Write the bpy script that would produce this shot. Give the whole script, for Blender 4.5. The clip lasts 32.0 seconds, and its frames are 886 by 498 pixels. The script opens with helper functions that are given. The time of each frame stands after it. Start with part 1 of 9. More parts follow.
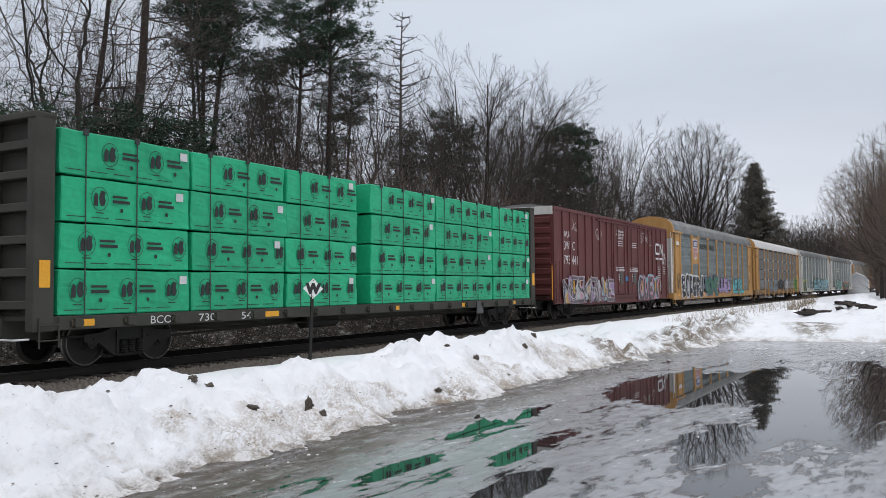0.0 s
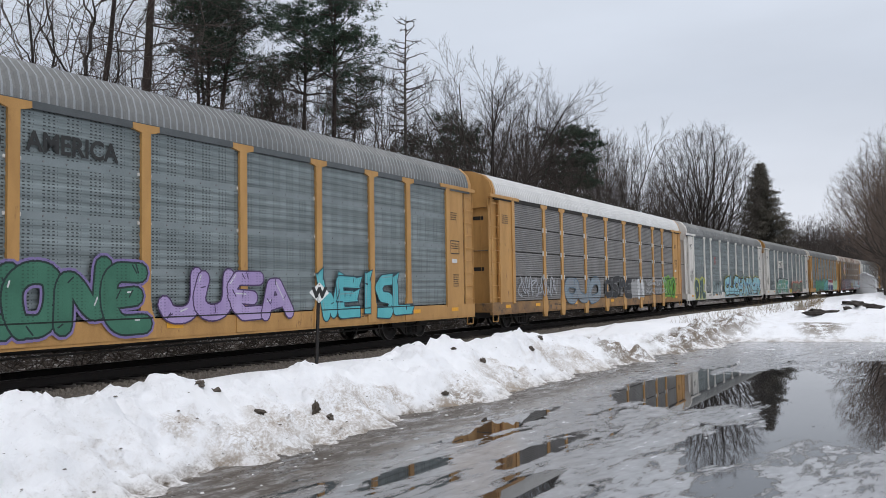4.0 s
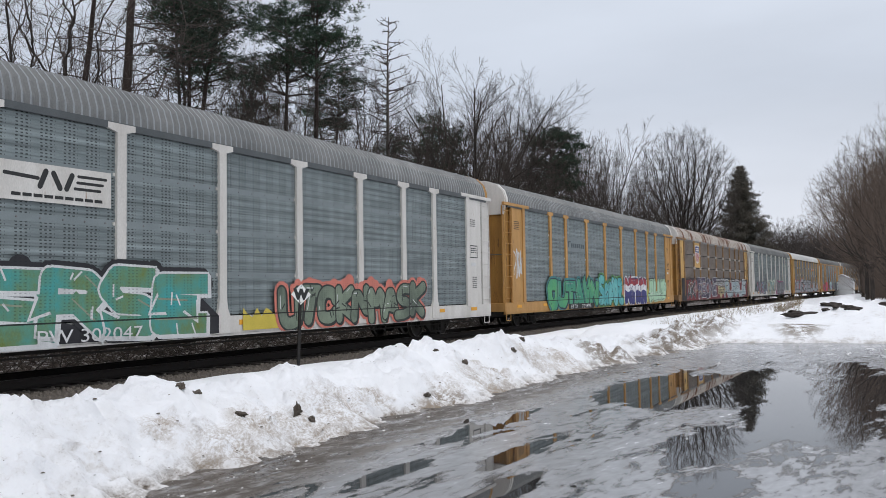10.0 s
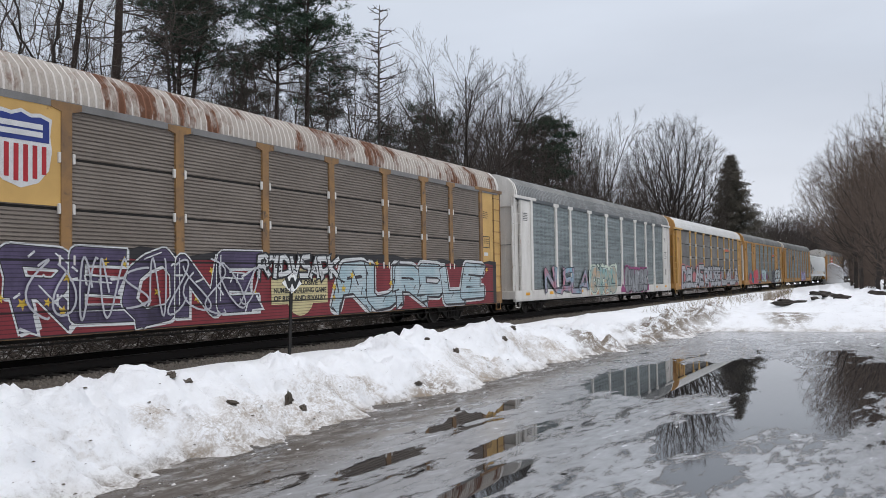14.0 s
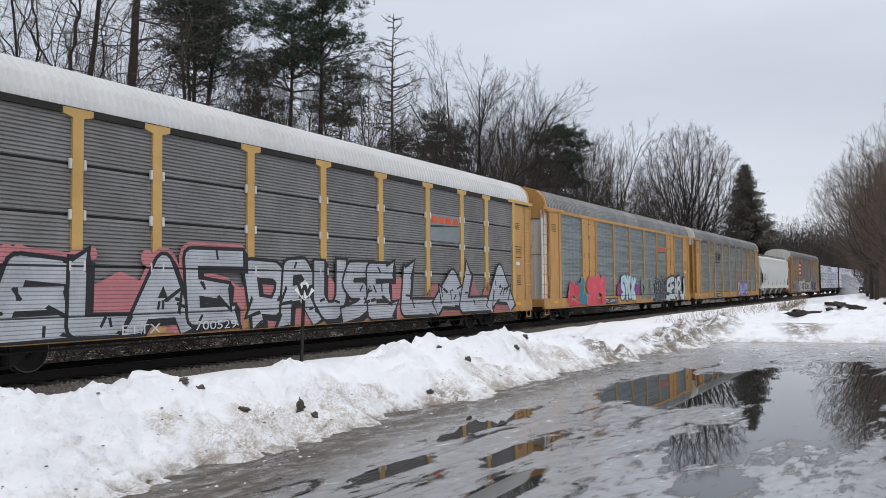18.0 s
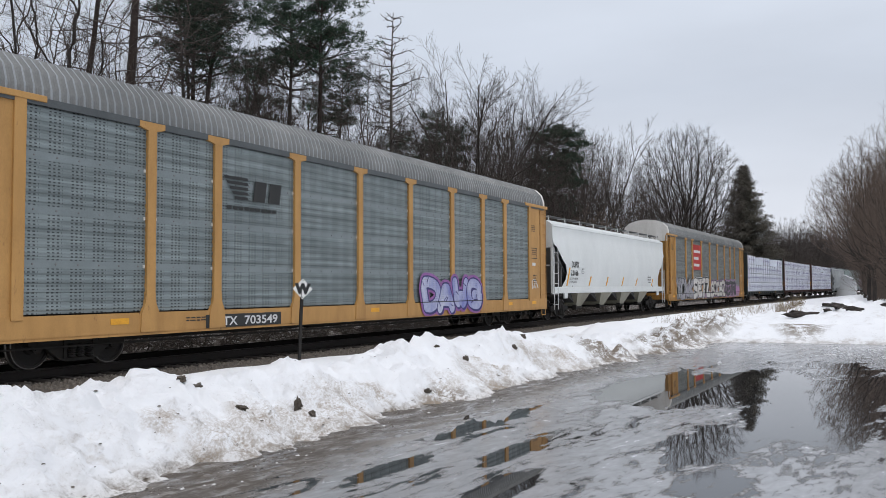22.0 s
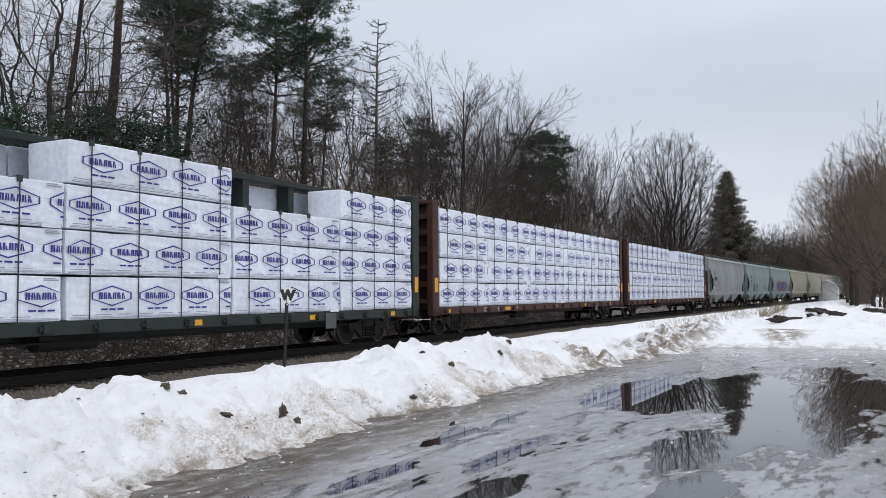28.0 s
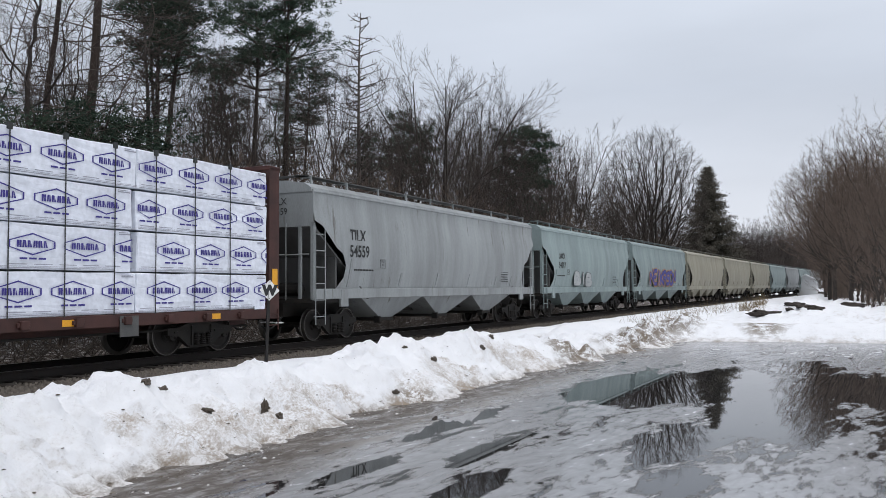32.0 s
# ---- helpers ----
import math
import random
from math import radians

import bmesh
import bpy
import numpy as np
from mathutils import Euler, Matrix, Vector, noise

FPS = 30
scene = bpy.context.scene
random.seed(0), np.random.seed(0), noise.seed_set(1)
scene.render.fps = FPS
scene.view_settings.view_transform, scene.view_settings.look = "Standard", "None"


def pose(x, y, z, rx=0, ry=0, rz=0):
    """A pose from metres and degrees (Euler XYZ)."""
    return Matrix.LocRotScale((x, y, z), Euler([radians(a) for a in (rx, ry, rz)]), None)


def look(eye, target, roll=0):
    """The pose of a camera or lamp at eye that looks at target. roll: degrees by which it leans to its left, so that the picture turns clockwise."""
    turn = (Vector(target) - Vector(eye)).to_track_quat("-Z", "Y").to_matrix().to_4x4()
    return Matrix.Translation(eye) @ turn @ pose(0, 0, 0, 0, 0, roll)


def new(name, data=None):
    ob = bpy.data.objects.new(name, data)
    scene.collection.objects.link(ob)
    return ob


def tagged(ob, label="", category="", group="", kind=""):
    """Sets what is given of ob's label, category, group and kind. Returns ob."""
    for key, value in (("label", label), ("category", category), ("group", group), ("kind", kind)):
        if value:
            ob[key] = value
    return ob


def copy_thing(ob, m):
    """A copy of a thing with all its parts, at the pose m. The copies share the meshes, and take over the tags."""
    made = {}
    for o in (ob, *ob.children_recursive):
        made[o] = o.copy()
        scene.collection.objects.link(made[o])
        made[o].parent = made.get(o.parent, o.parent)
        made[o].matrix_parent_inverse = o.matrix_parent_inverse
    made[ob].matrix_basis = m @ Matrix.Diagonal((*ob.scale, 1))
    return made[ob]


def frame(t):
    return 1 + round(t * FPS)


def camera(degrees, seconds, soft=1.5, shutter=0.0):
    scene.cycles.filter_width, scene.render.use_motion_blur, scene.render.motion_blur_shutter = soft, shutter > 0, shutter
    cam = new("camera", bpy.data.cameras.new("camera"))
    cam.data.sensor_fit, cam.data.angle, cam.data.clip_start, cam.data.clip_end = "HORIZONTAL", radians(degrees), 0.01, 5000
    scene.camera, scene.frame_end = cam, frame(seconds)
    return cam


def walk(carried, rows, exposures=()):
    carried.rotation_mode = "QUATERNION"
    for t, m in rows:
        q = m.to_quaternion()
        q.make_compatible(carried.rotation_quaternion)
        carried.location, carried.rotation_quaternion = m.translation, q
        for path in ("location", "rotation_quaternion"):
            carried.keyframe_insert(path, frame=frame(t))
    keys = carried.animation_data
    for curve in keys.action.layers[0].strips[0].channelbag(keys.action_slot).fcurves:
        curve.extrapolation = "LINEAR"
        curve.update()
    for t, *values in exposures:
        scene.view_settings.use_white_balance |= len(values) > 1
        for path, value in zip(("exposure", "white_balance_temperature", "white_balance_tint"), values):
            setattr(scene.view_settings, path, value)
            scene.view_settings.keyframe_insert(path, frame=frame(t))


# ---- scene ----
# Camera: hand-held on one spot, it only sways. World: track along +x, rail top at z = 0.
EYE = (0.0, 0.0, 1.49)
cam = camera(55.2, 32.0, soft=0.7)
# seconds and the three angles of the camera
SWAY = (
    (0.0, 92.602, 0.490, -61.073),
    (0.5, 92.554, 0.444, -61.042),
    (1.0, 92.530, 0.469, -61.041),
    (1.5, 92.559, 0.475, -61.061),
    (2.0, 92.561, 0.505, -61.009),
    (2.5, 92.599, 0.634, -61.036),
    (3.0, 92.718, 0.808, -60.869),
    (3.5, 92.783, 0.939, -60.650),
    (5.5, 93.088, 0.925, -60.955),
    (6.0, 93.325, 0.939, -61.047),
    (6.5, 93.406, 1.075, -61.204),
    (7.0, 93.320, 1.150, -61.326),
    (7.5, 93.201, 1.064, -61.383),
    (8.0, 93.032, 0.943, -61.539),
    (8.5, 93.088, 0.853, -61.578),
    (9.0, 93.198, 0.855, -61.611),
    (9.5, 93.071, 0.864, -61.762),
    (10.0, 92.904, 0.940, -61.865),
    (10.5, 92.613, 0.911, -62.115),
    (11.0, 92.366, 0.909, -62.289),
    (11.5, 92.260, 0.860, -62.398),
    (12.0, 92.144, 0.751, -62.550),
    (12.5, 92.122, 0.794, -62.623),
    (13.0, 92.092, 0.859, -62.621),
    (13.5, 92.108, 0.907, -62.549),
    (14.0, 92.136, 0.942, -62.457),
    (14.5, 92.380, 0.937, -62.177),
    (16.5, 92.780, 1.019, -61.208),
    (17.0, 92.800, 0.958, -61.482),
    (17.5, 92.725, 0.796, -61.554),
    (18.0, 92.693, 0.567, -61.632),
    (18.5, 92.620, 0.497, -61.611),
    (19.0, 92.471, 0.563, -61.472),
    (19.5, 92.381, 0.608, -61.407),
    (20.0, 92.388, 0.524, -61.447),
    (20.5, 92.460, 0.402, -61.528),
    (21.0, 92.578, 0.328, -61.640),
    (21.5, 92.661, 0.237, -61.753),
    (22.0, 92.645, 0.294, -61.758),
    (22.5, 92.637, 0.323, -61.727),
    (23.0, 92.673, 0.251, -61.735),
    (23.5, 92.643, 0.180, -61.678),
    (24.0, 92.637, 0.209, -61.667),
    (24.5, 92.675, 0.328, -61.777),
    (25.0, 92.738, 0.313, -61.837),
    (25.5, 92.868, 0.296, -61.928),
    (27.5, 92.929, 0.400, -62.685),
    (28.0, 93.035, 0.414, -62.734),
    (28.5, 93.062, 0.490, -62.725),
    (29.0, 93.022, 0.492, -62.763),
    (29.5, 93.050, 0.449, -62.979),
    (30.0, 93.025, 0.516, -63.310),
    (30.5, 92.919, 0.505, -63.509),
    (31.0, 92.806, 0.431, -63.664),
    (31.5, 92.758, 0.479, -63.784),
    (32.0, 92.685, 0.501, -63.921),
)
walk(cam, [(t, pose(*EYE, a, b, c)) for t, a, b, c in SWAY])

# ---- light: overcast sky, weak wide sun ----
world = bpy.data.worlds.new("overcast_sky")
scene.world = world
world.use_nodes = True
wn, wl = world.node_tree.nodes, world.node_tree.links
sky = wn.new("ShaderNodeTexSky")
sky.sky_type = "NISHITA"
sky.sun_disc = False
sky.sun_elevation, sky.sun_rotation = radians(68), radians(211)
sky.air_density, sky.dust_density = 1.0, 4.0
skymul = wn.new("ShaderNodeVectorMath")
skymul.operation = "SCALE"
skymul.inputs["Scale"].default_value = 0.08
wl.new(sky.outputs[0], skymul.inputs[0])
wtc = wn.new("ShaderNodeTexCoord")
wsep = wn.new("ShaderNodeSeparateXYZ")
wl.new(wtc.outputs["Generated"], wsep.inputs[0])
# cloud cover: the zenith of an overcast sky is brighter than its rim
wramp = wn.new("ShaderNodeValToRGB")
wl.new(wsep.outputs[2], wramp.inputs[0])
e = wramp.color_ramp.elements
e[0].position, e[0].color = 0.0, (0.775, 0.80, 0.865, 1)
e[1].position, e[1].color = 1.0, (1.07, 1.10, 1.20, 1)
mid = wramp.color_ramp.elements.new(0.22)
mid.color = (0.652, 0.708, 0.81, 1)
mid2 = wramp.color_ramp.elements.new(0.42)
mid2.color = (0.745, 0.805, 0.905, 1)
wnoise = wn.new("ShaderNodeTexNoise")
wnoise.inputs["Scale"].default_value, wnoise.inputs["Detail"].default_value = 2.2, 5
wmap = wn.new("ShaderNodeMapping")
wmap.inputs["Scale"].default_value = (1, 1, 3.5)
wl.new(wtc.outputs["Generated"], wmap.inputs[0])
wl.new(wmap.outputs[0], wnoise.inputs[0])
wcl = wn.new("ShaderNodeMapRange")
wcl.inputs[1].default_value, wcl.inputs[2].default_value = 0.3, 0.7
wcl.inputs[3].default_value, wcl.inputs[4].default_value = 0.93, 1.07
wl.new(wnoise.outputs[0], wcl.inputs[0])
wsc = wn.new("ShaderNodeVectorMath")
wsc.operation = "SCALE"
wl.new(wramp.outputs[0], wsc.inputs[0])
wl.new(wcl.outputs[0], wsc.inputs["Scale"])
wmix = wn.new("ShaderNodeMix")
wmix.data_type = "RGBA"
wmix.inputs[0].default_value = 0.93
wl.new(skymul.outputs[0], wmix.inputs[6])
wl.new(wsc.outputs[0], wmix.inputs[7])
wl.new(wmix.outputs[2], wn["Background"].inputs[0])
wn["Background"].inputs[1].default_value = 1.0

sun = new("sun", bpy.data.lights.new("sun", "SUN"))
sun.data.energy, sun.data.angle, sun.data.color = 0.9, radians(25), (1.0, 0.97, 0.93)
# the sun stands behind the camera's right shoulder, high behind cloud
sun.matrix_world = look((0, 0, 60), (16, 26, 0))

# ---- materials ----


def nodes_of(m):
    return m.node_tree.nodes, m.node_tree.links


def paint(name, a, b=None, scale=3.0, rough=0.6, metal=0.0, bump=0.15, fine=60.0, stretch=(1, 1, 1), wear=None, wear_at=0.62, vary=0.0, spec=0.4, rough2=None):
    """A weathered surface: two colours at a coarse scale, fine grain, a wear colour in patches, small relief."""
    b = b or tuple(c * 0.75 for c in a)
    m = bpy.data.materials.new(name)
    m.use_nodes = True
    n, l = nodes_of(m)
    bsdf = n["Principled BSDF"]
    bsdf.inputs["Metallic"].default_value = metal
    bsdf.inputs["Specular IOR Level"].default_value = spec
    tc = n.new("ShaderNodeTexCoord")
    mp = n.new("ShaderNodeMapping")
    mp.inputs["Scale"].default_value = stretch
    l.new(tc.outputs["Object"], mp.inputs[0])
    info = n.new("ShaderNodeObjectInfo")
    off = n.new("ShaderNodeVectorMath")
    off.operation = "ADD"
    rndv = n.new("ShaderNodeVectorMath")
    rndv.operation = "SCALE"
    rndv.inputs[0].default_value = (37.0, 11.0, 23.0)
    l.new(info.outputs["Random"], rndv.inputs["Scale"])
    l.new(mp.outputs[0], off.inputs[0])
    l.new(rndv.outputs[0], off.inputs[1])
    big = n.new("ShaderNodeTexNoise")
    big.inputs["Scale"].default_value, big.inputs["Detail"].default_value, big.inputs["Roughness"].default_value = scale, 6, 0.65
    l.new(off.outputs[0], big.inputs[0])
    small = n.new("ShaderNodeTexNoise")
    small.inputs["Scale"].default_value, small.inputs["Detail"].default_value = fine, 3
    l.new(off.outputs[0], small.inputs[0])
    f = n.new("ShaderNodeMapRange")
    f.inputs[1].default_value, f.inputs[2].default_value = 0.35, 0.68
    l.new(big.outputs[0], f.inputs[0])
    mix = n.new("ShaderNodeMix")
    mix.data_type = "RGBA"
    mix.inputs[6].default_value, mix.inputs[7].default_value = (*a, 1), (*b, 1)
    l.new(f.outputs[0], mix.inputs[0])
    out = mix.outputs[2]
    if wear:
        wn2 = n.new("ShaderNodeTexNoise")
        wn2.inputs["Scale"].default_value, wn2.inputs["Detail"].default_value, wn2.inputs["Roughness"].default_value = scale * 2.3, 8, 0.7
        l.new(off.outputs[0], wn2.inputs[0])
        wf = n.new("ShaderNodeMapRange")
        wf.inputs[1].default_value, wf.inputs[2].default_value = wear_at, wear_at + 0.09
        l.new(wn2.outputs[0], wf.inputs[0])
        mw = n.new("ShaderNodeMix")
        mw.data_type = "RGBA"
        mw.inputs[7].default_value = (*wear, 1)
        l.new(wf.outputs[0], mw.inputs[0])
        l.new(out, mw.inputs[6])
        out = mw.outputs[2]
    val = n.new("ShaderNodeMapRange")
    val.inputs[1].default_value, val.inputs[2].default_value = 0.25, 0.75
    val.inputs[3].default_value, val.inputs[4].default_value = 0.88, 1.12
    l.new(small.outputs[0], val.inputs[0])
    hsv = n.new("ShaderNodeHueSaturation")
    l.new(out, hsv.inputs["Color"])
    if vary:
        vr = n.new("ShaderNodeMapRange")
        vr.inputs[3].default_value, vr.inputs[4].default_value = 1 - vary, 1 + vary
        l.new(info.outputs["Random"], vr.inputs[0])
        mul = n.new("ShaderNodeMath")
        mul.operation = "MULTIPLY"
        l.new(vr.outputs[0], mul.inputs[0])
        l.new(val.outputs[0], mul.inputs[1])
        l.new(mul.outputs[0], hsv.inputs["Value"])
    else:
        l.new(val.outputs[0], hsv.inputs["Value"])
    l.new(hsv.outputs[0], bsdf.inputs["Base Color"])
    rr = n.new("ShaderNodeMapRange")
    rr.inputs[3].default_value, rr.inputs[4].default_value = rough, rough2 if rough2 is not None else min(1, rough + 0.18)
    l.new(big.outputs[0], rr.inputs[0])
    l.new(rr.outputs[0], bsdf.inputs["Roughness"])
    if bump:
        bp = n.new("ShaderNodeBump")
        bp.inputs["Strength"].default_value, bp.inputs["Distance"].default_value = bump, 0.02
        l.new(small.outputs[0], bp.inputs["Height"])
        l.new(bp.outputs[0], bsdf.inputs["Normal"])
    return m


def perforated(name, a, b, pitch=(0.1, 0.063), hole=0.5, dark=0.55, wear=None):
    """Galvanised sheet with rows of small punched slots."""
    m = paint(name, a, b, scale=0.9, rough=0.42, metal=0.35, bump=0.08, stretch=(1, 1, 2.2), wear=wear, wear_at=0.66)
    n, l = nodes_of(m)
    bsdf = n["Principled BSDF"]
    src = bsdf.inputs["Base Color"].links[0].from_socket
    tc = n.new("ShaderNodeTexCoord")
    sep = n.new("ShaderNodeSeparateXYZ")
    l.new(tc.outputs["Object"], sep.inputs[0])
    facs = []
    for axis, p, w in ((0, pitch[0], hole), (2, pitch[1], hole * 0.8), (0, pitch[0] * 5, 0.62)):
        d = n.new("ShaderNodeMath")
        d.operation, d.inputs[1].default_value = "DIVIDE", p
        l.new(sep.outputs[axis], d.inputs[0])
        fr = n.new("ShaderNodeMath")
        fr.operation = "FRACT"
        l.new(d.outputs[0], fr.inputs[0])
        lt = n.new("ShaderNodeMath")
        lt.operation, lt.inputs[1].default_value = "LESS_THAN", w
        l.new(fr.outputs[0], lt.inputs[0])
        facs.append(lt)
    mul = n.new("ShaderNodeMath")
    mul.operation = "MULTIPLY"
    l.new(facs[0].outputs[0], mul.inputs[0])
    l.new(facs[1].outputs[0], mul.inputs[1])
    mul2 = n.new("ShaderNodeMath")
    mul2.operation = "MULTIPLY"
    l.new(mul.outputs[0], mul2.inputs[0])
    l.new(facs[2].outputs[0], mul2.inputs[1])
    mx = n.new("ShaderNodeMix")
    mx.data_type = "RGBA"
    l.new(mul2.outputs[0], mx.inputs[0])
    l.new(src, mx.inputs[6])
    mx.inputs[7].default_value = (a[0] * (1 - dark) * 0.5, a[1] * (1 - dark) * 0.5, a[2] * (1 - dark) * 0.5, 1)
    # the corrugations' bright and dull reflections, painted as lengthwise streaks that differ by sheet
    info, mp, add = n.new("ShaderNodeObjectInfo"), n.new("ShaderNodeMapping"), n.new("ShaderNodeVectorMath")
    add.operation = "MULTIPLY_ADD"
    add.inputs[1].default_value = (9.0, 1.0, 71.0)
    l.new(info.outputs["Random"], add.inputs[0])
    mp.inputs["Scale"].default_value = (0.22, 1.0, 5.5)
    l.new(tc.outputs["Object"], mp.inputs[0])
    l.new(mp.outputs[0], add.inputs[2])
    streak = n.new("ShaderNodeTexNoise")
    streak.inputs["Scale"].default_value, streak.inputs["Detail"].default_value = 1.6, 4
    l.new(add.outputs[0], streak.inputs[0])
    rg = n.new("ShaderNodeMapRange")
    for i, v in enumerate((0.36, 0.66, 0.82, 1.24)):
        rg.inputs[i + 1].default_value = v
    l.new(streak.outputs[0], rg.inputs[0])
    hs = n.new("ShaderNodeHueSaturation")
    l.new(mx.outputs[2], hs.inputs["Color"])
    l.new(rg.outputs[0], hs.inputs["Value"])
    l.new(hs.outputs[0], bsdf.inputs["Base Color"])
    return m


YELLOW = paint("yellow_car_paint", (0.48, 0.265, 0.086), (0.375, 0.20, 0.064), 1.2, 0.5, bump=0.05, stretch=(2.0, 2.0, 0.55), wear=(0.17, 0.085, 0.038), wear_at=0.62)
OCHRE = paint("ochre_car_paint", (0.39, 0.20, 0.045), (0.28, 0.14, 0.034), 1.2, 0.55, bump=0.05, stretch=(2.0, 2.0, 0.5), wear=(0.11, 0.055, 0.026), wear_at=0.57)
PALEYELLOW = paint("faded_yellow_paint", (0.56, 0.35, 0.115), (0.46, 0.285, 0.095), 1.2, 0.55, bump=0.05, wear=(0.2, 0.1, 0.04), wear_at=0.66)
WHITEPAINT = paint("white_car_paint", (0.64, 0.62, 0.585), (0.52, 0.495, 0.46), 1.3, 0.5, bump=0.05, stretch=(1.5, 1.5, 0.3), wear=(0.30, 0.19, 0.12), wear_at=0.63)
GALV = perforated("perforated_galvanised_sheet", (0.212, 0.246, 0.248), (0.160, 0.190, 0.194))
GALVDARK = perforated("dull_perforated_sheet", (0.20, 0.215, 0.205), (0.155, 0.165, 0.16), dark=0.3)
GALVFLAT = paint("galvanised_sheet", (0.235, 0.27, 0.275), (0.19, 0.22, 0.225), 1.0, 0.4, 0.4, bump=0.05, stretch=(1, 1, 2))
SLATGREY = paint("weathered_grey_slats", (0.218, 0.213, 0.208), (0.155, 0.15, 0.145), 0.8, 0.6, 0.15, bump=0.1, stretch=(1.2, 1, 0.9), wear=(0.115, 0.078, 0.058), wear_at=0.64)
SLATBROWN = paint("rusty_grey_slats", (0.205, 0.175, 0.15), (0.155, 0.13, 0.11), 0.8, 0.7, 0.1, bump=0.1, stretch=(1, 1, 2.4), wear=(0.13, 0.07, 0.045), wear_at=0.66)
ROOFGREY = paint("galvanised_roof", (0.34, 0.355, 0.365), (0.23, 0.245, 0.255), 0.7, 0.45, 0.3, bump=0.05, stretch=(1.0, 0.5, 0.5), wear=(0.17, 0.16, 0.15), wear_at=0.66)
ROOFWHITE = paint("white_roof", (0.66, 0.66, 0.65), (0.58, 0.58, 0.57), 0.7, 0.5, bump=0.05)
ROOFRUST = paint("rusting_white_roof", (0.66, 0.62, 0.58), (0.54, 0.49, 0.45), 0.5, 0.6, bump=0.08, stretch=(1, 0.35, 0.35), wear=(0.20, 0.085, 0.045), wear_at=0.49)


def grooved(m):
    """Darkens the grooves between a roof's ribs: their shade, put into the colour."""
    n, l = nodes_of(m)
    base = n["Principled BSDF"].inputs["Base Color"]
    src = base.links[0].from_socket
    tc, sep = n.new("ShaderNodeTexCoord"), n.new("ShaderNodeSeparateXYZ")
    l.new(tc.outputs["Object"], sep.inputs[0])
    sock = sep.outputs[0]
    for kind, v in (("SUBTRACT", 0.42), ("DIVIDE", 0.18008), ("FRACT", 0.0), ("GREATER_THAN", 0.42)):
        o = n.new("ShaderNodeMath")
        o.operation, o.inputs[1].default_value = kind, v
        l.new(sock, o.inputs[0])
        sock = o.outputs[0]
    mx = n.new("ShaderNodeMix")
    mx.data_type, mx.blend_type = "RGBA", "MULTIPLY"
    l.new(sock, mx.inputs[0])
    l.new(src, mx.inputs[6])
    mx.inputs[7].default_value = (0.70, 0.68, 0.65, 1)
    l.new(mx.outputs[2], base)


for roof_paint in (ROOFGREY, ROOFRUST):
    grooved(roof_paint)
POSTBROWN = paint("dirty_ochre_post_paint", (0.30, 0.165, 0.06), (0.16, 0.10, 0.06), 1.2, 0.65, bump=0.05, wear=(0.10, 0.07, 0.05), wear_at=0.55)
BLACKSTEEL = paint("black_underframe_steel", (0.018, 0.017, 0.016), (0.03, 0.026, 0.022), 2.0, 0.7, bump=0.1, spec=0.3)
CHORD = paint("dark_top_chord_steel", (0.105, 0.115, 0.12), (0.08, 0.088, 0.092), 1.5, 0.5, 0.3, bump=0.04)
WHEELSTEEL = paint("dull_wheel_steel", (0.016, 0.015, 0.014), (0.026, 0.021, 0.018), 3.0, 0.75, 0.0, bump=0.05)
RIMSTEEL = paint("worn_wheel_rim", (0.17, 0.16, 0.15), (0.12, 0.11, 0.1), 3.0, 0.35, 0.8, bump=0.02)
BROWNBOX = paint("oxide_red_car_paint", (0.115, 0.030, 0.028), (0.088, 0.024, 0.022), 1.0, 0.5, bump=0.05, wear=(0.06, 0.025, 0.02), wear_at=0.66, stretch=(1, 1, 0.5))
BROWNFRAME = paint("oxide_brown_frame_paint", (0.068, 0.026, 0.021), (0.040, 0.019, 0.016), 1.5, 0.6, bump=0.06, wear=(0.04, 0.02, 0.016), wear_at=0.6)
OLIVE = paint("dark_olive_frame_paint", (0.045, 0.043, 0.032), (0.032, 0.031, 0.025), 1.5, 0.6, bump=0.06, wear=(0.06, 0.035, 0.022), wear_at=0.66)
DARKGREEN = paint("dark_green_frame_paint", (0.018, 0.026, 0.023), (0.016, 0.019, 0.017), 1.5, 0.55, bump=0.05)
HOPWHITE = paint("white_hopper_paint", (0.66, 0.68, 0.67), (0.60, 0.62, 0.61), 0.8, 0.42, bump=0.03, stretch=(1, 1, 0.35))
HOPGREY = paint("weathered_grey_hopper_paint", (0.315, 0.335, 0.338), (0.215, 0.228, 0.228), 0.9, 0.5, bump=0.05, stretch=(1.4, 1, 0.16), wear=(0.13, 0.125, 0.115), wear_at=0.60)
HOPGREEN = paint("pale_green_hopper_paint", (0.275, 0.335, 0.332), (0.195, 0.245, 0.243), 0.9, 0.5, bump=0.05, stretch=(1.4, 1, 0.16), wear=(0.12, 0.14, 0.14), wear_at=0.61)
HOPTAN = paint("tan_hopper_paint", (0.36, 0.345, 0.275), (0.27, 0.255, 0.20), 0.9, 0.5, bump=0.05, stretch=(1.4, 1, 0.16), wear=(0.16, 0.15, 0.12), wear_at=0.62)
# shade of the hopper recesses as a colour; also plain dark fittings
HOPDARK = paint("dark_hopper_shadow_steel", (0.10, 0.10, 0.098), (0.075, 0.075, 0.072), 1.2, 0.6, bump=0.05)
WRAPGREEN = paint("green_lumber_wrap", (0.012, 0.385, 0.185), (0.010, 0.33, 0.155), 1.3, 0.4, bump=0.12, fine=9.0, vary=0.08)
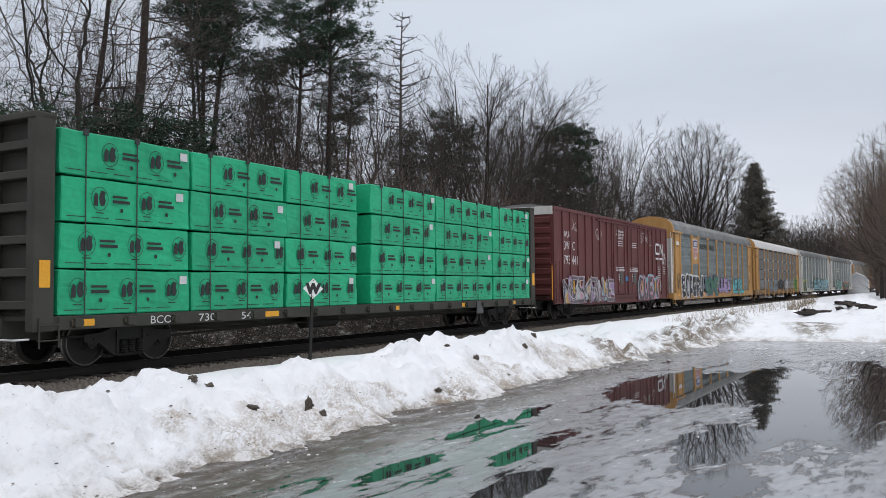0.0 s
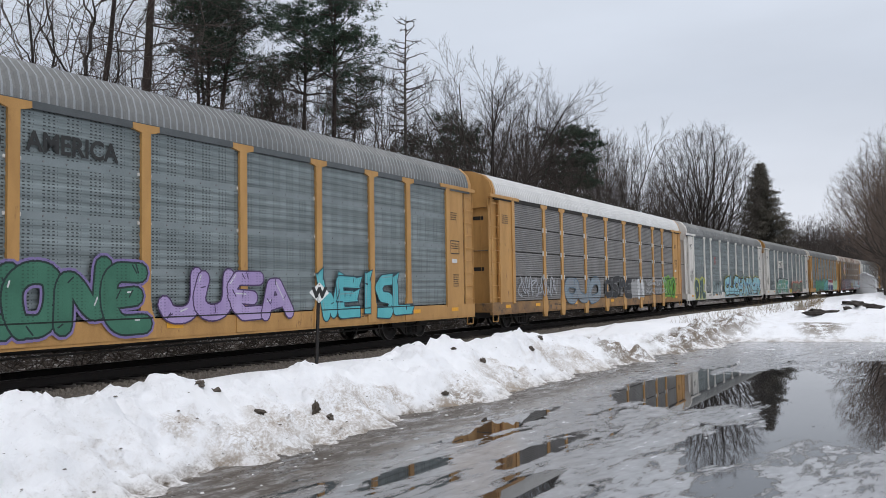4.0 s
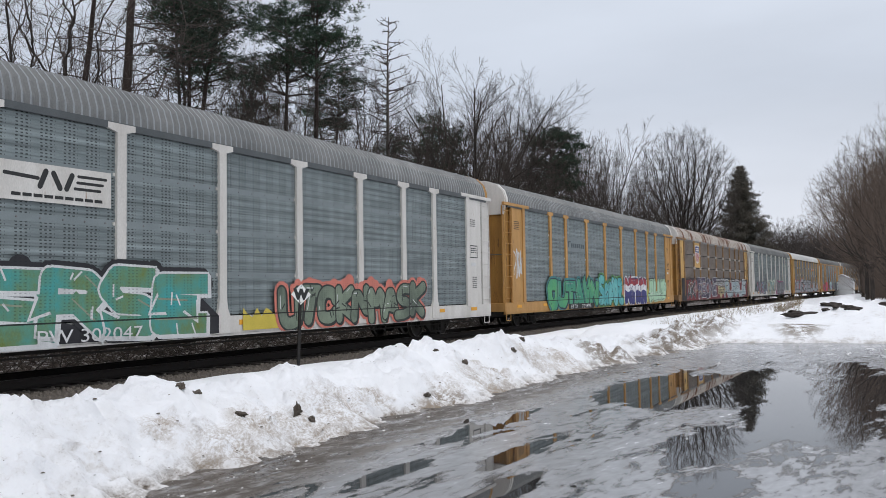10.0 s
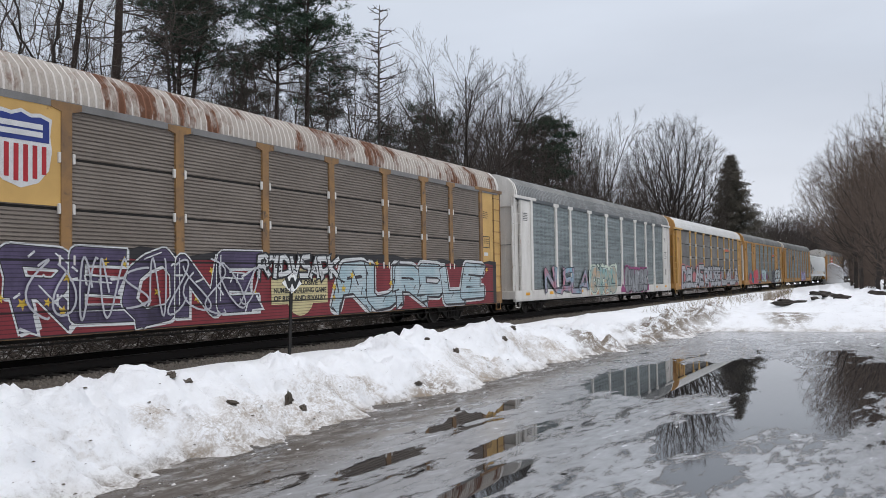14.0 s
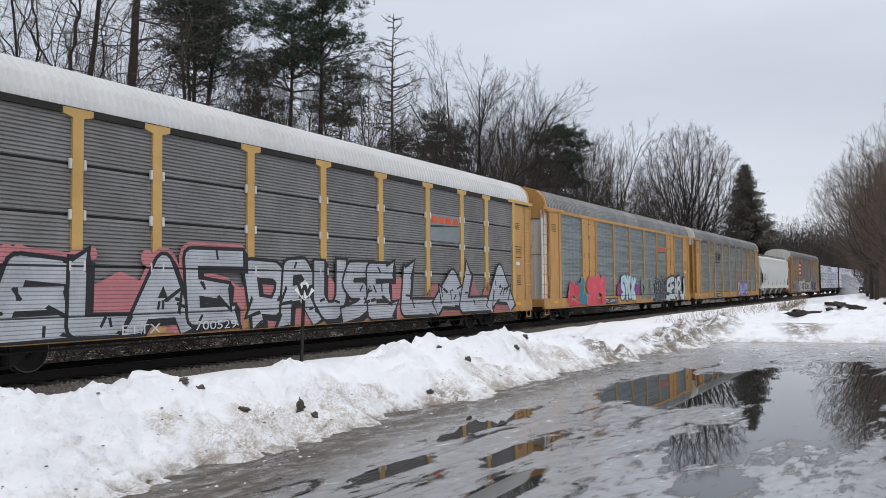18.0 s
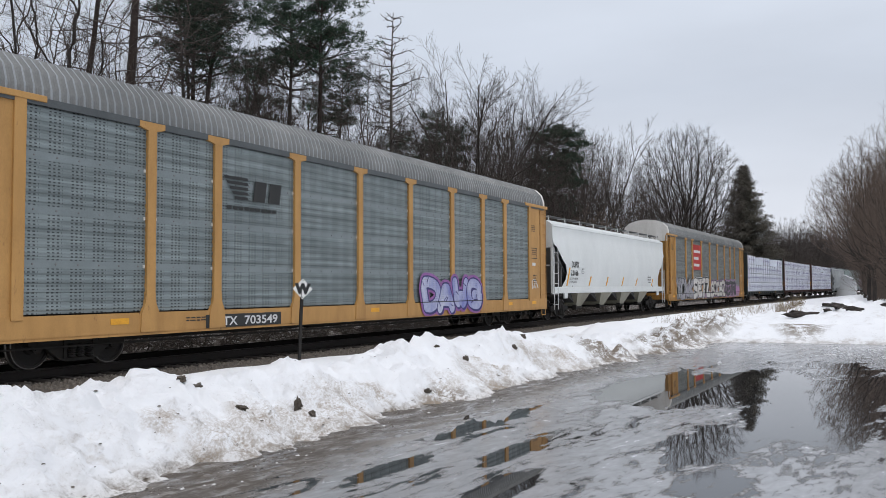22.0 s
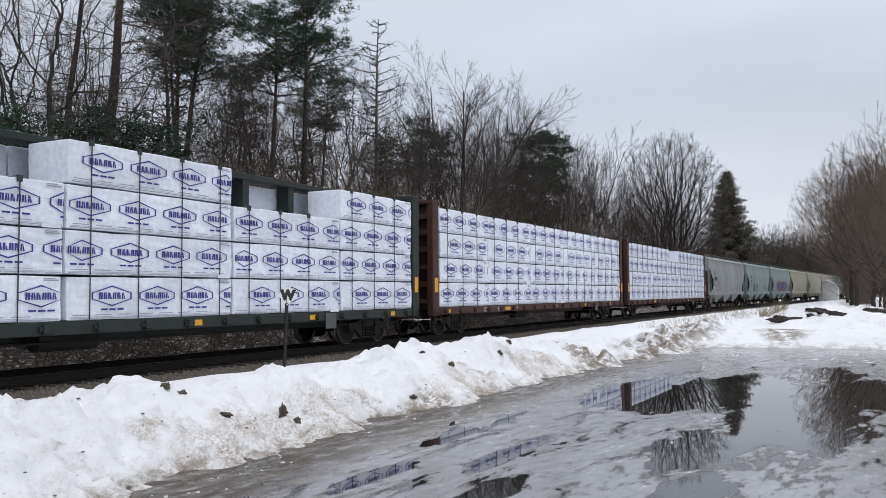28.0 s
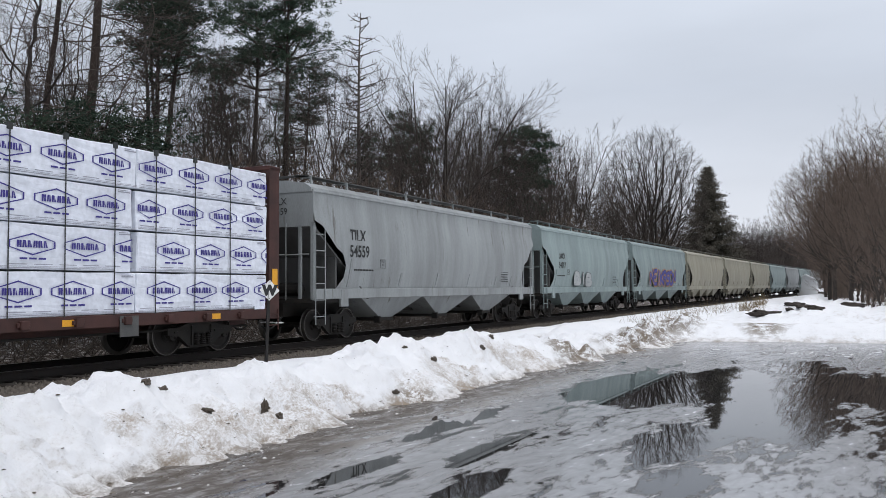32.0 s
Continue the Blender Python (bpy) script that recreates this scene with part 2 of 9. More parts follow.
WRAPWHITE = paint("white_lumber_wrap", (0.78, 0.81, 0.88), (0.70, 0.73, 0.80), 1.3, 0.42, bump=0.12, fine=9.0, vary=0.05)
BLACKINK = paint("black_print", (0.02, 0.022, 0.022), (0.03, 0.03, 0.03), 3, 0.6, bump=0)
BLUEINK = paint("violet_blue_print", (0.045, 0.035, 0.21), (0.055, 0.045, 0.24), 3, 0.6, bump=0)
GREYINK = paint("grey_print", (0.30, 0.31, 0.36), (0.34, 0.35, 0.40), 3, 0.6, bump=0)
WHITEINK = paint("white_lettering", (0.62, 0.62, 0.62), (0.52, 0.52, 0.52), 4, 0.6, bump=0)
REFLECT = paint("yellow_reflector_tape", (0.75, 0.36, 0.02), (0.65, 0.30, 0.02), 6, 0.4, bump=0)
STRAP = paint("dark_strap", (0.03, 0.035, 0.035), (0.04, 0.04, 0.04), 5, 0.5, bump=0)
RUBBER = paint("black_hose_rubber", (0.015, 0.015, 0.015), (0.02, 0.02, 0.02), 5, 0.7, bump=0)
RAILSTEEL = paint("rusty_rail_side", (0.014, 0.011, 0.010), (0.02, 0.015, 0.012), 4, 0.7, 0.2, bump=0.08)
RAILTOP = paint("polished_rail_top", (0.22, 0.215, 0.21), (0.17, 0.165, 0.16), 4, 0.3, 0.9, bump=0.02)
TIEWOOD = paint("creosoted_tie_wood", (0.03, 0.024, 0.02), (0.05, 0.042, 0.036), 6, 0.85, bump=0.3, stretch=(4, 0.6, 4), vary=0.2)
BARK = paint("grey_brown_bark", (0.066, 0.055, 0.048), (0.040, 0.033, 0.029), 5, 0.95, bump=0.5, fine=25, stretch=(1, 1, 0.3), vary=0.2)
BARKGREY = paint("pale_grey_bark", (0.085, 0.075, 0.068), (0.055, 0.048, 0.044), 5, 0.95, bump=0.5, fine=25, stretch=(1, 1, 0.3), vary=0.2)
PINEBARK = paint("pine_bark", (0.052, 0.038, 0.031), (0.028, 0.021, 0.018), 6, 0.95, bump=0.6, fine=20, stretch=(1, 1, 0.35), vary=0.15)
TWIG = paint("bare_twigs", (0.085, 0.068, 0.060), (0.052, 0.042, 0.037), 1.0, 0.95, bump=0, vary=0.25)
TWIGBROWN = paint("brown_brush_twigs", (0.165, 0.124, 0.098), (0.10, 0.075, 0.060), 0.6, 0.95, bump=0, vary=0.2)
NEEDLE = paint("pine_needles", (0.020, 0.040, 0.026), (0.040, 0.066, 0.038), 0.9, 0.8, bump=0, vary=0.25)
FIRNEEDLE = paint("fir_needles", (0.080, 0.076, 0.062), (0.115, 0.100, 0.080), 0.9, 0.85, bump=0, vary=0.2)
SIGNWHITE = paint("white_sign_face", (0.78, 0.78, 0.76), (0.70, 0.70, 0.68), 6, 0.5, bump=0.02)
POSTSTEEL = paint("dark_post_steel", (0.02, 0.02, 0.02), (0.035, 0.03, 0.027), 6, 0.6, 0.3, bump=0.05)
SIDING = paint("white_siding", (0.62, 0.63, 0.64), (0.55, 0.56, 0.57), 0.6, 0.6, bump=0.05)
ROOFSNOW = paint("snowy_shed_roof", (0.75, 0.76, 0.78), (0.66, 0.67, 0.69), 0.6, 0.8, bump=0.1)
LOGBARK = paint("wet_dark_log_bark", (0.035, 0.028, 0.024), (0.06, 0.05, 0.043), 6, 0.8, bump=0.5, fine=30)
STONE = paint("ballast_stone", (0.17, 0.148, 0.125), (0.10, 0.086, 0.074), 9, 0.9, bump=0.3, vary=0.35)
DIRTCLOD = paint("frozen_dirt", (0.085, 0.068, 0.052), (0.14, 0.12, 0.10), 7, 0.9, bump=0.5, fine=40, vary=0.25)
SNOWCRUMB = paint("broken_snow_crumbs", (0.80, 0.80, 0.81), (0.52, 0.49, 0.46), 1.6, 0.8, bump=0.2)
GRASS = paint("dead_grass", (0.28, 0.21, 0.12), (0.20, 0.15, 0.09), 3, 0.9, bump=0, vary=0.2)


# earthy heaps of the ploughed bank: x, y, reach
EARTH = ((21.6, 6.75, 0.8), (25.2, 6.3, 0.9), (27.4, 6.4, 1.1), (29.6, 6.6, 1.0), (31.5, 6.0, 0.9), (12.6, 6.7, 0.3), (32.0, 3.0, 0.8))


def snow_material():
    """Old snow: white, greyer where it is packed, brown with road dirt near the lot and in lumps."""
    m = bpy.data.materials.new("old_snow")
    m.use_nodes = True
    n, l = nodes_of(m)
    bsdf = n["Principled BSDF"]
    geo = n.new("ShaderNodeNewGeometry")
    sep = n.new("ShaderNodeSeparateXYZ")
    l.new(geo.outputs["Position"], sep.inputs[0])

    def noise_at(scale, detail=6, rough=0.6):
        t = n.new("ShaderNodeTexNoise")
        t.inputs["Scale"].default_value, t.inputs["Detail"].default_value, t.inputs["Roughness"].default_value = scale, detail, rough
        l.new(geo.outputs["Position"], t.inputs[0])
        return t.outputs[0]

    def ranged(sock, a, b, c=0.0, d=1.0):
        r = n.new("ShaderNodeMapRange")
        for i, v in enumerate((a, b, c, d)):
            r.inputs[i + 1].default_value = v
        l.new(sock, r.inputs[0])
        return r.outputs[0]

    def op(kind, a, b, clamp=True):
        o = n.new("ShaderNodeMath")
        o.operation = kind
        for i, v in enumerate((a, b)):
            if isinstance(v, (int, float)):
                o.inputs[i].default_value = v
            else:
                l.new(v, o.inputs[i])
        o.use_clamp = clamp
        return o.outputs[0]

    def plain(kind, a, b):
        return op(kind, a, b, False)

    def blend(f, a, b):
        x = n.new("ShaderNodeMix")
        x.data_type = "RGBA"
        l.new(f, x.inputs[0])
        for i, v in ((6, a), (7, b)):
            if isinstance(v, tuple):
                x.inputs[i].default_value = (*v, 1)
            else:
                l.new(v, x.inputs[i])
        return x.outputs[2]

    coarse, middle, fine = noise_at(0.8), noise_at(3.5, 8, 0.7), noise_at(28, 6, 0.7)
    white = blend(ranged(coarse, 0.35, 0.7), (0.92, 0.925, 0.94), (0.85, 0.86, 0.885))
    # ploughed-up grit, thickest on the lot's rim
    low = op("MULTIPLY", ranged(sep.outputs[2], -0.24, -0.38), ranged(sep.outputs[0], 32.5, 29.5))
    dirt1 = op("MULTIPLY", ranged(plain("ADD", plain("MULTIPLY", middle, 0.85), plain("MULTIPLY", fine, 0.15)), 0.44, 0.60), low)
    grit = op("MULTIPLY", ranged(fine, 0.54, 0.64), ranged(middle, 0.52, 0.66))
    patch = op("MULTIPLY", ranged(coarse, 0.50, 0.64), ranged(middle, 0.46, 0.58))
    bank = op("MULTIPLY", ranged(sep.outputs[1], 8.4, 7.0), 0.36)
    grit = op("MULTIPLY", grit, bank)
    patch = op("MULTIPLY", patch, bank)
    c = blend(patch, white, (0.46, 0.40, 0.33))
    c = blend(op("MULTIPLY", low, 0.35), c, (0.52, 0.46, 0.39))
    c = blend(dirt1, c, (0.19, 0.155, 0.12))
    c = blend(grit, c, (0.20, 0.165, 0.13))
    # ploughed earth mixed into the heaps
    earth = None
    for cx, cy, rr in EARTH:
        dx = op("DIVIDE", plain("SUBTRACT", sep.outputs[0], cx), rr * 1.5, False)
        dy = op("DIVIDE", plain("SUBTRACT", sep.outputs[1], cy), rr, False)
        g = ranged(plain("ADD", plain("MULTIPLY", dx, dx), plain("MULTIPLY", dy, dy)), 1.5, 0.2)
        earth = g if earth is None else op("MAXIMUM", earth, g)
    c = blend(op("MULTIPLY", earth, ranged(plain("ADD", plain("MULTIPLY", middle, 0.7), plain("MULTIPLY", fine, 0.3)), 0.44, 0.53)), c, (0.20, 0.16, 0.12))
    # brownish stains on the cut face of the bank
    stain = None
    for cx, cy, rr in ((8.9, 6.9, 0.55), (10.4, 7.2, 0.5), (11.3, 7.3, 0.35), (15.2, 7.1, 0.6), (17.6, 7.2, 0.6), (13.0, 6.9, 0.4), (7.5, 6.8, 0.55), (8.2, 7.0, 0.45), (9.0, 6.8, 0.7), (9.8, 7.0, 0.6), (7.0, 7.4, 0.3), (12.2, 6.6, 0.5), (14.3, 6.8, 0.7), (18.8, 6.9, 0.8)):
        dx = op("DIVIDE", plain("SUBTRACT", sep.outputs[0], cx), rr, False)
        dy = op("DIVIDE", plain("SUBTRACT", sep.outputs[1], cy), rr * 0.8, False)
        g = ranged(plain("ADD", plain("MULTIPLY", dx, dx), plain("MULTIPLY", dy, dy)), 1.4, 0.0)
        stain = g if stain is None else op("MAXIMUM", stain, g)
    speck = ranged(plain("ADD", plain("MULTIPLY", middle, 0.55), plain("MULTIPLY", fine, 0.45)), 0.42, 0.58)
    c = blend(op("MULTIPLY", op("MULTIPLY", stain, speck), 0.85), c, (0.36, 0.29, 0.22))
    # litter of the wood's floor behind the track
    wood = op("MULTIPLY", ranged(sep.outputs[1], 17.6, 18.6), ranged(middle, 0.32, 0.48))
    c = blend(wood, c, (0.07, 0.052, 0.04))
    l.new(c, bsdf.inputs["Base Color"])
    bsdf.inputs["Roughness"].default_value = 0.75
    bsdf.inputs["Subsurface Weight"].default_value = 0.0
    bp = n.new("ShaderNodeBump")
    bp.inputs["Strength"].default_value, bp.inputs["Distance"].default_value = 0.7, 0.062
    l.new(plain("ADD", plain("ADD", middle, plain("MULTIPLY", noise_at(10, 7, 0.7), 0.9)), plain("MULTIPLY", fine, 0.22)), bp.inputs["Height"])
    l.new(bp.outputs[0], bsdf.inputs["Normal"])
    return m


def ice_material():
    """The lot: wet asphalt under patchy grey ice, with meltwater standing in the hollows."""
    m = bpy.data.materials.new("icy_wet_asphalt")
    m.use_nodes = True
    n, l = nodes_of(m)
    bsdf = n["Principled BSDF"]
    geo = n.new("ShaderNodeNewGeometry")
    rot = n.new("ShaderNodeMapping")
    rot.inputs["Rotation"].default_value = (0, 0, radians(6))
    l.new(geo.outputs["Position"], rot.inputs[0])
    sep = n.new("ShaderNodeSeparateXYZ")
    l.new(geo.outputs["Position"], sep.inputs[0])

    def noise_at(scale, stretch=(1, 1, 1), detail=6, rough=0.6, warp=0.0):
        mp = n.new("ShaderNodeMapping")
        mp.inputs["Scale"].default_value = stretch
        l.new(rot.outputs[0], mp.inputs[0])
        t = n.new("ShaderNodeTexNoise")
        t.inputs["Scale"].default_value, t.inputs["Detail"].default_value, t.inputs["Roughness"].default_value = scale, detail, rough
        t.inputs["Distortion"].default_value = warp
        l.new(mp.outputs[0], t.inputs[0])
        return t.outputs[0]

    def ranged(sock, a, b, c=0.0, d=1.0):
        r = n.new("ShaderNodeMapRange")
        for i, v in enumerate((a, b, c, d)):
            r.inputs[i + 1].default_value = v
        l.new(sock, r.inputs[0])
        return r.outputs[0]

    def op(kind, a, b, clamp=False):
        o = n.new("ShaderNodeMath")
        o.operation = kind
        for i, v in enumerate((a, b)):
            if isinstance(v, (int, float)):
                o.inputs[i].default_value = v
            else:
                l.new(v, o.inputs[i])
        o.use_clamp = clamp
        return o.outputs[0]

    def blend(f, a, b):
        x = n.new("ShaderNodeMix")
        x.data_type = "RGBA"
        l.new(f, x.inputs[0])
        for i, v in ((6, a), (7, b)):
            if isinstance(v, tuple):
                x.inputs[i].default_value = (*v, 1)
            else:
                l.new(v, x.inputs[i])
        return x.outputs[2]

    shape = noise_at(1.0, (0.75, 2.3, 1), 9, 0.68, 0.6)
    floes = noise_at(4.2, (0.7, 1.8, 1), 6, 0.6, 0.5)
    crisp = noise_at(11, (0.8, 1.5, 1), 5, 0.6, 0.3)
    fine = noise_at(30, (1, 1, 1), 4)
    # hollows where water stands: centre x, y, half lengths, pull
    pull = None
    for cx, cy, rx, ry, k in POOLS:
        dx = op("DIVIDE", op("SUBTRACT", sep.outputs[0], cx), rx)
        dy = op("DIVIDE", op("SUBTRACT", sep.outputs[1], cy), ry)
        r = op("ADD", op("MULTIPLY", dx, dx), op("MULTIPLY", dy, dy))
        g = op("MULTIPLY", ranged(r, 1.6, 0.3), k)
        pull = g if pull is None else op("MAXIMUM", pull, g)
    level = op("ADD", op("ADD", op("MULTIPLY", shape, 0.64), op("ADD", op("MULTIPLY", floes, 0.29), op("MULTIPLY", crisp, 0.07))), op("MULTIPLY", pull, -0.30))
    ice = ranged(level, 0.43, 0.438)          # 0 water, 1 ice
    thick = ranged(level, 0.440, 0.482)
    frost = ranged(op("ADD", op("MULTIPLY", floes, 0.6), op("MULTIPLY", shape, 0.4)), 0.38, 0.76)
    icecol = blend(thick, (0.080, 0.078, 0.077), (0.225, 0.227, 0.231))
    icecol = blend(op("MULTIPLY", frost, thick, True), icecol, (0.37, 0.375, 0.386))
    # slush and grit along the snow's foot
    rim = op("MULTIPLY", ranged(sep.outputs[1], 4.9, 5.8), ranged(noise_at(2.4, (0.7, 1.5, 1)), 0.36, 0.60), True)
    icecol = blend(rim, icecol, (0.19, 0.165, 0.138))
    near = op("ADD", sep.outputs[1], ranged(sep.outputs[0], 9.5, 5.5, -0.25, 0.5))
    earth = op("MULTIPLY", ranged(near, 5.2, 5.85), ranged(op("ADD", op("MULTIPLY", noise_at(3.1, (0.6, 1.4, 1)), 0.6), op("MULTIPLY", crisp, 0.4)), 0.40, 0.50), True)
    icecol = blend(earth, icecol, (0.075, 0.060, 0.047))
    col = blend(ice, (0.022, 0.021, 0.021), icecol)
    l.new(col, bsdf.inputs["Base Color"])
    rough = op("ADD", op("MULTIPLY", ice, ranged(frost, 0, 1, 0.10, 0.34)), 0.015)
    rough = op("ADD", rough, op("MULTIPLY", op("MULTIPLY", rim, ice), 0.3))
    l.new(rough, bsdf.inputs["Roughness"])
    bsdf.inputs["IOR"].default_value = 1.65
    l.new(ranged(earth, 0, 1, 0.5, 0.12), bsdf.inputs["Specular IOR Level"])
    bp = n.new("ShaderNodeBump")
    bp.inputs["Strength"].default_value, bp.inputs["Distance"].default_value = 0.5, 0.02
    hgt = op("ADD", op("MULTIPLY", thick, 0.8), op("MULTIPLY", op("MULTIPLY", ice, fine), 0.12))
    l.new(hgt, bp.inputs["Height"])
    l.new(bp.outputs[0], bsdf.inputs["Normal"])
    return m


# meltwater hollows of the lot: x, y, half length along x and y, depth
POOLS = (
    (16.4, 3.6, 2.6, 1.25, 0.9), (17.2, 2.4, 3.2, 0.9, 0.72), (14.6, 1.2, 4.2, 0.95, 0.62), (17.5, 0.0, 2.6, 1.3, 0.72),
    (10.6, 2.0, 1.5, 0.5, 0.7), (11.0, 5.15, 1.6, 0.22, 0.62), (9.2, 3.95, 0.9, 0.2, 0.6), (7.6, 4.75, 0.8, 0.18, 0.62),
    (7.2, 3.35, 1.0, 0.22, 0.6), (8.3, 1.6, 0.8, 0.4, 0.5), (21.4, 1.2, 1.8, 0.8, 0.5), (10.5, -1.5, 5.0, 1.2, 0.5), (5.5, 3.0, 1.2, 0.25, 0.5),
)
SNOW = snow_material()
ICE = ice_material()
BALLAST = paint("ballast_bed", (0.115, 0.098, 0.082), (0.066, 0.055, 0.046), 14, 0.95, bump=1.0, fine=22, wear=(0.2, 0.19, 0.18), wear_at=0.6)

# ---- small building helpers ----


def part(name, bm, material, parent, label=""):
    """Links a bmesh as one mesh object under a thing or a part."""
    me = bpy.data.meshes.new(name)
    bm.to_mesh(me)
    bm.free()
    me.materials.append(material)
    ob = new(name, me)
    ob.parent = parent
    return tagged(ob, label)


def shared(name, me, parent, m=None):
    ob = new(name, me)
    ob.parent = parent
    if m is not None:
        ob.matrix_basis = m
    return ob


def thing(name, label, category, group="", at=None):
    ob = new(name)
    ob.empty_display_size = 0.3
    if at is not None:
        ob.matrix_basis = at
    return tagged(ob, label, category, group)


def mesh_of(name, verts, faces, material, smooth=False):
    me = bpy.data.meshes.new(name)
    me.from_pydata([tuple(v) for v in verts], [], [tuple(f) for f in faces])
    me.materials.append(material)
    if smooth:
        me.polygons.foreach_set("use_smooth", [True] * len(me.polygons))
    me.update()
    return me


def box(bm, x0, x1, y0, y1, z0, z1, bevel=0.0):
    r = bmesh.ops.create_cube(bm, size=1.0)
    vs = r["verts"]
    for v in vs:
        v.co = Vector((x0 + (v.co.x + 0.5) * (x1 - x0), y0 + (v.co.y + 0.5) * (y1 - y0), z0 + (v.co.z + 0.5) * (z1 - z0)))
    if bevel:
        es = list({ed for v in vs for ed in v.link_edges})
        bmesh.ops.bevel(bm, geom=es, offset=bevel, segments=1, affect="EDGES")
    return bm


def boxes(*rows, bevel=0.0):
    bm = bmesh.new()
    for r in rows:
        box(bm, *r, bevel=bevel)
    return bm


def rod(bm, a, b, r, n=6):
    """A round bar from a to b."""
    a, b = Vector(a), Vector(b)
    d = b - a
    q = d.to_track_quat("Z", "Y").to_matrix().to_4x4()
    bmesh.ops.create_cone(bm, cap_ends=True, segments=n, radius1=r, radius2=r, depth=d.length, matrix=Matrix.Translation((a + b) / 2) @ q)
    return bm


def rods(rows, r, n=6):
    bm = bmesh.new()
    for a, b in rows:
        rod(bm, a, b, r, n)
    return bm


def prism(bm, outline, y0, y1, axis="y"):
    """Extrudes an outline of (x, z) pairs along y, or of (y, z) pairs along x."""
    mk = (lambda p, w: (p[0], w, p[1])) if axis == "y" else (lambda p, w: (w, p[0], p[1]))
    a = [bm.verts.new(mk(p, y0)) for p in outline]
    b = [bm.verts.new(mk(p, y1)) for p in outline]
    n = len(outline)
    bm.faces.new(a)
    bm.faces.new(b[::-1])
    for i in range(n):
        bm.faces.new((a[(i + 1) % n], a[i], b[i], b[(i + 1) % n]))
    bmesh.ops.recalc_face_normals(bm, faces=bm.faces)
    return bm


LATTICE = {}


def grid_noise(x, y, seed):
    """Smooth value noise on arrays, one unit a cell."""
    if seed not in LATTICE:
        LATTICE[seed] = np.random.RandomState(seed).rand(256, 256)
    r = LATTICE[seed]
    xi, yi = np.floor(x).astype(int), np.floor(y).astype(int)
    u, v = x - xi, y - yi
    u, v = u * u * (3 - 2 * u), v * v * (3 - 2 * v)
    g = lambda a, b: r[a % 256, b % 256]
    return (g(xi, yi) * (1 - u) + g(xi + 1, yi) * u) * (1 - v) + (g(xi, yi + 1) * (1 - u) + g(xi + 1, yi + 1) * u) * v - 0.5


def bell(d, w):
    return np.exp(-(d / w) ** 2)


def step(a, b, v):
    u = np.clip((v - a) / (b - a), 0, 1)
    return u * u * (3 - 2 * u)


# ---- the track's line ----
TRACK_Y, BEND, BEND_FROM, SPEED = 15.225, 0.358e-3, 10.5, 13.836


def track_at(s):
    """Centre of the track s metres along it: x, y and heading in radians. It bends gently to the right in the distance."""
    u = s - BEND_FROM
    if u <= 0:
        return s, TRACK_Y, 0.0
    th = BEND * u
    return BEND_FROM + math.sin(th) / BEND, TRACK_Y - (1 - math.cos(th)) / BEND, -th


def track_y(x):
    u = np.maximum(x - BEND_FROM, 0)
    return TRACK_Y - 0.5 * BEND * u * u


# ---- ground ----


def edge_y(x):
    """The rim of the lot, where the ploughed snow begins."""
    return 6.35 - 0.30 * bell(x - 6.0, 3.0) - 0.035 * np.maximum(x - 14, 0) + 0.35 * grid_noise(x * 0.45, x * 0 + 3, 5) + 0.12 * grid_noise(x * 1.9, x * 0 + 7, 6)


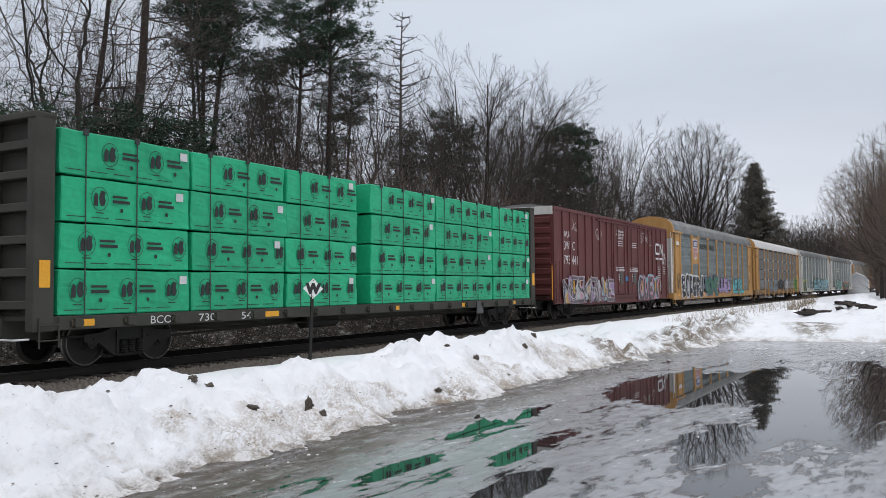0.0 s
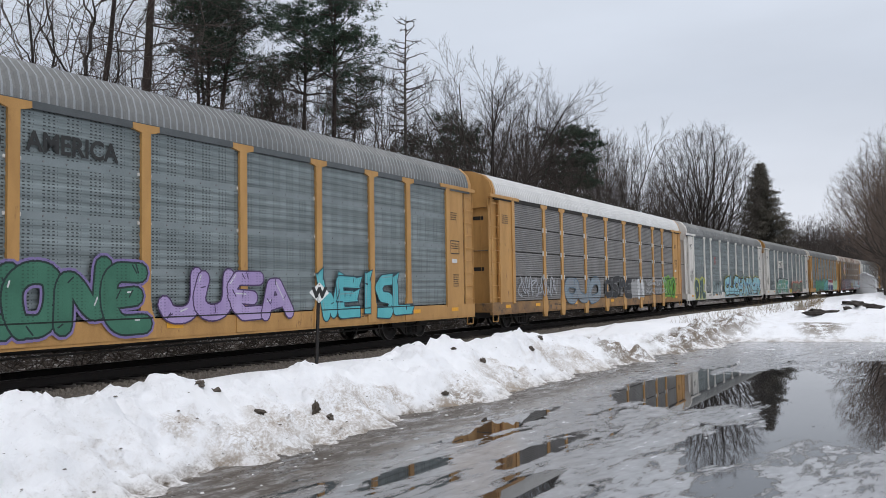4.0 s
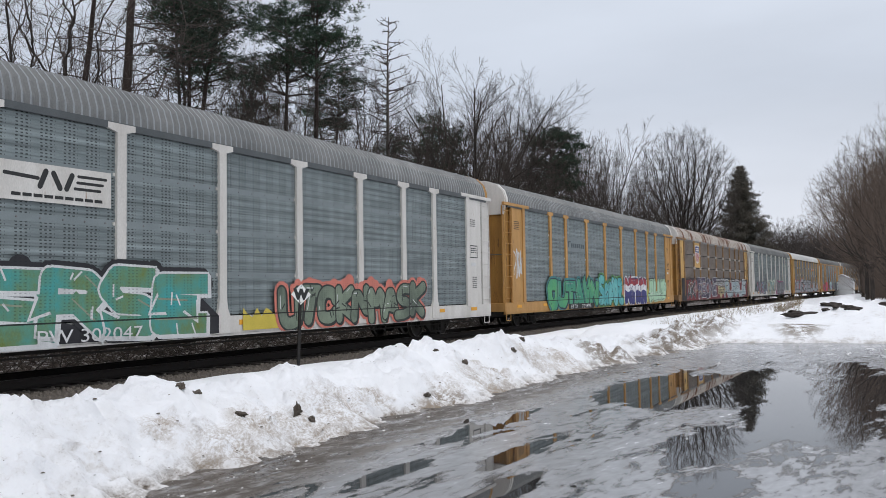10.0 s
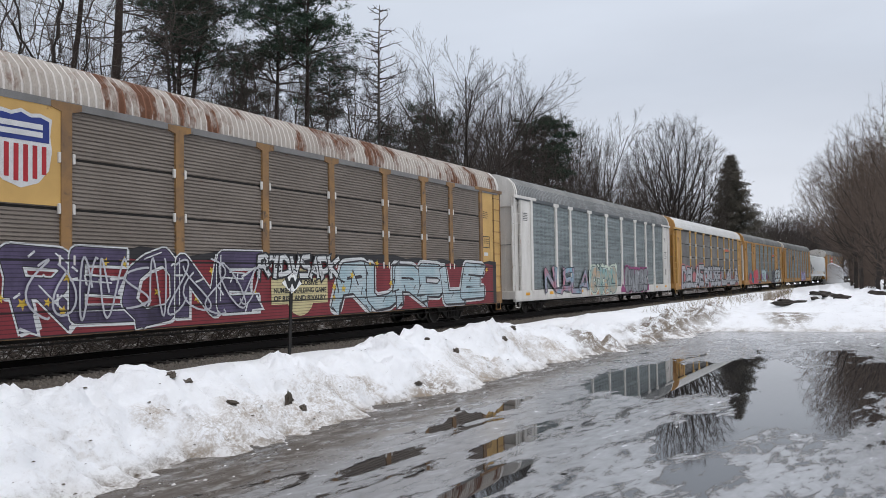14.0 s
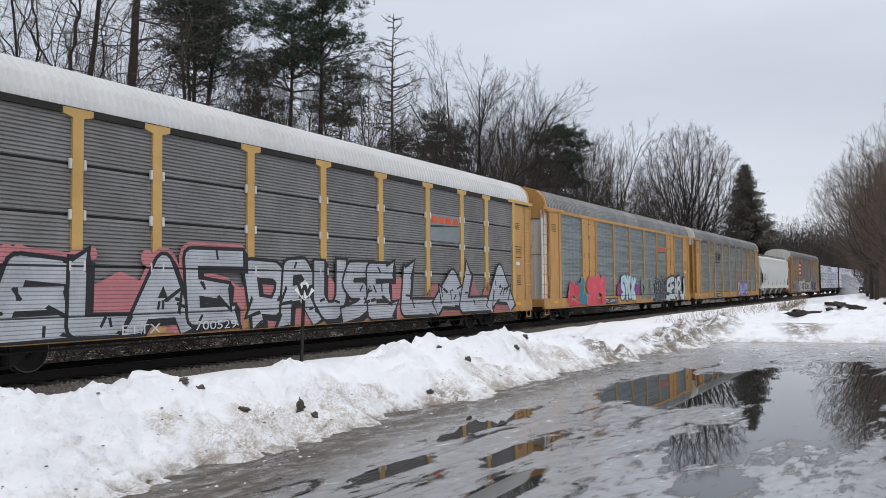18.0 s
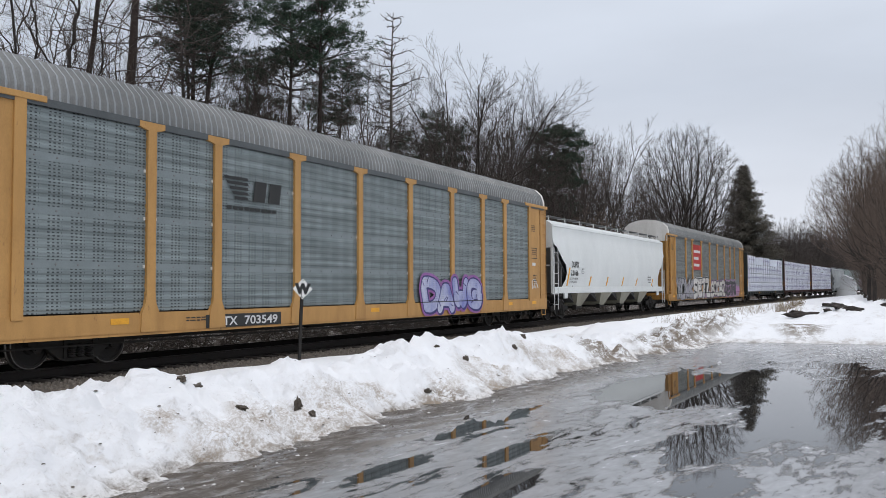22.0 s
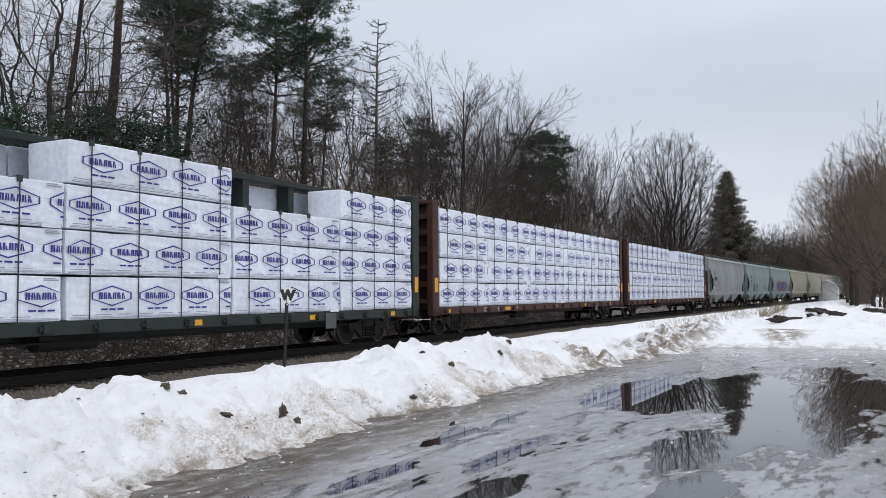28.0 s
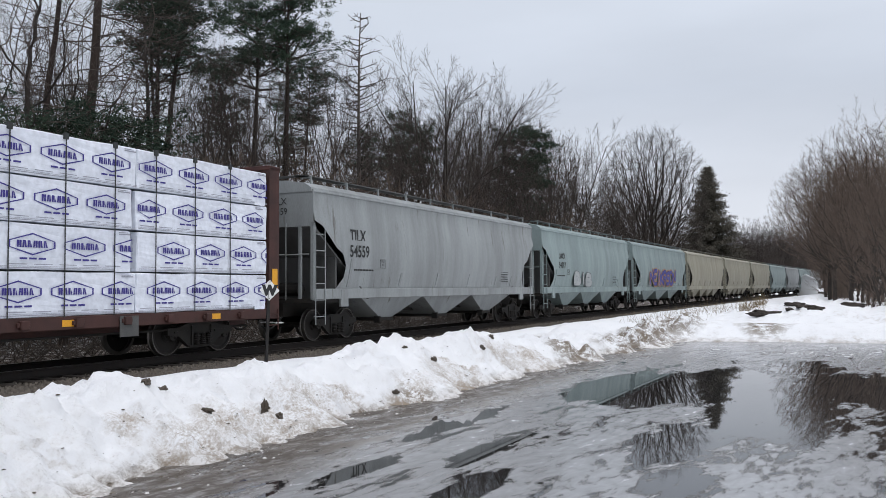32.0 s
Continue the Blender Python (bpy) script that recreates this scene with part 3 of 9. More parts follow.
def ground_z(x, y):
    n1, n2 = grid_noise(x * 0.9, y * 0.9, 1), grid_noise(x * 2.6, y * 2.6, 2)
    n3, n4 = grid_noise(x * 5.3, y * 5.3, 3), grid_noise(x * 9.5, y * 9.5, 9)
    # crusted lumps: sharp ridges rather than round mounds
    lumps = 0.21 * n1 + 0.20 * n2 + 0.27 * (0.16 - np.abs(n3)) + 0.14 * n4
    e = edge_y(x)
    # the ploughed bank beside the lot
    tall = 0.84 - 0.16 * bell(x - 10.2, 2.6) + 0.08 * bell(x - 5.6, 1.2) - 0.42 * step(17.5, 24.0, x) - 0.18 * step(25, 32, x)
    bank = tall * step(0.0, 1.75, y - e) * (1 - 0.66 * step(1.9, 4.2, y - e))
    z = -0.46 + bank
    rough = step(-0.1, 0.5, y - e) * (1 - 0.75 * step(3.2, 4.6, y - e))
    z = z + lumps * rough * 1.0
    for hx, hy, hw, hh in ((7.5, 8.0, 0.5, 0.08), (9.9, 8.0, 0.6, 0.08), (14.1, 7.9, 0.7, 0.18), (17.2, 7.8, 0.8, 0.22), (5.4, 8.0, 0.5, 0.10), (12.0, 7.6, 0.5, 0.08)):
        z = z + hh * bell(x - hx, hw) * bell(y - hy, 0.6) * (1 + n2)
    # far rim of the lot and the snow field beyond it
    far = step(0, 1, (x - (30.4 - 0.10 * y + 0.9 * grid_noise(y * 0.5, y * 0 + 2, 11))) / 1.6)
    field = -0.18 + 0.32 * bell(x - 32.4 - 0.4 * n1, 1.3) + 0.10 * n1 + 0.05 * n2 + 0.025 * n3 + 0.12 * step(34, 60, x)
    field = field + 0.75 * bell(x - 46.5, 3.6) * bell(y - 2.3, 3.6) * (1 + 1.2 * n2) + 0.5 * bell(x - 41, 2.5) * bell(y + 1, 4) * (1 + n2)
    z = np.where(y < 10.5, np.maximum(z, z * (1 - far) + field * far), z)
    # dirty ploughed heaps at the corner of the lot
    for hx, hy, hw, hh in ((24.6, 6.6, 0.9, 0.26), (27.2, 6.4, 0.9, 0.40), (29.4, 6.6, 1.1, 0.42), (21.6, 6.75, 0.8, 0.22), (31.5, 5.8, 1.0, 0.34)):
        z = z + hh * bell(x - hx, hw) * bell(y - hy, 0.75) * (1 + 1.4 * n2 + n3)
    # track bed and the far side
    d = y - track_y(x)
    flat = -0.14 + 0.05 * n1 * step(-7, -5, d)
    z = z * (1 - step(-4.6, -3.6, d)) + flat * step(-4.6, -3.6, d)
    bed = step(-3.1, -2.2, d) * (1 - step(2.2, 3.2, d))
    z = z * (1 - bed) - 0.52 * bed
    beyond = step(2.4, 3.4, d)
    wood = -0.55 + 0.5 * step(3.5, 9, d) + 0.22 * n1 + 0.08 * n2
    return z * (1 - beyond) + wood * beyond


def spaced(*stretches):
    out = []
    for a, b, st in stretches:
        out += list(np.arange(a, b, st))
    return np.array(out + [stretches[-1][1]])


def build_ground():
    xs = spaced((-3000, -400, 500), (-400, -40, 40), (-40, 0, 2.0), (0, 3, 0.3), (3, 18, 0.095), (18, 36, 0.16), (36, 60, 0.45), (60, 240, 4), (240, 600, 30), (600, 3600, 500))
    ys = spaced((-3000, -300, 450), (-300, -30, 30), (-30, -6, 2.0), (-6, 4.4, 0.4), (4.4, 9.6, 0.075), (9.6, 19, 0.22), (19, 40, 1.5), (40, 120, 10), (120, 400, 70), (400, 3400, 500))
    gx, gy = np.meshgrid(xs, ys, indexing="ij")
    gz = ground_z(gx, gy)
    nx, ny = len(xs), len(ys)
    co = np.stack([gx, gy, gz], -1).reshape(-1, 3)
    i, j = np.meshgrid(np.arange(nx - 1), np.arange(ny - 1), indexing="ij")
    a = (i * ny + j).reshape(-1)
    quads = np.stack([a, a + ny, a + ny + 1, a + 1], -1)
    me = bpy.data.meshes.new("ground")
    me.vertices.add(len(co))
    me.vertices.foreach_set("co", co.reshape(-1))
    me.loops.add(len(quads) * 4)
    me.loops.foreach_set("vertex_index", quads.reshape(-1))
    me.polygons.add(len(quads))
    me.polygons.foreach_set("loop_start", np.arange(0, len(quads) * 4, 4))
    me.polygons.foreach_set("use_smooth", np.ones(len(quads), bool))
    me.update(calc_edges=True)
    me.materials.append(SNOW)
    tagged(new("ground", me), "old lumpy snow with dirt along its ploughed rim", "ground", kind="structure")


def build_lot():
    xs, ys = np.linspace(-60, 34, 48), np.linspace(-60, 7.6, 36)
    v = [(x, y, -0.40) for x in xs for y in ys]
    n = len(ys)
    f = [(i * n + j, (i + 1) * n + j, (i + 1) * n + j + 1, i * n + j + 1) for i in range(len(xs) - 1) for j in range(n - 1)]
    tagged(new("road", mesh_of("road", v, f, ICE)), "wet icy asphalt lot with standing meltwater", "road", kind="structure")


def swept(profile, s_list, name, material):
    """A profile of (side, z) pairs swept along the track."""
    v, f = [], []
    n = len(profile)
    for s in s_list:
        x, y, th = track_at(s)
        for a, z in profile:
            v.append((x - math.sin(th) * a, y + math.cos(th) * a, z))
    for k in range(len(s_list) - 1):
        for i in range(n):
            j = (i + 1) % n
            f.append((k * n + i, (k + 1) * n + i, (k + 1) * n + j, k * n + j))
    return mesh_of(name, v, f, material)


def build_track():
    stations = [*np.arange(-240, 0, 20), *np.arange(0, 120, 4), *np.arange(120, 620, 10)]
    bed = swept([(-2.9, -0.52), (-2.0, -0.27), (-1.5, -0.235), (1.5, -0.235), (2.0, -0.27), (2.9, -0.52)], stations, "ballast_bed", BALLAST)
    bed = tagged(new("ballast_bed", bed), "grey crushed stone ballast under the track", "ballast", kind="structure")
    track = tagged(new("railway_track"), "dark steel rails on creosoted wooden ties", "track", kind="structure")
    for side in (-0.755, 0.755):
        prof = [(-0.07, -0.185), (-0.07, -0.172), (-0.012, -0.155), (-0.010, -0.045), (-0.036, -0.035), (-0.036, -0.004), (0.036, -0.004), (0.036, -0.035), (0.010, -0.045), (0.012, -0.155), (0.07, -0.172), (0.07, -0.185)]
        rail = new("rail", swept([(side + a, z) for a, z in prof], stations, "rail", RAILSTEEL))
        rail.parent = track
        top = new("rail_top", swept([(side - 0.032, -0.004), (side - 0.026, 0.0), (side + 0.026, 0.0), (side + 0.032, -0.004)], stations, "rail_top", RAILTOP))
        top.parent = rail
    bm = boxes((-0.115, 0.115, -1.3, 1.3, -0.36, -0.188), bevel=0.012)
    tie = bpy.data.meshes.new("tie")
    bm.to_mesh(tie)
    bm.free()
    tie.materials.append(TIEWOOD)
    s = 2.0
    while s < 150:
        x, y, th = track_at(s)
        shared("tie", tie, track, pose(x, y, 0.004 * math.sin(s * 7), 0, 0, math.degrees(th) + 0.8 * math.sin(s * 13)))
        s += 0.533
    # loose stones on the near shoulder
    rng = np.random.RandomState(4)
    v, f = [], []
    base = [(-1, -1, -0.6), (1, -1, -0.5), (0.9, 1, -0.6), (-1, 0.8, -0.5), (-0.6, -0.7, 0.6), (0.7, -0.5, 0.7), (0.5, 0.6, 0.6), (-0.6, 0.5, 0.75)]
    quad = [(0, 3, 2, 1), (4, 5, 6, 7), (0, 1, 5, 4), (1, 2, 6, 5), (2, 3, 7, 6), (3, 0, 4, 7)]
    for k in range(9000):
        sx = 6 + 52 * rng.rand() ** 1.4
        a = -2.95 + 2.1 * rng.rand()
        h = -0.235 - 0.035 * max(0, min(1, (-1.5 - a) / 0.5)) - 0.25 * max(0, (-2.0 - a) / 0.9)
        x, y, th = track_at(sx)
        r = 0.016 + 0.022 * rng.rand()
        c, s_ = math.cos(k), math.sin(k)
        q = rng.uniform(0.7, 1.3, 3)
        o = len(v)
        v += [(x + r * (c * p[0] - s_ * p[1]) * q[0], y + a + r * (s_ * p[0] + c * p[1]) * q[1], h + r * (0.3 + p[2]) * q[2]) for p in base]
        f += [tuple(i + o for i in t) for t in quad]
    st = tagged(new("ballast_stones", mesh_of("ballast_stones", v, f, STONE)), "loose grey ballast stones on the track shoulder", "stones", kind="stuff")


build_ground()
build_lot()
build_track()

# ---- trees ----


class Tubes:
    """Gathers tapered tubes and needle blades, and makes one mesh of them."""

    def __init__(self):
        self.sets, self.tufts = {}, []

    def add(self, pts, r0, r1, n):
        self.sets.setdefault((len(pts), n), []).append((pts, r0, r1))

    def tuft(self, c, size, n):
        self.tufts.append((*c, size, n))

    def top(self):
        return max(p[2] for rows in self.sets.values() for r in rows for p in r[0])

    def mesh(self, name, material, seed=0, smooth=False, grow=1.0):
        co, quads, tris, off = [], [], [], 0
        for (k, n), rows in self.sets.items():
            p = np.array([r[0] for r in rows], float)
            r0, r1 = np.array([r[1] for r in rows]), np.array([r[2] for r in rows])
            rad = r0[:, None] + (r1 - r0)[:, None] * np.linspace(0, 1, k)[None]
            d = np.empty_like(p)
            d[:, 1:-1] = p[:, 2:] - p[:, :-2]
            d[:, 0], d[:, -1] = p[:, 1] - p[:, 0], p[:, -1] - p[:, -2]
            d /= np.linalg.norm(d, axis=2, keepdims=True) + 1e-9
            up = np.where(np.abs(d[..., 2:]) < 0.9, np.array((0.0, 0, 1)), np.array((1.0, 0, 0)))
            a = np.cross(d, up)
            a /= np.linalg.norm(a, axis=2, keepdims=True) + 1e-9
            b = np.cross(d, a)
            t = 2 * np.pi * np.arange(n) / n
            v = p[:, :, None] + rad[:, :, None, None] * (np.cos(t)[None, None, :, None] * a[:, :, None] + np.sin(t)[None, None, :, None] * b[:, :, None])
            co.append(v.reshape(-1, 3))
            m = len(rows)
            base = off + (np.arange(m) * k * n)[:, None, None] + (np.arange(k - 1) * n)[None, :, None]
            i, j = np.arange(n)[None, None], ((np.arange(n) + 1) % n)[None, None]
            quads.append(np.stack([base + i, base + j, base + n + j, base + n + i], -1).reshape(-1, 4))
            off += m * k * n
        if self.tufts:
            rng = np.random.RandomState(seed + 5)
            t = np.array(self.tufts)
            rep = np.repeat(np.arange(len(t)), t[:, 4].astype(int))
            c, size = t[rep, :3], t[rep, 3:4]
            d = rng.normal(0, 1, c.shape)
            d[:, 2] = d[:, 2] * 0.6 + 0.25
            d /= np.linalg.norm(d, axis=1, keepdims=True)
            s = c + rng.normal(0, 1, c.shape) * size * (0.35, 0.35, 0.2)
            e = s + d * size * rng.uniform(0.35, 0.7, (len(c), 1))
            w = np.cross(d, rng.normal(0, 1, c.shape))
            w = w / np.linalg.norm(w, axis=1, keepdims=True) * size * 0.06
            co.append(np.stack([s - w, s + w, e], 1).reshape(-1, 3))
            tris = off + np.arange(len(c) * 3)
        co = np.concatenate(co) * grow
        quads = np.concatenate(quads).reshape(-1) if quads else np.zeros(0, int)
        me = bpy.data.meshes.new(name)
        me.vertices.add(len(co))
        me.vertices.foreach_set("co", co.reshape(-1))
        nq, nt = len(quads) // 4, len(tris) // 3
        me.loops.add(len(quads) + len(tris))
        me.loops.foreach_set("vertex_index", np.concatenate([quads, np.array(tris, int)]).astype(int))
        me.polygons.add(nq + nt)
        me.polygons.foreach_set("loop_start", np.concatenate([np.arange(nq) * 4, nq * 4 + np.arange(nt) * 3]).astype(int))
        if smooth:
            me.polygons.foreach_set("use_smooth", np.ones(nq + nt, bool))
        me.update(calc_edges=True)
        me.materials.append(material)
        return me


def unit(x, y, z):
    k = 1 / (math.sqrt(x * x + y * y + z * z) + 1e-9)
    return x * k, y * k, z * k


def wander(rng, p, d, length, n, bend, lift):
    """Points of a limb that wanders and lifts towards the light."""
    pts, (x, y, z), g, st = [p], d, rng.gauss, length / n
    a, b, c = p
    for _ in range(n):
        x, y, z = unit(x + g(0, bend), y + g(0, bend), z + g(0, bend) + lift)
        a, b, c = a + x * st, b + y * st, c + z * st
        pts.append((a, b, c))
    return pts, (x, y, z)


def aside(rng, d, angle):
    """A direction that leaves d by angle, at a random turn."""
    x, y, z = d
    u, v, w = rng.gauss(0, 1), rng.gauss(0, 1), rng.gauss(0, 1)
    a = unit(y * w - z * v, z * u - x * w, x * v - y * u)
    c, s = math.cos(angle), math.sin(angle)
    return x * c + a[0] * s, y * c + a[1] * s, z * c + a[2] * s


def along(pts, u):
    q = u * (len(pts) - 1)
    a = min(int(q), len(pts) - 2)
    f, p, r = q - a, pts[a], pts[a + 1]
    return tuple(p[i] + (r[i] - p[i]) * f for i in range(3)), unit(*(r[i] - p[i] for i in range(3)))


def limbs(rng, wood, twig, p, d, length, r, level, levels, kids, spread, fine, lift, start):
    """One limb and all that grows from it."""
    last = level >= levels
    n = 6 if level == 0 else 1 if last else 3 if level >= 2 else 4
    pts, end = wander(rng, p, d, length, n, 0.05 + 0.03 * level, lift)
    r1 = max(fine, r * 0.3)
    (wood if r > max(0.028, fine * 1.02) else twig).add(pts, r, r1 if not last else fine * 0.6, 8 if level == 0 and r > 0.1 else 5 if r > 0.05 else 3)
    if last:
        return
    k = kids[level]
    for i in range(k):
        u = start + (1 - start) * (i + rng.random()) / k
        base, way = along(pts, min(u, 0.999))
        ang = spread * rng.uniform(0.6, 1.4)
        limbs(rng, wood, twig, base, aside(rng, way, ang), length * rng.uniform(0.36, 0.58) * (1.2 - 0.65 * u), max(fine, (r + (r1 - r) * u) * rng.uniform(0.42, 0.6)), level + 1, levels, kids, spread, fine, lift, 0.15)


def forked_tree(seed, h, girth, fork, leaders, spread, kids, fine):
    """A bare tree whose trunk parts into several strong leaders."""
    rng = random.Random(seed)
    wood, twig = Tubes(), Tubes()
    pts, d = wander(rng, (0, 0, -0.4), (0, 0, 1), fork * h + 0.4, 4, 0.03, 0.0)
    wood.add(pts, girth, girth * 0.82, 8)
    for k in range(leaders):
        az, lean = 2 * math.pi * (k + rng.uniform(-0.25, 0.25)) / leaders, spread * rng.uniform(0.25, 1.15)
        way = unit(math.cos(az) * math.sin(lean), math.sin(az) * math.sin(lean), math.cos(lean))
        p, _ = along(pts, rng.uniform(0.8, 0.999))
        limbs(rng, wood, twig, p, way, h * (1 - fork) * rng.uniform(0.75, 1.02), girth * rng.uniform(0.42, 0.62), 1, len(kids) + 1, (0,) + kids, 0.62, fine, 0.05, 0.18)
    return wood, twig


def crown_tree(seed, h, girth, foot=0.25, low=0.25, width=0.6, n=1500, fine=0.010, thrift=0.35, twigs=2, sway=0.035, upright=0.35, ragged=1.0, power=0.50):
    """A bare tree: branches reach from the fork to points all through a rounded crown, thick where many of them join."""
    rng = np.random.RandomState(seed)
    d = rng.normal(0, 1, (n, 3))
    d /= np.linalg.norm(d, axis=1, keepdims=True)
    az = np.arctan2(d[:, 1], d[:, 0])
    lobes = 1 + ragged * (0.10 * np.sin(2 * az + seed) + 0.09 * np.sin(5 * az + 4 * d[:, 2] + seed * 2) + 0.07 * np.sin(9 * az - 7 * d[:, 2]))
    rad = (rng.rand(n) ** 0.42 * lobes)[:, None]
    half = 0.5 * (1 - low) * h
    tips = d * rad * (0.5 * width * h, 0.5 * width * h, half) + (0, 0, low * h + half)
    stem = np.array([(rng.normal(0, 0.05), rng.normal(0, 0.05), z) for z in np.linspace(-0.4, foot * h, 5)])
    tips = tips[np.argsort(np.linalg.norm(tips - stem[-1], axis=1))]
    pts = np.concatenate([stem, tips])
    total = len(pts)
    parent, path = np.zeros(total, int), np.zeros(total)
    for i in range(1, 5):
        parent[i] = i - 1
    for i in range(5, total):
        q = pts[3:i]
        v = pts[i] - q
        gap = np.sqrt((v * v).sum(1))
        cost = gap * (1 + 0.5 * (v[:, 2] < 0)) + thrift * path[3:i]
        j = int(np.argmin(cost)) + 3
        parent[i], path[i] = j, path[j] + gap[j - 3]
    load = np.ones(total)
    for i in range(total - 1, 0, -1):
        load[parent[i]] += load[i]
    # limbs run smoothly through their forks
    heavy = np.zeros(total, int)
    for i in range(total - 1, 0, -1):
        if heavy[parent[i]] == 0 or load[i] > load[heavy[parent[i]]]:
            heavy[parent[i]] = i
    inner = np.array([i for i in range(5, total) if heavy[i]])
    for _ in range(2):
        mid = 0.5 * (pts[parent[inner]] + pts[heavy[inner]])
        pts[inner] = 0.45 * pts[inner] + 0.55 * mid
    r = np.minimum(girth, fine * load ** power)
    wood, twig = Tubes(), Tubes()
    bend = rng.normal(0, 1, (total, 3))
    for i in range(1, total):
        a, c = pts[parent[i]], pts[i]
        ln = float(np.linalg.norm(c - a))
        mid = (a + c) / 2 + bend[i] * ln * sway * 2
        r0 = r[i] * 1.12 if i > 4 else r[max(parent[i], 1)]
        big = r[i] > max(0.03, fine * 1.8)
        (wood if big else twig).add([tuple(a), tuple(mid), tuple(c)], float(r0), float(r[i]), 8 if r[i] > 0.1 else 5 if r[i] > 0.05 else 3)
        if load[i] <= 2:
            way = (c - a) / (ln + 1e-6)
            for k in range(twigs):
                e = way + rng.normal(0, 0.45, 3) + (0, 0, upright)
                e = e / np.linalg.norm(e) * min(0.9, h * 0.042) * rng.uniform(0.5, 1.1)
                s = a + (c - a) * rng.uniform(0.15, 1.0)
                q = s + e * 0.55 + rng.normal(0, 0.06, 3)
                twig.add([tuple(s), tuple(q), tuple(s + e + rng.normal(0, 0.09, 3))], fine * 0.75, fine * 0.35, 3)
                o = q + (e * 0.4 + rng.normal(0, 0.3, 3) * np.linalg.norm(e))
                twig.add([tuple(q), tuple(o)], fine * 0.5, fine * 0.3, 3)
    return wood, twig


def pine_tree(seed, h, girth, crown=0.42, reach=3.4, whorls=15, dense=1.0, dead=46, longest=2.8, lean=0.03, pads=0.8):
    """A tall pine: long bare bole with dead stubs, ragged crown of needle clumps."""
    rng = random.Random(seed)
    wood, twig, leaf = Tubes(), Tubes(), Tubes()
    pts, _ = wander(rng, (0, 0, -0.4), unit(rng.gauss(0, lean), rng.gauss(0, lean), 1), h, 10, 0.042, 0.012)
    wood.add(pts[:6], girth, girth * 0.66, 9)
    wood.add(pts[5:], girth * 0.66, 0.04, 7)
    for i in range(dead):
        p, _ = along(pts, rng.uniform(0.2, 1 - crown + 0.12))
        t = rng.uniform(0, 2 * math.pi)
        d = unit(math.cos(t), math.sin(t), rng.uniform(-0.25, 0.3))
        ln = rng.uniform(0.5, longest)
        lp, e = wander(rng, p, d, ln, 4, 0.13, 0.01)
        twig.add(lp, 0.032, 0.009, 3)
        for k in range(6):
            q, way = along(lp, rng.uniform(0.25, 1))
            sp, sd = wander(rng, q, aside(rng, way, 0.75), ln * rng.uniform(0.2, 0.5), 2, 0.2, 0.02)
            twig.add(sp, 0.013, 0.006, 3)
            q, way = along(sp, 0.6)
            twig.add([q, along([q, tuple(q[i] + a * ln * 0.2 for i, a in enumerate(aside(rng, way, 0.7)))], 1)[0]], 0.008, 0.005, 3)
    for w in range(whorls):
        u = 1 - crown + crown * (w + 0.5 * rng.random()) / whorls
        v = (u - 1 + crown) / crown
        span = reach * (0.55 + 0.9 * v) * (1.0 - 0.75 * v ** 2.2) * rng.uniform(0.6, 1.25)
        p, _ = along(pts, min(u, 0.995))
        for b in range(rng.randrange(3, 6)):
            t = rng.uniform(0, 2 * math.pi)
            ln = span * rng.uniform(0.45, 1.15)
            lp, e = wander(rng, p, unit(math.cos(t), math.sin(t), rng.uniform(0.05, 0.75)), ln, 5, 0.14, 0.05)
            wood.add(lp, max(0.035, girth * 0.24 * (1.2 - v)), 0.014, 4)
            for k in range(int(1.4 + ln * pads)):
                q, _ = along(lp, 0.45 + 0.55 * rng.random() ** 0.7)
                c0 = (q[0] + rng.gauss(0, 0.3), q[1] + rng.gauss(0, 0.3), q[2] + rng.uniform(0.1, 0.4))
                twig.add([q, c0], 0.016, 0.008, 3)
                wide = rng.uniform(0.36, 0.70)
                for j in range(6):
                    c = (c0[0] + rng.gauss(0, wide), c0[1] + rng.gauss(0, wide), c0[2] + rng.gauss(0, wide * 0.32))
                    twig.add([c0, c], 0.009, 0.005, 3)
                    leaf.tuft(c, rng.uniform(0.28, 0.50), int(26 * dense))
    return wood, twig, leaf


def dead_spire(seed, h, girth):
    """A dead conifer: a straight pole with thin stubs to the top."""
    rng = random.Random(seed)
    wood, twig = Tubes(), Tubes()
    pts, _ = wander(rng, (0, 0, -0.4), (0, 0, 1), h, 8, 0.012, 0)
    wood.add(pts, girth, 0.02, 8)
    for i in range(135):
        u = rng.uniform(0.2, 0.985)
        p, _ = along(pts, u)
        t = rng.uniform(0, 2 * math.pi)
        ln = (1.1 + 4.6 * (1 - u)) * rng.uniform(0.25, 1.0)
        lp, e = wander(rng, p, unit(math.cos(t), math.sin(t), rng.uniform(-0.1, 0.3)), ln, 5, 0.12, 0.07)
        twig.add(lp, 0.042, 0.012, 3)
        for k in range(6):
            q, way = along(lp, rng.uniform(0.3, 1))
            sp, _ = wander(rng, q, aside(rng, way, 0.8), ln * rng.uniform(0.15, 0.4), 2, 0.2, 0.05)
            twig.add(sp, 0.016, 0.009, 3)
    return wood, twig


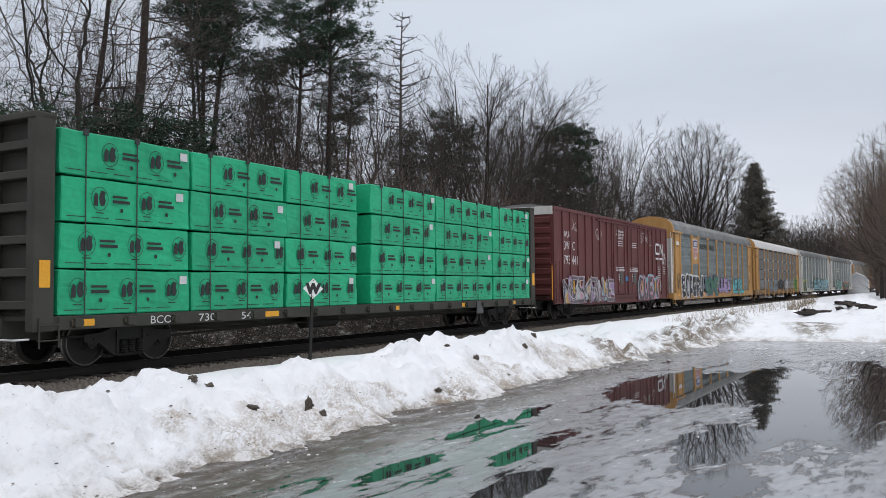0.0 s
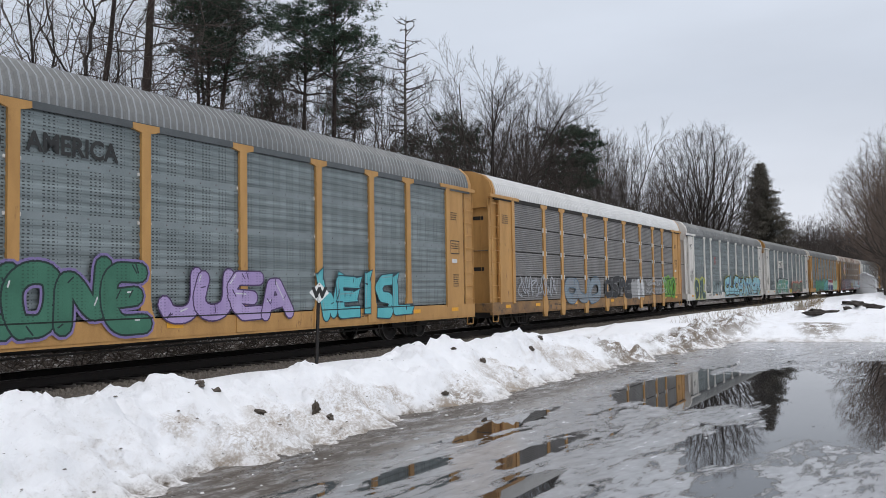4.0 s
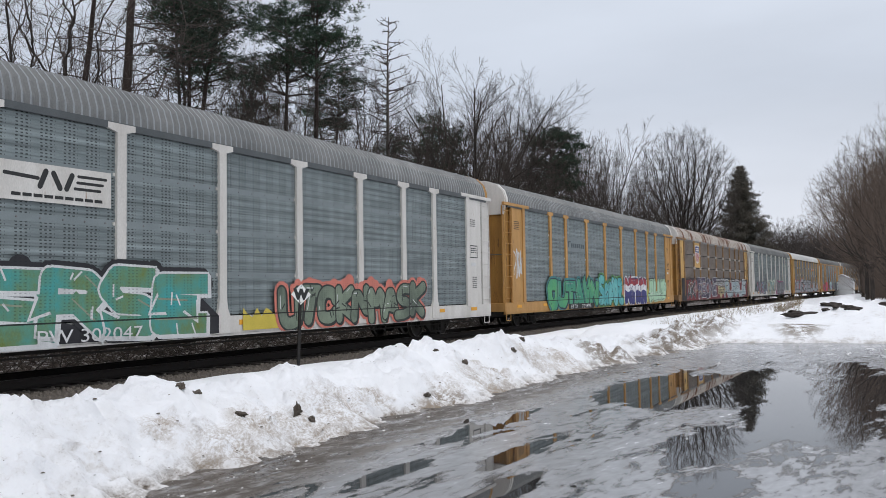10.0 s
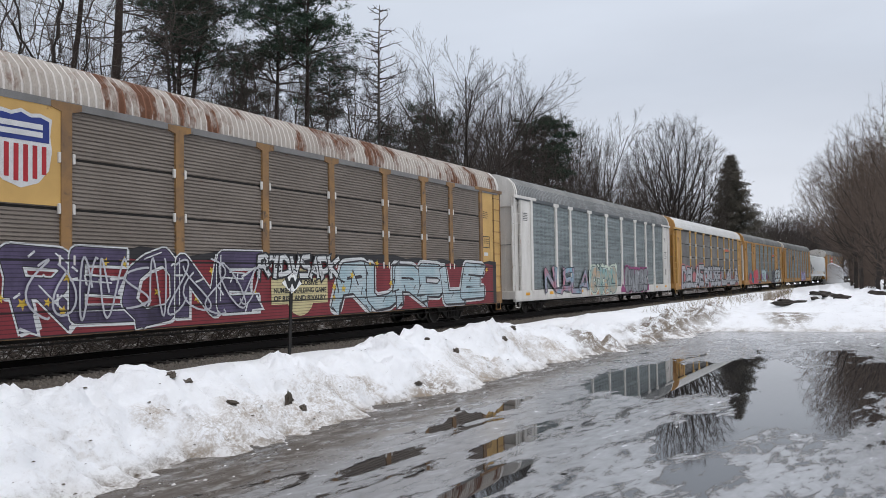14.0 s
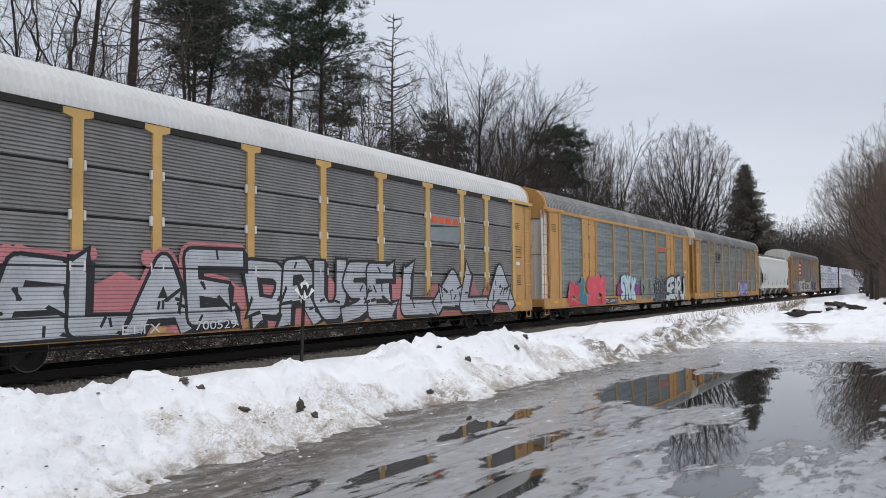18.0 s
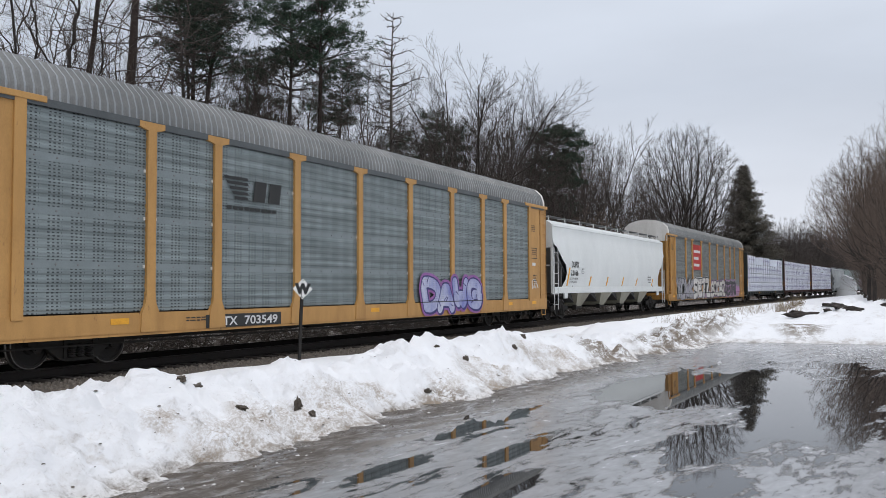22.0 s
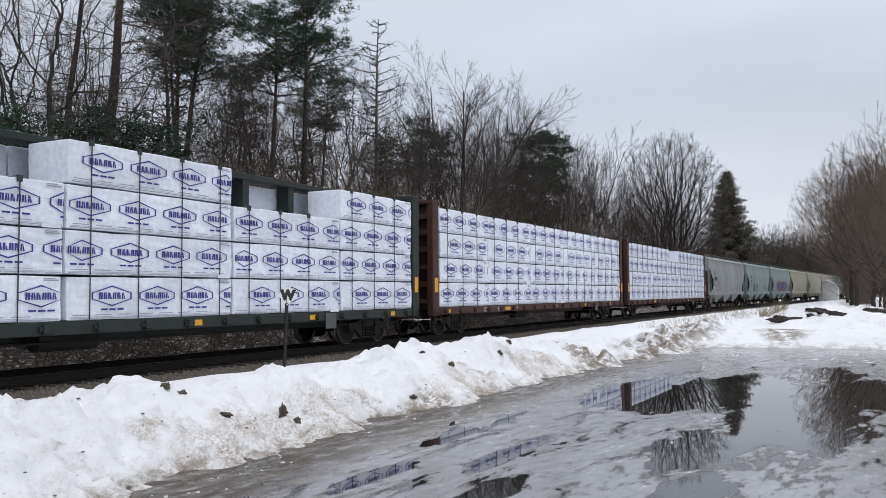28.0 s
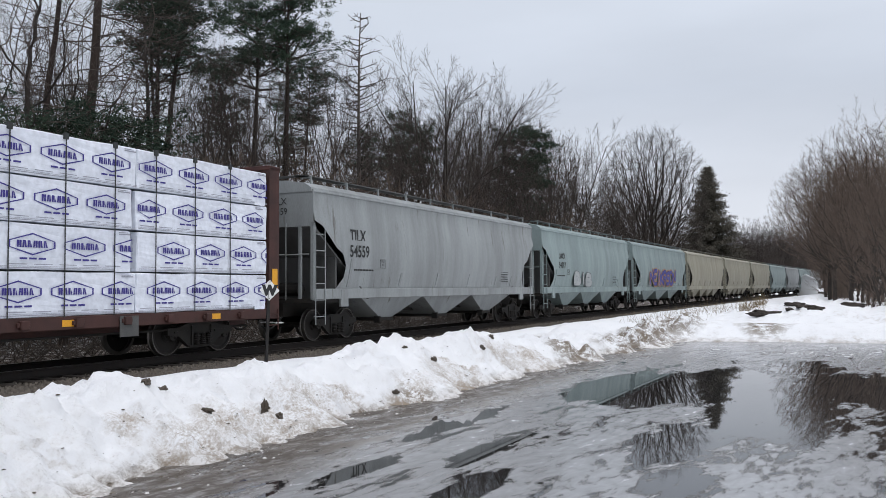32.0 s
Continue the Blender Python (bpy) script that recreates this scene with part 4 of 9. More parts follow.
def fir_tree(seed, h, girth, reach):
    """A dark fir: boughs that narrow to a spire."""
    rng = random.Random(seed)
    wood, leaf = Tubes(), Tubes()
    pts, _ = wander(rng, (0, 0, -0.4), (0, 0, 1), h, 6, 0.01, 0)
    wood.add(pts, girth, 0.03, 8)
    for i in range(420):
        u = 0.04 + 0.95 * ((i + rng.random()) / 420)
        ln = reach * (1 - u) ** 0.95 * rng.uniform(0.45, 1.15) + 0.3
        t = rng.uniform(0, 2 * math.pi)
        lp, e = wander(rng, (0, 0, u * h), unit(math.cos(t), math.sin(t), -0.22 + 0.5 * u), ln, 4, 0.06, 0.02)
        wood.add(lp, 0.035, 0.01, 3)
        for k in range(int(4 + ln * 3.4)):
            q, _ = along(lp, 0.15 + 0.85 * rng.random())
            leaf.tuft((q[0] + rng.gauss(0, 0.22), q[1] + rng.gauss(0, 0.22), q[2] + rng.gauss(0, 0.22)), rng.uniform(0.45, 0.85), 20)
    return wood, leaf


def tree_thing(name, label, group, pieces, h=None):
    """pieces: part name, tubes, material; h: the height to which the whole is drawn out."""
    t = thing(name, label, "tree", group)
    k = h / max(tubes.top() for _, tubes, _ in pieces) if h else 1.0
    for pname, tubes, material in pieces:
        ob = shared(pname, tubes.mesh(pname, material, len(pname), pname == "trunk", k), t)
        if pname != "trunk":
            tagged(ob, kind="stuff")
    return t


def floor_z(x, y):
    return float(ground_z(np.array([float(x)]), np.array([float(y)]))[0])


def plant(t, x, y, turn, size=1.0, first=False, lean=0.0):
    """Puts the tree, or a copy of it, on the ground at x, y."""
    m = Matrix.Translation((x, y, floor_z(x, y) - 0.05)) @ pose(0, 0, 0, lean, lean * 0.5, turn)
    c = t if first else copy_thing(t, m)
    if first:
        t.matrix_basis = m
    c.scale = (size, size, size)
    return c


def woods():
    behind = "pines behind the track"

    def pine(label, x, y, turn, tubes, size=1.0, lean=0.0):
        w, t, l = tubes
        return plant(tree_thing("pine_tree", label, behind, (("trunk", w, PINEBARK), ("dead_wood", t, TWIG), ("crown", l, NEEDLE))), x, y, turn, size, True, lean)

    crowned = pine("tall dark pine with a ragged high crown", 36.3, 27.0, 40, pine_tree(11, 17.8, 0.22, 0.27, 3.7, 7, 1.35, 34, 3.4, 0.03, 0.6))
    slim = pine("slim dark pine with dead lower branches", 28.9, 28.0, 200, pine_tree(12, 17.5, 0.19, 0.34, 2.6, 9, 1.0, 34, 3.0, 0.03, 0.55))
    pine("dense dark green pine in the wood", 82.8, 32.0, 0, pine_tree(13, 18.0, 0.26, 0.62, 4.6, 22, 1.6, 24, 2.5, 0.02, 1.1))
    bole = pine("tall bare pine bole with long dead limbs", 23.8, 30.0, 0, pine_tree(14, 21, 0.19, 0.24, 4.0, 9, 0.8, 60, 3.6))
    pine("stout leaning pine bole with long dead limbs", 21.4, 25.0, 0, pine_tree(21, 21, 0.24, 0.24, 4.0, 9, 0.8, 60, 5.0, 0.02), 1.0, 1.5)
    for t, x, y, turn, size in (
        (crowned, 38.2, 30.8, 120, 1.02), (slim, 31.0, 30.0, 300, 1.0), (slim, 49.5, 30.5, 240, 0.72), (slim, 40.6, 34.0, 20, 0.92),
        (slim, 56.4, 30.0, 150, 0.80), (bole, 46.0, 33.0, 10, 0.80), (slim, 66.0, 37.0, 130, 1.0),
        (slim, 71.0, 40.0, 220, 0.95), (slim, 52.0, 38.0, 75, 0.9), (bole, 33.6, 33.0, 200, 0.86),
    ):
        plant(t, x, y, turn, size)
    # many-stemmed bare trees over the near end of the wood
    w, t = crown_tree(15, 18.0, 0.25, 0.24, 0.2, 0.62, 1300, 0.0058, 0.40, 3, 0.04, -0.2)
    crooked = plant(tree_thing("bare_tree", "crooked dark bare tree with drooping fine twigs", "bare trees of the wood", (("trunk", w, BARK), ("crown", t, TWIG)), 18.0), 17.6, 24.0, 0, 1.0, True)
    plant(crooked, 25.6, 29.0, 130, 0.92)
    plant(crooked, 13.5, 27.0, 250, 1.0)
    w, t, l = pine_tree(22, 6.6, 0.13, 0.72, 2.3, 12, 0.9, 0)
    young = plant(tree_thing("pine_tree", "low bushy young pine at the wood's edge", behind, (("trunk", w, PINEBARK), ("branch_wood", t, TWIG), ("crown", l, NEEDLE))), 18.6, 22.4, 0, 1.15, True)
    for x, y, s in ((15.4, 22.6, 1.0), (22.6, 24.2, 0.9)):
        plant(young, x, y, x * 40, s)
    w, t = dead_spire(31, 18.6, 0.22)
    spire = plant(tree_thing("dead_conifer", "dead grey conifer spire with bare stubs", "", (("trunk", w, BARKGREY), ("dead_wood", t, TWIG))), 42.1, 26.0, 0, 1.0, True)
    plant(spire, 30.5, 30.5, 120, 0.95)
    w, l = fir_tree(32, 23.0, 0.3, 10.0)
    plant(tree_thing("fir_tree", "tall dark fir beside the distant track", "", (("trunk", w, BARK), ("crown", l, FIRNEEDLE))), 158.8, 24.0, 0, 1.0, True)
    bare = []
    for seed, h, g, fork, sp, x, y, label in (
        (41, 21.5, 0.22, 0.30, 0.55, 92.0, 40.0, "bare grey tree with fanned fine branches"),
        (42, 24, 0.19, 0.33, 0.48, 80.0, 35.0, "bare slender tree with upright twigs"),
        (43, 17, 0.16, 0.30, 0.55, 44.0, 29.0, "bare thin tree in the wood"),
        (44, 14.5, 0.11, 0.26, 0.45, 33.0, 25.5, "bare thin pole of a young tree"),
    ):
        w, t = crown_tree(seed, h, g, fork, fork * 0.8, 0.42 if h > 18 else 0.36, 1300 if h > 16 else 600, 0.0085 if h > 18 else 0.006, 0.52, 5, 0.03, 0.15)
        if seed == 41:
            w, t = forked_tree(seed, h, g, fork, 8, sp, (11, 8, 5), 0.0095)
        bare.append(plant(tree_thing("bare_tree", label, "bare trees of the wood", (("trunk", w, BARKGREY if seed % 2 else BARK), ("crown", t, TWIG)), h), x, y, 0, 1.0, True))
    for k, x, y, turn, size in (
        (0, 102.7, 34.0, 30, 1.06), (1, 99.0, 30.0, 120, 0.84), (1, 112.0, 38.0, 10, 0.98), (1, 108.0, 28.5, 70, 0.78), (0, 130.0, 34.0, 90, 0.88), (1, 94.0, 32.5, 300, 0.88),
        (1, 140.0, 29.0, 40, 0.72), (0, 150.0, 34.0, 190, 0.85), (1, 62.0, 33.0, 75, 0.75), (2, 60.0, 26.5, 140, 0.75), (2, 68.0, 29.0, 30, 0.85), (2, 74.0, 27.0, 210, 0.8),
        (1, 86.0, 28.0, 330, 0.58), (2, 48.5, 27.0, 60, 0.8), (2, 34.5, 29.5, 100, 0.9), (3, 29.0, 25.0, 260, 0.85), (3, 38.5, 25.0, 70, 0.85), (2, 27.0, 34.0, 320, 0.9),
        (3, 46.5, 25.0, 30, 0.8), (3, 52.0, 25.0, 115, 0.8), (3, 57.5, 25.3, 200, 0.8), (2, 40.5, 36.0, 15, 0.95), (1, 50.0, 42.0, 95, 0.75), (1, 36.0, 43.0, 170, 0.72), (2, 22.0, 39.0, 275, 0.95),
        (1, 76.0, 45.0, 20, 0.82), (3, 66.0, 25.0, 55, 0.85), (3, 80.0, 25.5, 140, 0.9), (3, 31.5, 27.5, 180, 1.0), (1, 62.0, 47.0, 35, 0.78), (2, 30.0, 46.0, 280, 0.95), (2, 120.0, 31.5, 180, 0.8),
        (2, 170.0, 28.0, 50, 0.95), (2, 112.0, 26.0, 10, 0.7), (0, 95.0, 27.0, 260, 0.62), (2, 134.0, 26.0, 85, 0.75), (3, 100.0, 24.0, 85, 0.85), (3, 90.0, 24.5, 15, 0.85), (3, 73.0, 24.6, 115, 0.8),
        (3, 60.0, 24.0, 165, 0.75), (2, 86.0, 34.0, 165, 0.95), (2, 64.0, 31.0, 65, 0.95), (2, 55.0, 33.0, 25, 0.9), (3, 43.0, 25.4, 215, 0.8), (3, 62.0, 28.0, 15, 1.0), (3, 70.0, 26.5, 75, 1.0),
    ):
        plant(bare[k], x, y, turn, size)
    for seed, h, fork, wide, x, y in ((18, 20.6, 0.26, 0.62, 54.8, 27.0), (19, 24.0, 0.28, 0.58, 78.7, 34.0)):
        w, t = forked_tree(seed, h, 0.27, fork, 7, wide, (12, 8, 5), 0.0085)
        plant(tree_thing("bare_tree", "airy bare tree with a few strong rising limbs", "bare trees of the wood", (("trunk", w, BARK), ("crown", t, TWIG)), h), x, y, 0, 1.0, True)
    w, t = crown_tree(51, 25.2, 0.5, 0.17, 0.06, 0.66, 5000, 0.0110, 0.60, 6, 0.02, 0.0, 0.3, 0.52)
    plant(tree_thing("bare_tree", "broad round bare tree with a dense twig crown", "", (("trunk", w, BARK), ("crown", t, TWIG)), 25.2), 120.7, 26.0, 0, 1.0, True)
    w, t = crown_tree(52, 22.0, 0.4, 0.14, 0.15, 0.75, 1900, 0.015, 0.55, 5, 0.02, 0.1)
    broad = plant(tree_thing("bare_tree", "distant bare tree beyond the track's bend", "distant bare trees", (("trunk", w, BARK), ("crown", t, TWIG)), 22.0), 205, 21, 0, 0.62, True)
    for x, y, turn, size in ((180, 23, 40, 0.6), (192, 21.5, 160, 0.7), (220, 22, 210, 0.86), (240, 24, 80, 0.75), (262, 15, 130, 0.76), (285, 22, 180, 0.9), (300, 8, 220, 0.85), (330, 18, 260, 1.0), (345, 2, 300, 0.95), (380, 14, 20, 1.1), (390, -6, 70, 1.05), (420, 6, 110, 1.15), (360, 26, 10, 1.1), (250, 18, 10, 0.95), (275, 12, 100, 0.95), (230, 18.5, 300, 0.85), (195, 25, 20, 0.6), (210, 26, 75, 0.66), (225, 27, 190, 0.7), (246, 21, 240, 0.62), (258, 20, 15, 0.68), (268, 18, 310, 0.66), (290, 15, 65, 0.8), (310, 13, 115, 0.85), (255, 26, 50, 0.75), (187, 19.5, 290, 0.45), (200, 18.6, 340, 0.45), (214, 18.0, 25, 0.45)):
        plant(broad, x, y, turn, size)
    # brown many-stemmed trees: the thicket on the near side, and saplings along the wood's edge
    brown = []
    for seed, h in ((61, 11.0), (62, 9.5)):
        w, t = crown_tree(seed, h, 0.10, 0.08, 0.12, 0.62, 1100, 0.0062, 0.52, 5, 0.03, 0.1)
        brown.append(tree_thing("bare_tree", "brown bare multi-stemmed tree of the thicket", "thicket trees", (("trunk", w, BARK), ("crown", t, TWIGBROWN)), h))
    plant(brown[0], 62.0, -1.2, 0, 1.0, True)
    plant(brown[1], 76.0, -0.8, 0, 1.4, True)
    for k, x, y, turn, size in (
        (0, 52.0, -2.4, 60, 0.95), (1, 57.0, -1.8, 120, 1.0), (0, 68.0, -1.0, 200, 1.15), (1, 84.0, -0.4, 40, 1.5), (0, 92.0, 0.0, 170, 1.4), (1, 100.0, 0.6, 90, 1.6), (0, 110.0, 1.0, 10, 1.5), (1, 122.0, 1.4, 250, 1.75),
        (0, 72.0, -3.5, 75, 1.2), (1, 85.0, -2.0, 20, 1.5), (0, 98.0, -1.0, 130, 1.45), (0, 115.0, -0.5, 220, 1.55), (1, 140.0, 1.6, 100, 1.7), (0, 155.0, 1.4, 60, 1.6), (1, 175.0, 1.5, 30, 1.7),
        (1, 118.0, 3.2, 80, 1.15), (0, 132.0, 2.8, 140, 1.1), (0, 146.0, 3.0, 20, 1.2), (1, 158.0, 3.2, 200, 1.3), (0, 180.0, 4.6, 260, 1.4), (1, 192.0, 5.8, 310, 1.5), (0, 205.0, 5.0, 170, 1.6),
    ):
        plant(brown[k], x, y, turn, size)
    w, t = crown_tree(63, 17.0, 0.22, 0.22, 0.26, 0.78, 1500, 0.0075, 0.46, 6, 0.03, 0.05)
    tall = plant(tree_thing("bare_tree", "tall brown bare tree with a wide airy crown", "thicket trees", (("trunk", w, BARK), ("crown", t, TWIGBROWN)), 17.0), 100.0, 2.7, 0, 1.0, True)
    for x, y, turn, size in ((124.0, 4.0, 80, 1.02), (84.0, 1.9, 200, 0.86), (72.0, 0.4, 310, 0.84), (150.0, 3.6, 130, 1.05), (66.0, -2.2, 20, 0.9)):
        plant(tall, x, y, turn, size)
    sapling = copy_thing(brown[1], pose(27.0, 23.2, -0.1, 0, 0, 50))
    sapling.scale = (0.8, 0.8, 0.8)
    for o in (sapling,):
        tagged(o, "brown bare sapling at the wood's edge", "tree", "saplings")
    for k, (x, y) in enumerate(((29.0, 24.4), (31.8, 24.0), (34.6, 24.6), (35.2, 22.4), (41.8, 24.4), (45.2, 24.8), (30.5, 23.6), (33.5, 22.8), (36.8, 23.4), (40.0, 22.8), (43.5, 23.6), (47.0, 22.6), (25.0, 22.6), (38.5, 24.6), (51.0, 23.2), (56.0, 22.8), (62.0, 23.0), (69.0, 22.4), (77.0, 22.6), (86.0, 22.2), (96.0, 22.0), (107.0, 21.5))):
        plant(sapling, x, y, 77 * k, 0.68 + 0.28 * ((k * 37) % 10) / 10)


def brush_mesh(seed, n, region, hmin, hmax, thick, name, material, lean=0.35):
    """Tangled stems over a region."""
    rng = random.Random(seed)
    tubes = Tubes()
    spots = np.array([region(rng) for _ in range(n)])
    for (x, y), z in zip(spots, ground_z(spots[:, 0], spots[:, 1])):
        h = rng.uniform(hmin, hmax)
        pts, d = wander(rng, (x, y, z - 0.05), unit(rng.gauss(0, lean), rng.gauss(0, lean), 1), h, 4, 0.13, 0.0)
        tubes.add(pts, thick, thick * 0.35, 3)
        for k in range(4):
            q, way = along(pts, rng.uniform(0.25, 1))
            sp, _ = wander(rng, q, aside(rng, way, rng.uniform(0.4, 0.9)), h * rng.uniform(0.2, 0.45), 2, 0.14, 0.03)
            tubes.add(sp, thick * 0.5, thick * 0.25, 3)
    return new(name, tubes.mesh(name, material))


def undergrowth():
    u = random.Random.random
    tagged(brush_mesh(71, 3800, lambda r: (10 + 95 * r.random() ** 1.3, 21.0 + 10 * r.random()), 1.8, 6.4, 0.013, "brush", TWIGBROWN), "brown tangled bare brush along the wood's edge", "brush", kind="stuff")
    tagged(brush_mesh(75, 1500, lambda r: (18 + 150 * r.random() ** 1.2, 27.0 + 13 * r.random()), 3.0, 8.5, 0.013, "saplings", TWIGBROWN, 0.26), "brown bare saplings crowding the wood", "saplings", kind="stuff")
    tagged(brush_mesh(72, 800, lambda r: (100 + 110 * r.random(), 17.5 + 8 * r.random()), 1.2, 3.4, 0.03, "far_brush", TWIGBROWN), "brown bare brush beside the distant track", "brush", kind="stuff")
    tagged(brush_mesh(73, 1300, lambda r: (60 + 84 * r.random(), -7 + 6.6 * r.random()), 0.8, 2.4, 0.012, "thicket_brush", TWIGBROWN), "brown bare brush under the thicket trees", "brush", kind="stuff")
    tagged(brush_mesh(77, 1100, lambda r: (lambda x: (x, x * (0.010 + 0.018 * r.random())))(100 + 100 * r.random()), 1.5, 4.2, 0.02, "roadside_brush", TWIGBROWN), "brown bare brush beyond the snow field", "brush", kind="stuff")
    tagged(brush_mesh(74, 2200, lambda r: (3 + 60 * r.random(), 18.3 + 3.2 * r.random()), 0.4, 1.6, 0.014, "slash", BARK, 1.7), "fallen branches and slash beside the track", "branches", kind="stuff")


woods()
undergrowth()

# ---- rolling stock ----
# A car's space: x runs from its leading end (0) backwards, the lot is on its -y side, z = 0 is the rail top.
CARS = []


def put_mesh(name, bm, material):
    me = bpy.data.meshes.new(name)
    bm.to_mesh(me)
    bm.free()
    me.materials.append(material)
    return me


def mirror_y(bm):
    bmesh.ops.transform(bm, matrix=Matrix.Scale(-1, 4, (0, 1, 0)), verts=bm.verts)
    bmesh.ops.reverse_faces(bm, faces=bm.faces)
    return bm


def wheel_bm(r, y):
    """A solid wheel with flange, hollowed disc and hub, outer face towards -y at y."""
    prof = [(0.07, -0.06), (0.12, -0.05), (0.15, 0.0), (r - 0.13, 0.02), (r - 0.075, 0.0), (r - 0.07, -0.02), (r - 0.02, -0.02)]
    return lathe(prof, y)


def lathe(prof, y, n=28, cap=True):
    bm = bmesh.new()
    rings = [[bm.verts.new((rr * math.cos(2 * math.pi * k / n), y + d, rr * math.sin(2 * math.pi * k / n))) for k in range(n)] for rr, d in prof]
    for a, b in zip(rings, rings[1:]):
        for k in range(n):
            bm.faces.new((a[k], a[(k + 1) % n], b[(k + 1) % n], b[k]))
    if cap:
        bm.faces.new(rings[0])
    bmesh.ops.recalc_face_normals(bm, faces=bm.faces)
    return bm


class Gear:
    """Meshes of one size of truck, shared by all cars that run on it."""

    def __init__(self, r):
        self.r = r
        wheel = wheel_bm(r, -0.80)
        self.wheel = [put_mesh("wheel", wheel, WHEELSTEEL), put_mesh("wheel", mirror_y(wheel_bm(r, -0.80)), WHEELSTEEL)]
        rim = lambda: lathe([(r - 0.022, -0.024), (r - 0.006, -0.024), (r, -0.012), (r, 0.085), (r + 0.026, 0.1), (r + 0.026, 0.12), (r - 0.06, 0.13)], -0.80, cap=False)
        self.rim = [put_mesh("rim", rim(), RIMSTEEL), put_mesh("rim", mirror_y(rim()), RIMSTEEL)]
        bm = bmesh.new()
        rod(bm, (0, -0.98, 0), (0, 0.98, 0), 0.075, 12)
        self.axle = put_mesh("axle", bm, WHEELSTEEL)
        cap = bmesh.new()
        rod(cap, (0, -1.03, 0), (0, -0.95, 0), 0.115, 12)
        for k in range(3):
            a = 2 * math.pi * k / 3
            rod(cap, (0.06 * math.cos(a), -1.05, 0.06 * math.sin(a)), (0.06 * math.cos(a), -1.02, 0.06 * math.sin(a)), 0.02, 6)
        self.cap = put_mesh("bearing_cap", cap, WHEELSTEEL)
        h = r
        side = [(-1.10, h + 0.02), (-1.10, h + 0.17), (-0.72, h + 0.19), (-0.38, h + 0.30), (0.38, h + 0.30), (0.72, h + 0.19), (1.10, h + 0.17), (1.10, h + 0.02), (0.74, h - 0.02), (0.42, h - 0.26), (0.28, h - 0.30), (-0.28, h - 0.30), (-0.42, h - 0.26), (-0.74, h - 0.02)]
        sf = prism(bmesh.new(), side, -1.05, -0.93)
        # windows in the casting: raised rims round the spring nest and the brake openings
        for x0, x1 in ((-0.36, -0.30), (0.30, 0.36)):
            box(sf, x0, x1, -1.09, -1.04, h - 0.24, h + 0.22)
        box(sf, -0.9, -0.45, -1.07, -1.04, h + 0.06, h + 0.1)
        box(sf, 0.45, 0.9, -1.07, -1.04, h + 0.06, h + 0.1)
        self.frame = put_mesh("side_frame", sf, BLACKSTEEL)
        self.bolster = put_mesh("bolster", boxes((-0.2, 0.2, -0.92, 0.92, h - 0.02, h + 0.26), bevel=0.02), BLACKSTEEL)
        coil = [(0.02, 0.0)] + [(0.085 if k % 2 else 0.058, 0.01 + 0.0225 * k) for k in range(12)] + [(0.02, 0.28)]
        sp = lathe(coil, 0.0, 10)
        bmesh.ops.rotate(sp, verts=sp.verts, cent=(0, 0, 0), matrix=Matrix.Rotation(radians(90), 3, "X"))
        bmesh.ops.translate(sp, verts=sp.verts, vec=(0, -1.10, h - 0.24))
        self.spring = put_mesh("spring", sp, WHEELSTEEL)

    def fit(self, car, x):
        """A truck centred at x under the car; returns its wheelsets for keying."""
        tr = shared("truck", self.bolster, car, pose(x, 0, 0))
        shared("side_frame", self.frame, tr)
        shared("side_frame", self.frame, tr, pose(0, 0, 0, 0, 0, 180))
        for d in (-0.2, 0.0, 0.2):
            shared("spring", self.spring, tr, pose(d, 0, 0))
        sets = []
        for d in (-0.89, 0.89):
            ws = shared("wheelset", self.axle, car, pose(x + d, 0, self.r))
            for k in (0, 1):
                shared("wheel", self.wheel[k], ws)
                shared("rim", self.rim[k], ws)
            shared("bearing_cap", self.cap, ws)
            sets.append((ws, x + d, self.r))
        return sets


GEAR_SMALL, GEAR_LARGE = Gear(0.42), Gear(0.457)
COUPLER = put_mesh("coupler", boxes((-0.62, 0.25, -0.09, 0.09, 0.78, 0.98), (-0.72, -0.45, -0.16, 0.12, 0.74, 1.02), (-0.66, -0.58, -0.2, 0.16, 0.66, 0.76), bevel=0.025), BLACKSTEEL)


def hose_mesh():
    bm = bmesh.new()
    pts = [(0.0, -0.35, 0.72), (-0.25, -0.36, 0.55), (-0.5, -0.37, 0.42), (-0.72, -0.36, 0.40), (-0.9, -0.34, 0.5)]
    for a, b in zip(pts, pts[1:]):
        rod(bm, a, b, 0.022, 6)
    return put_mesh("air_hose", bm, RUBBER)


HOSE = hose_mesh()


def base_car(name, label, lead, length, gear, centre, group="train cars"):
    """The Empty of a car with its trucks, couplers and centre sill."""
    car = thing(name, label, "rail car", group)
    sets = gear.fit(car, centre) + gear.fit(car, length - centre)
    CARS.append((car, lead, length, sets))
    shared("coupler", COUPLER, car)
    shared("coupler", COUPLER, car, pose(length, 0, 0, 0, 0, 180))
    shared("air_hose", HOSE, car)
    shared("air_hose", HOSE, car, pose(length, 0, 0, 0, 0, 180))
    return car


# ---- lettering and sprayed pieces ----


def glyphs(text, size, offset=0.0):
    cu = bpy.data.curves.new("lettering", "FONT")
    cu.body, cu.size, cu.offset, cu.resolution_u = text, size, offset, 3
    ob = bpy.data.objects.new("lettering", cu)
    me = bpy.data.meshes.new_from_object(ob)
    bpy.data.objects.remove(ob)
    bpy.data.curves.remove(cu)
    return me


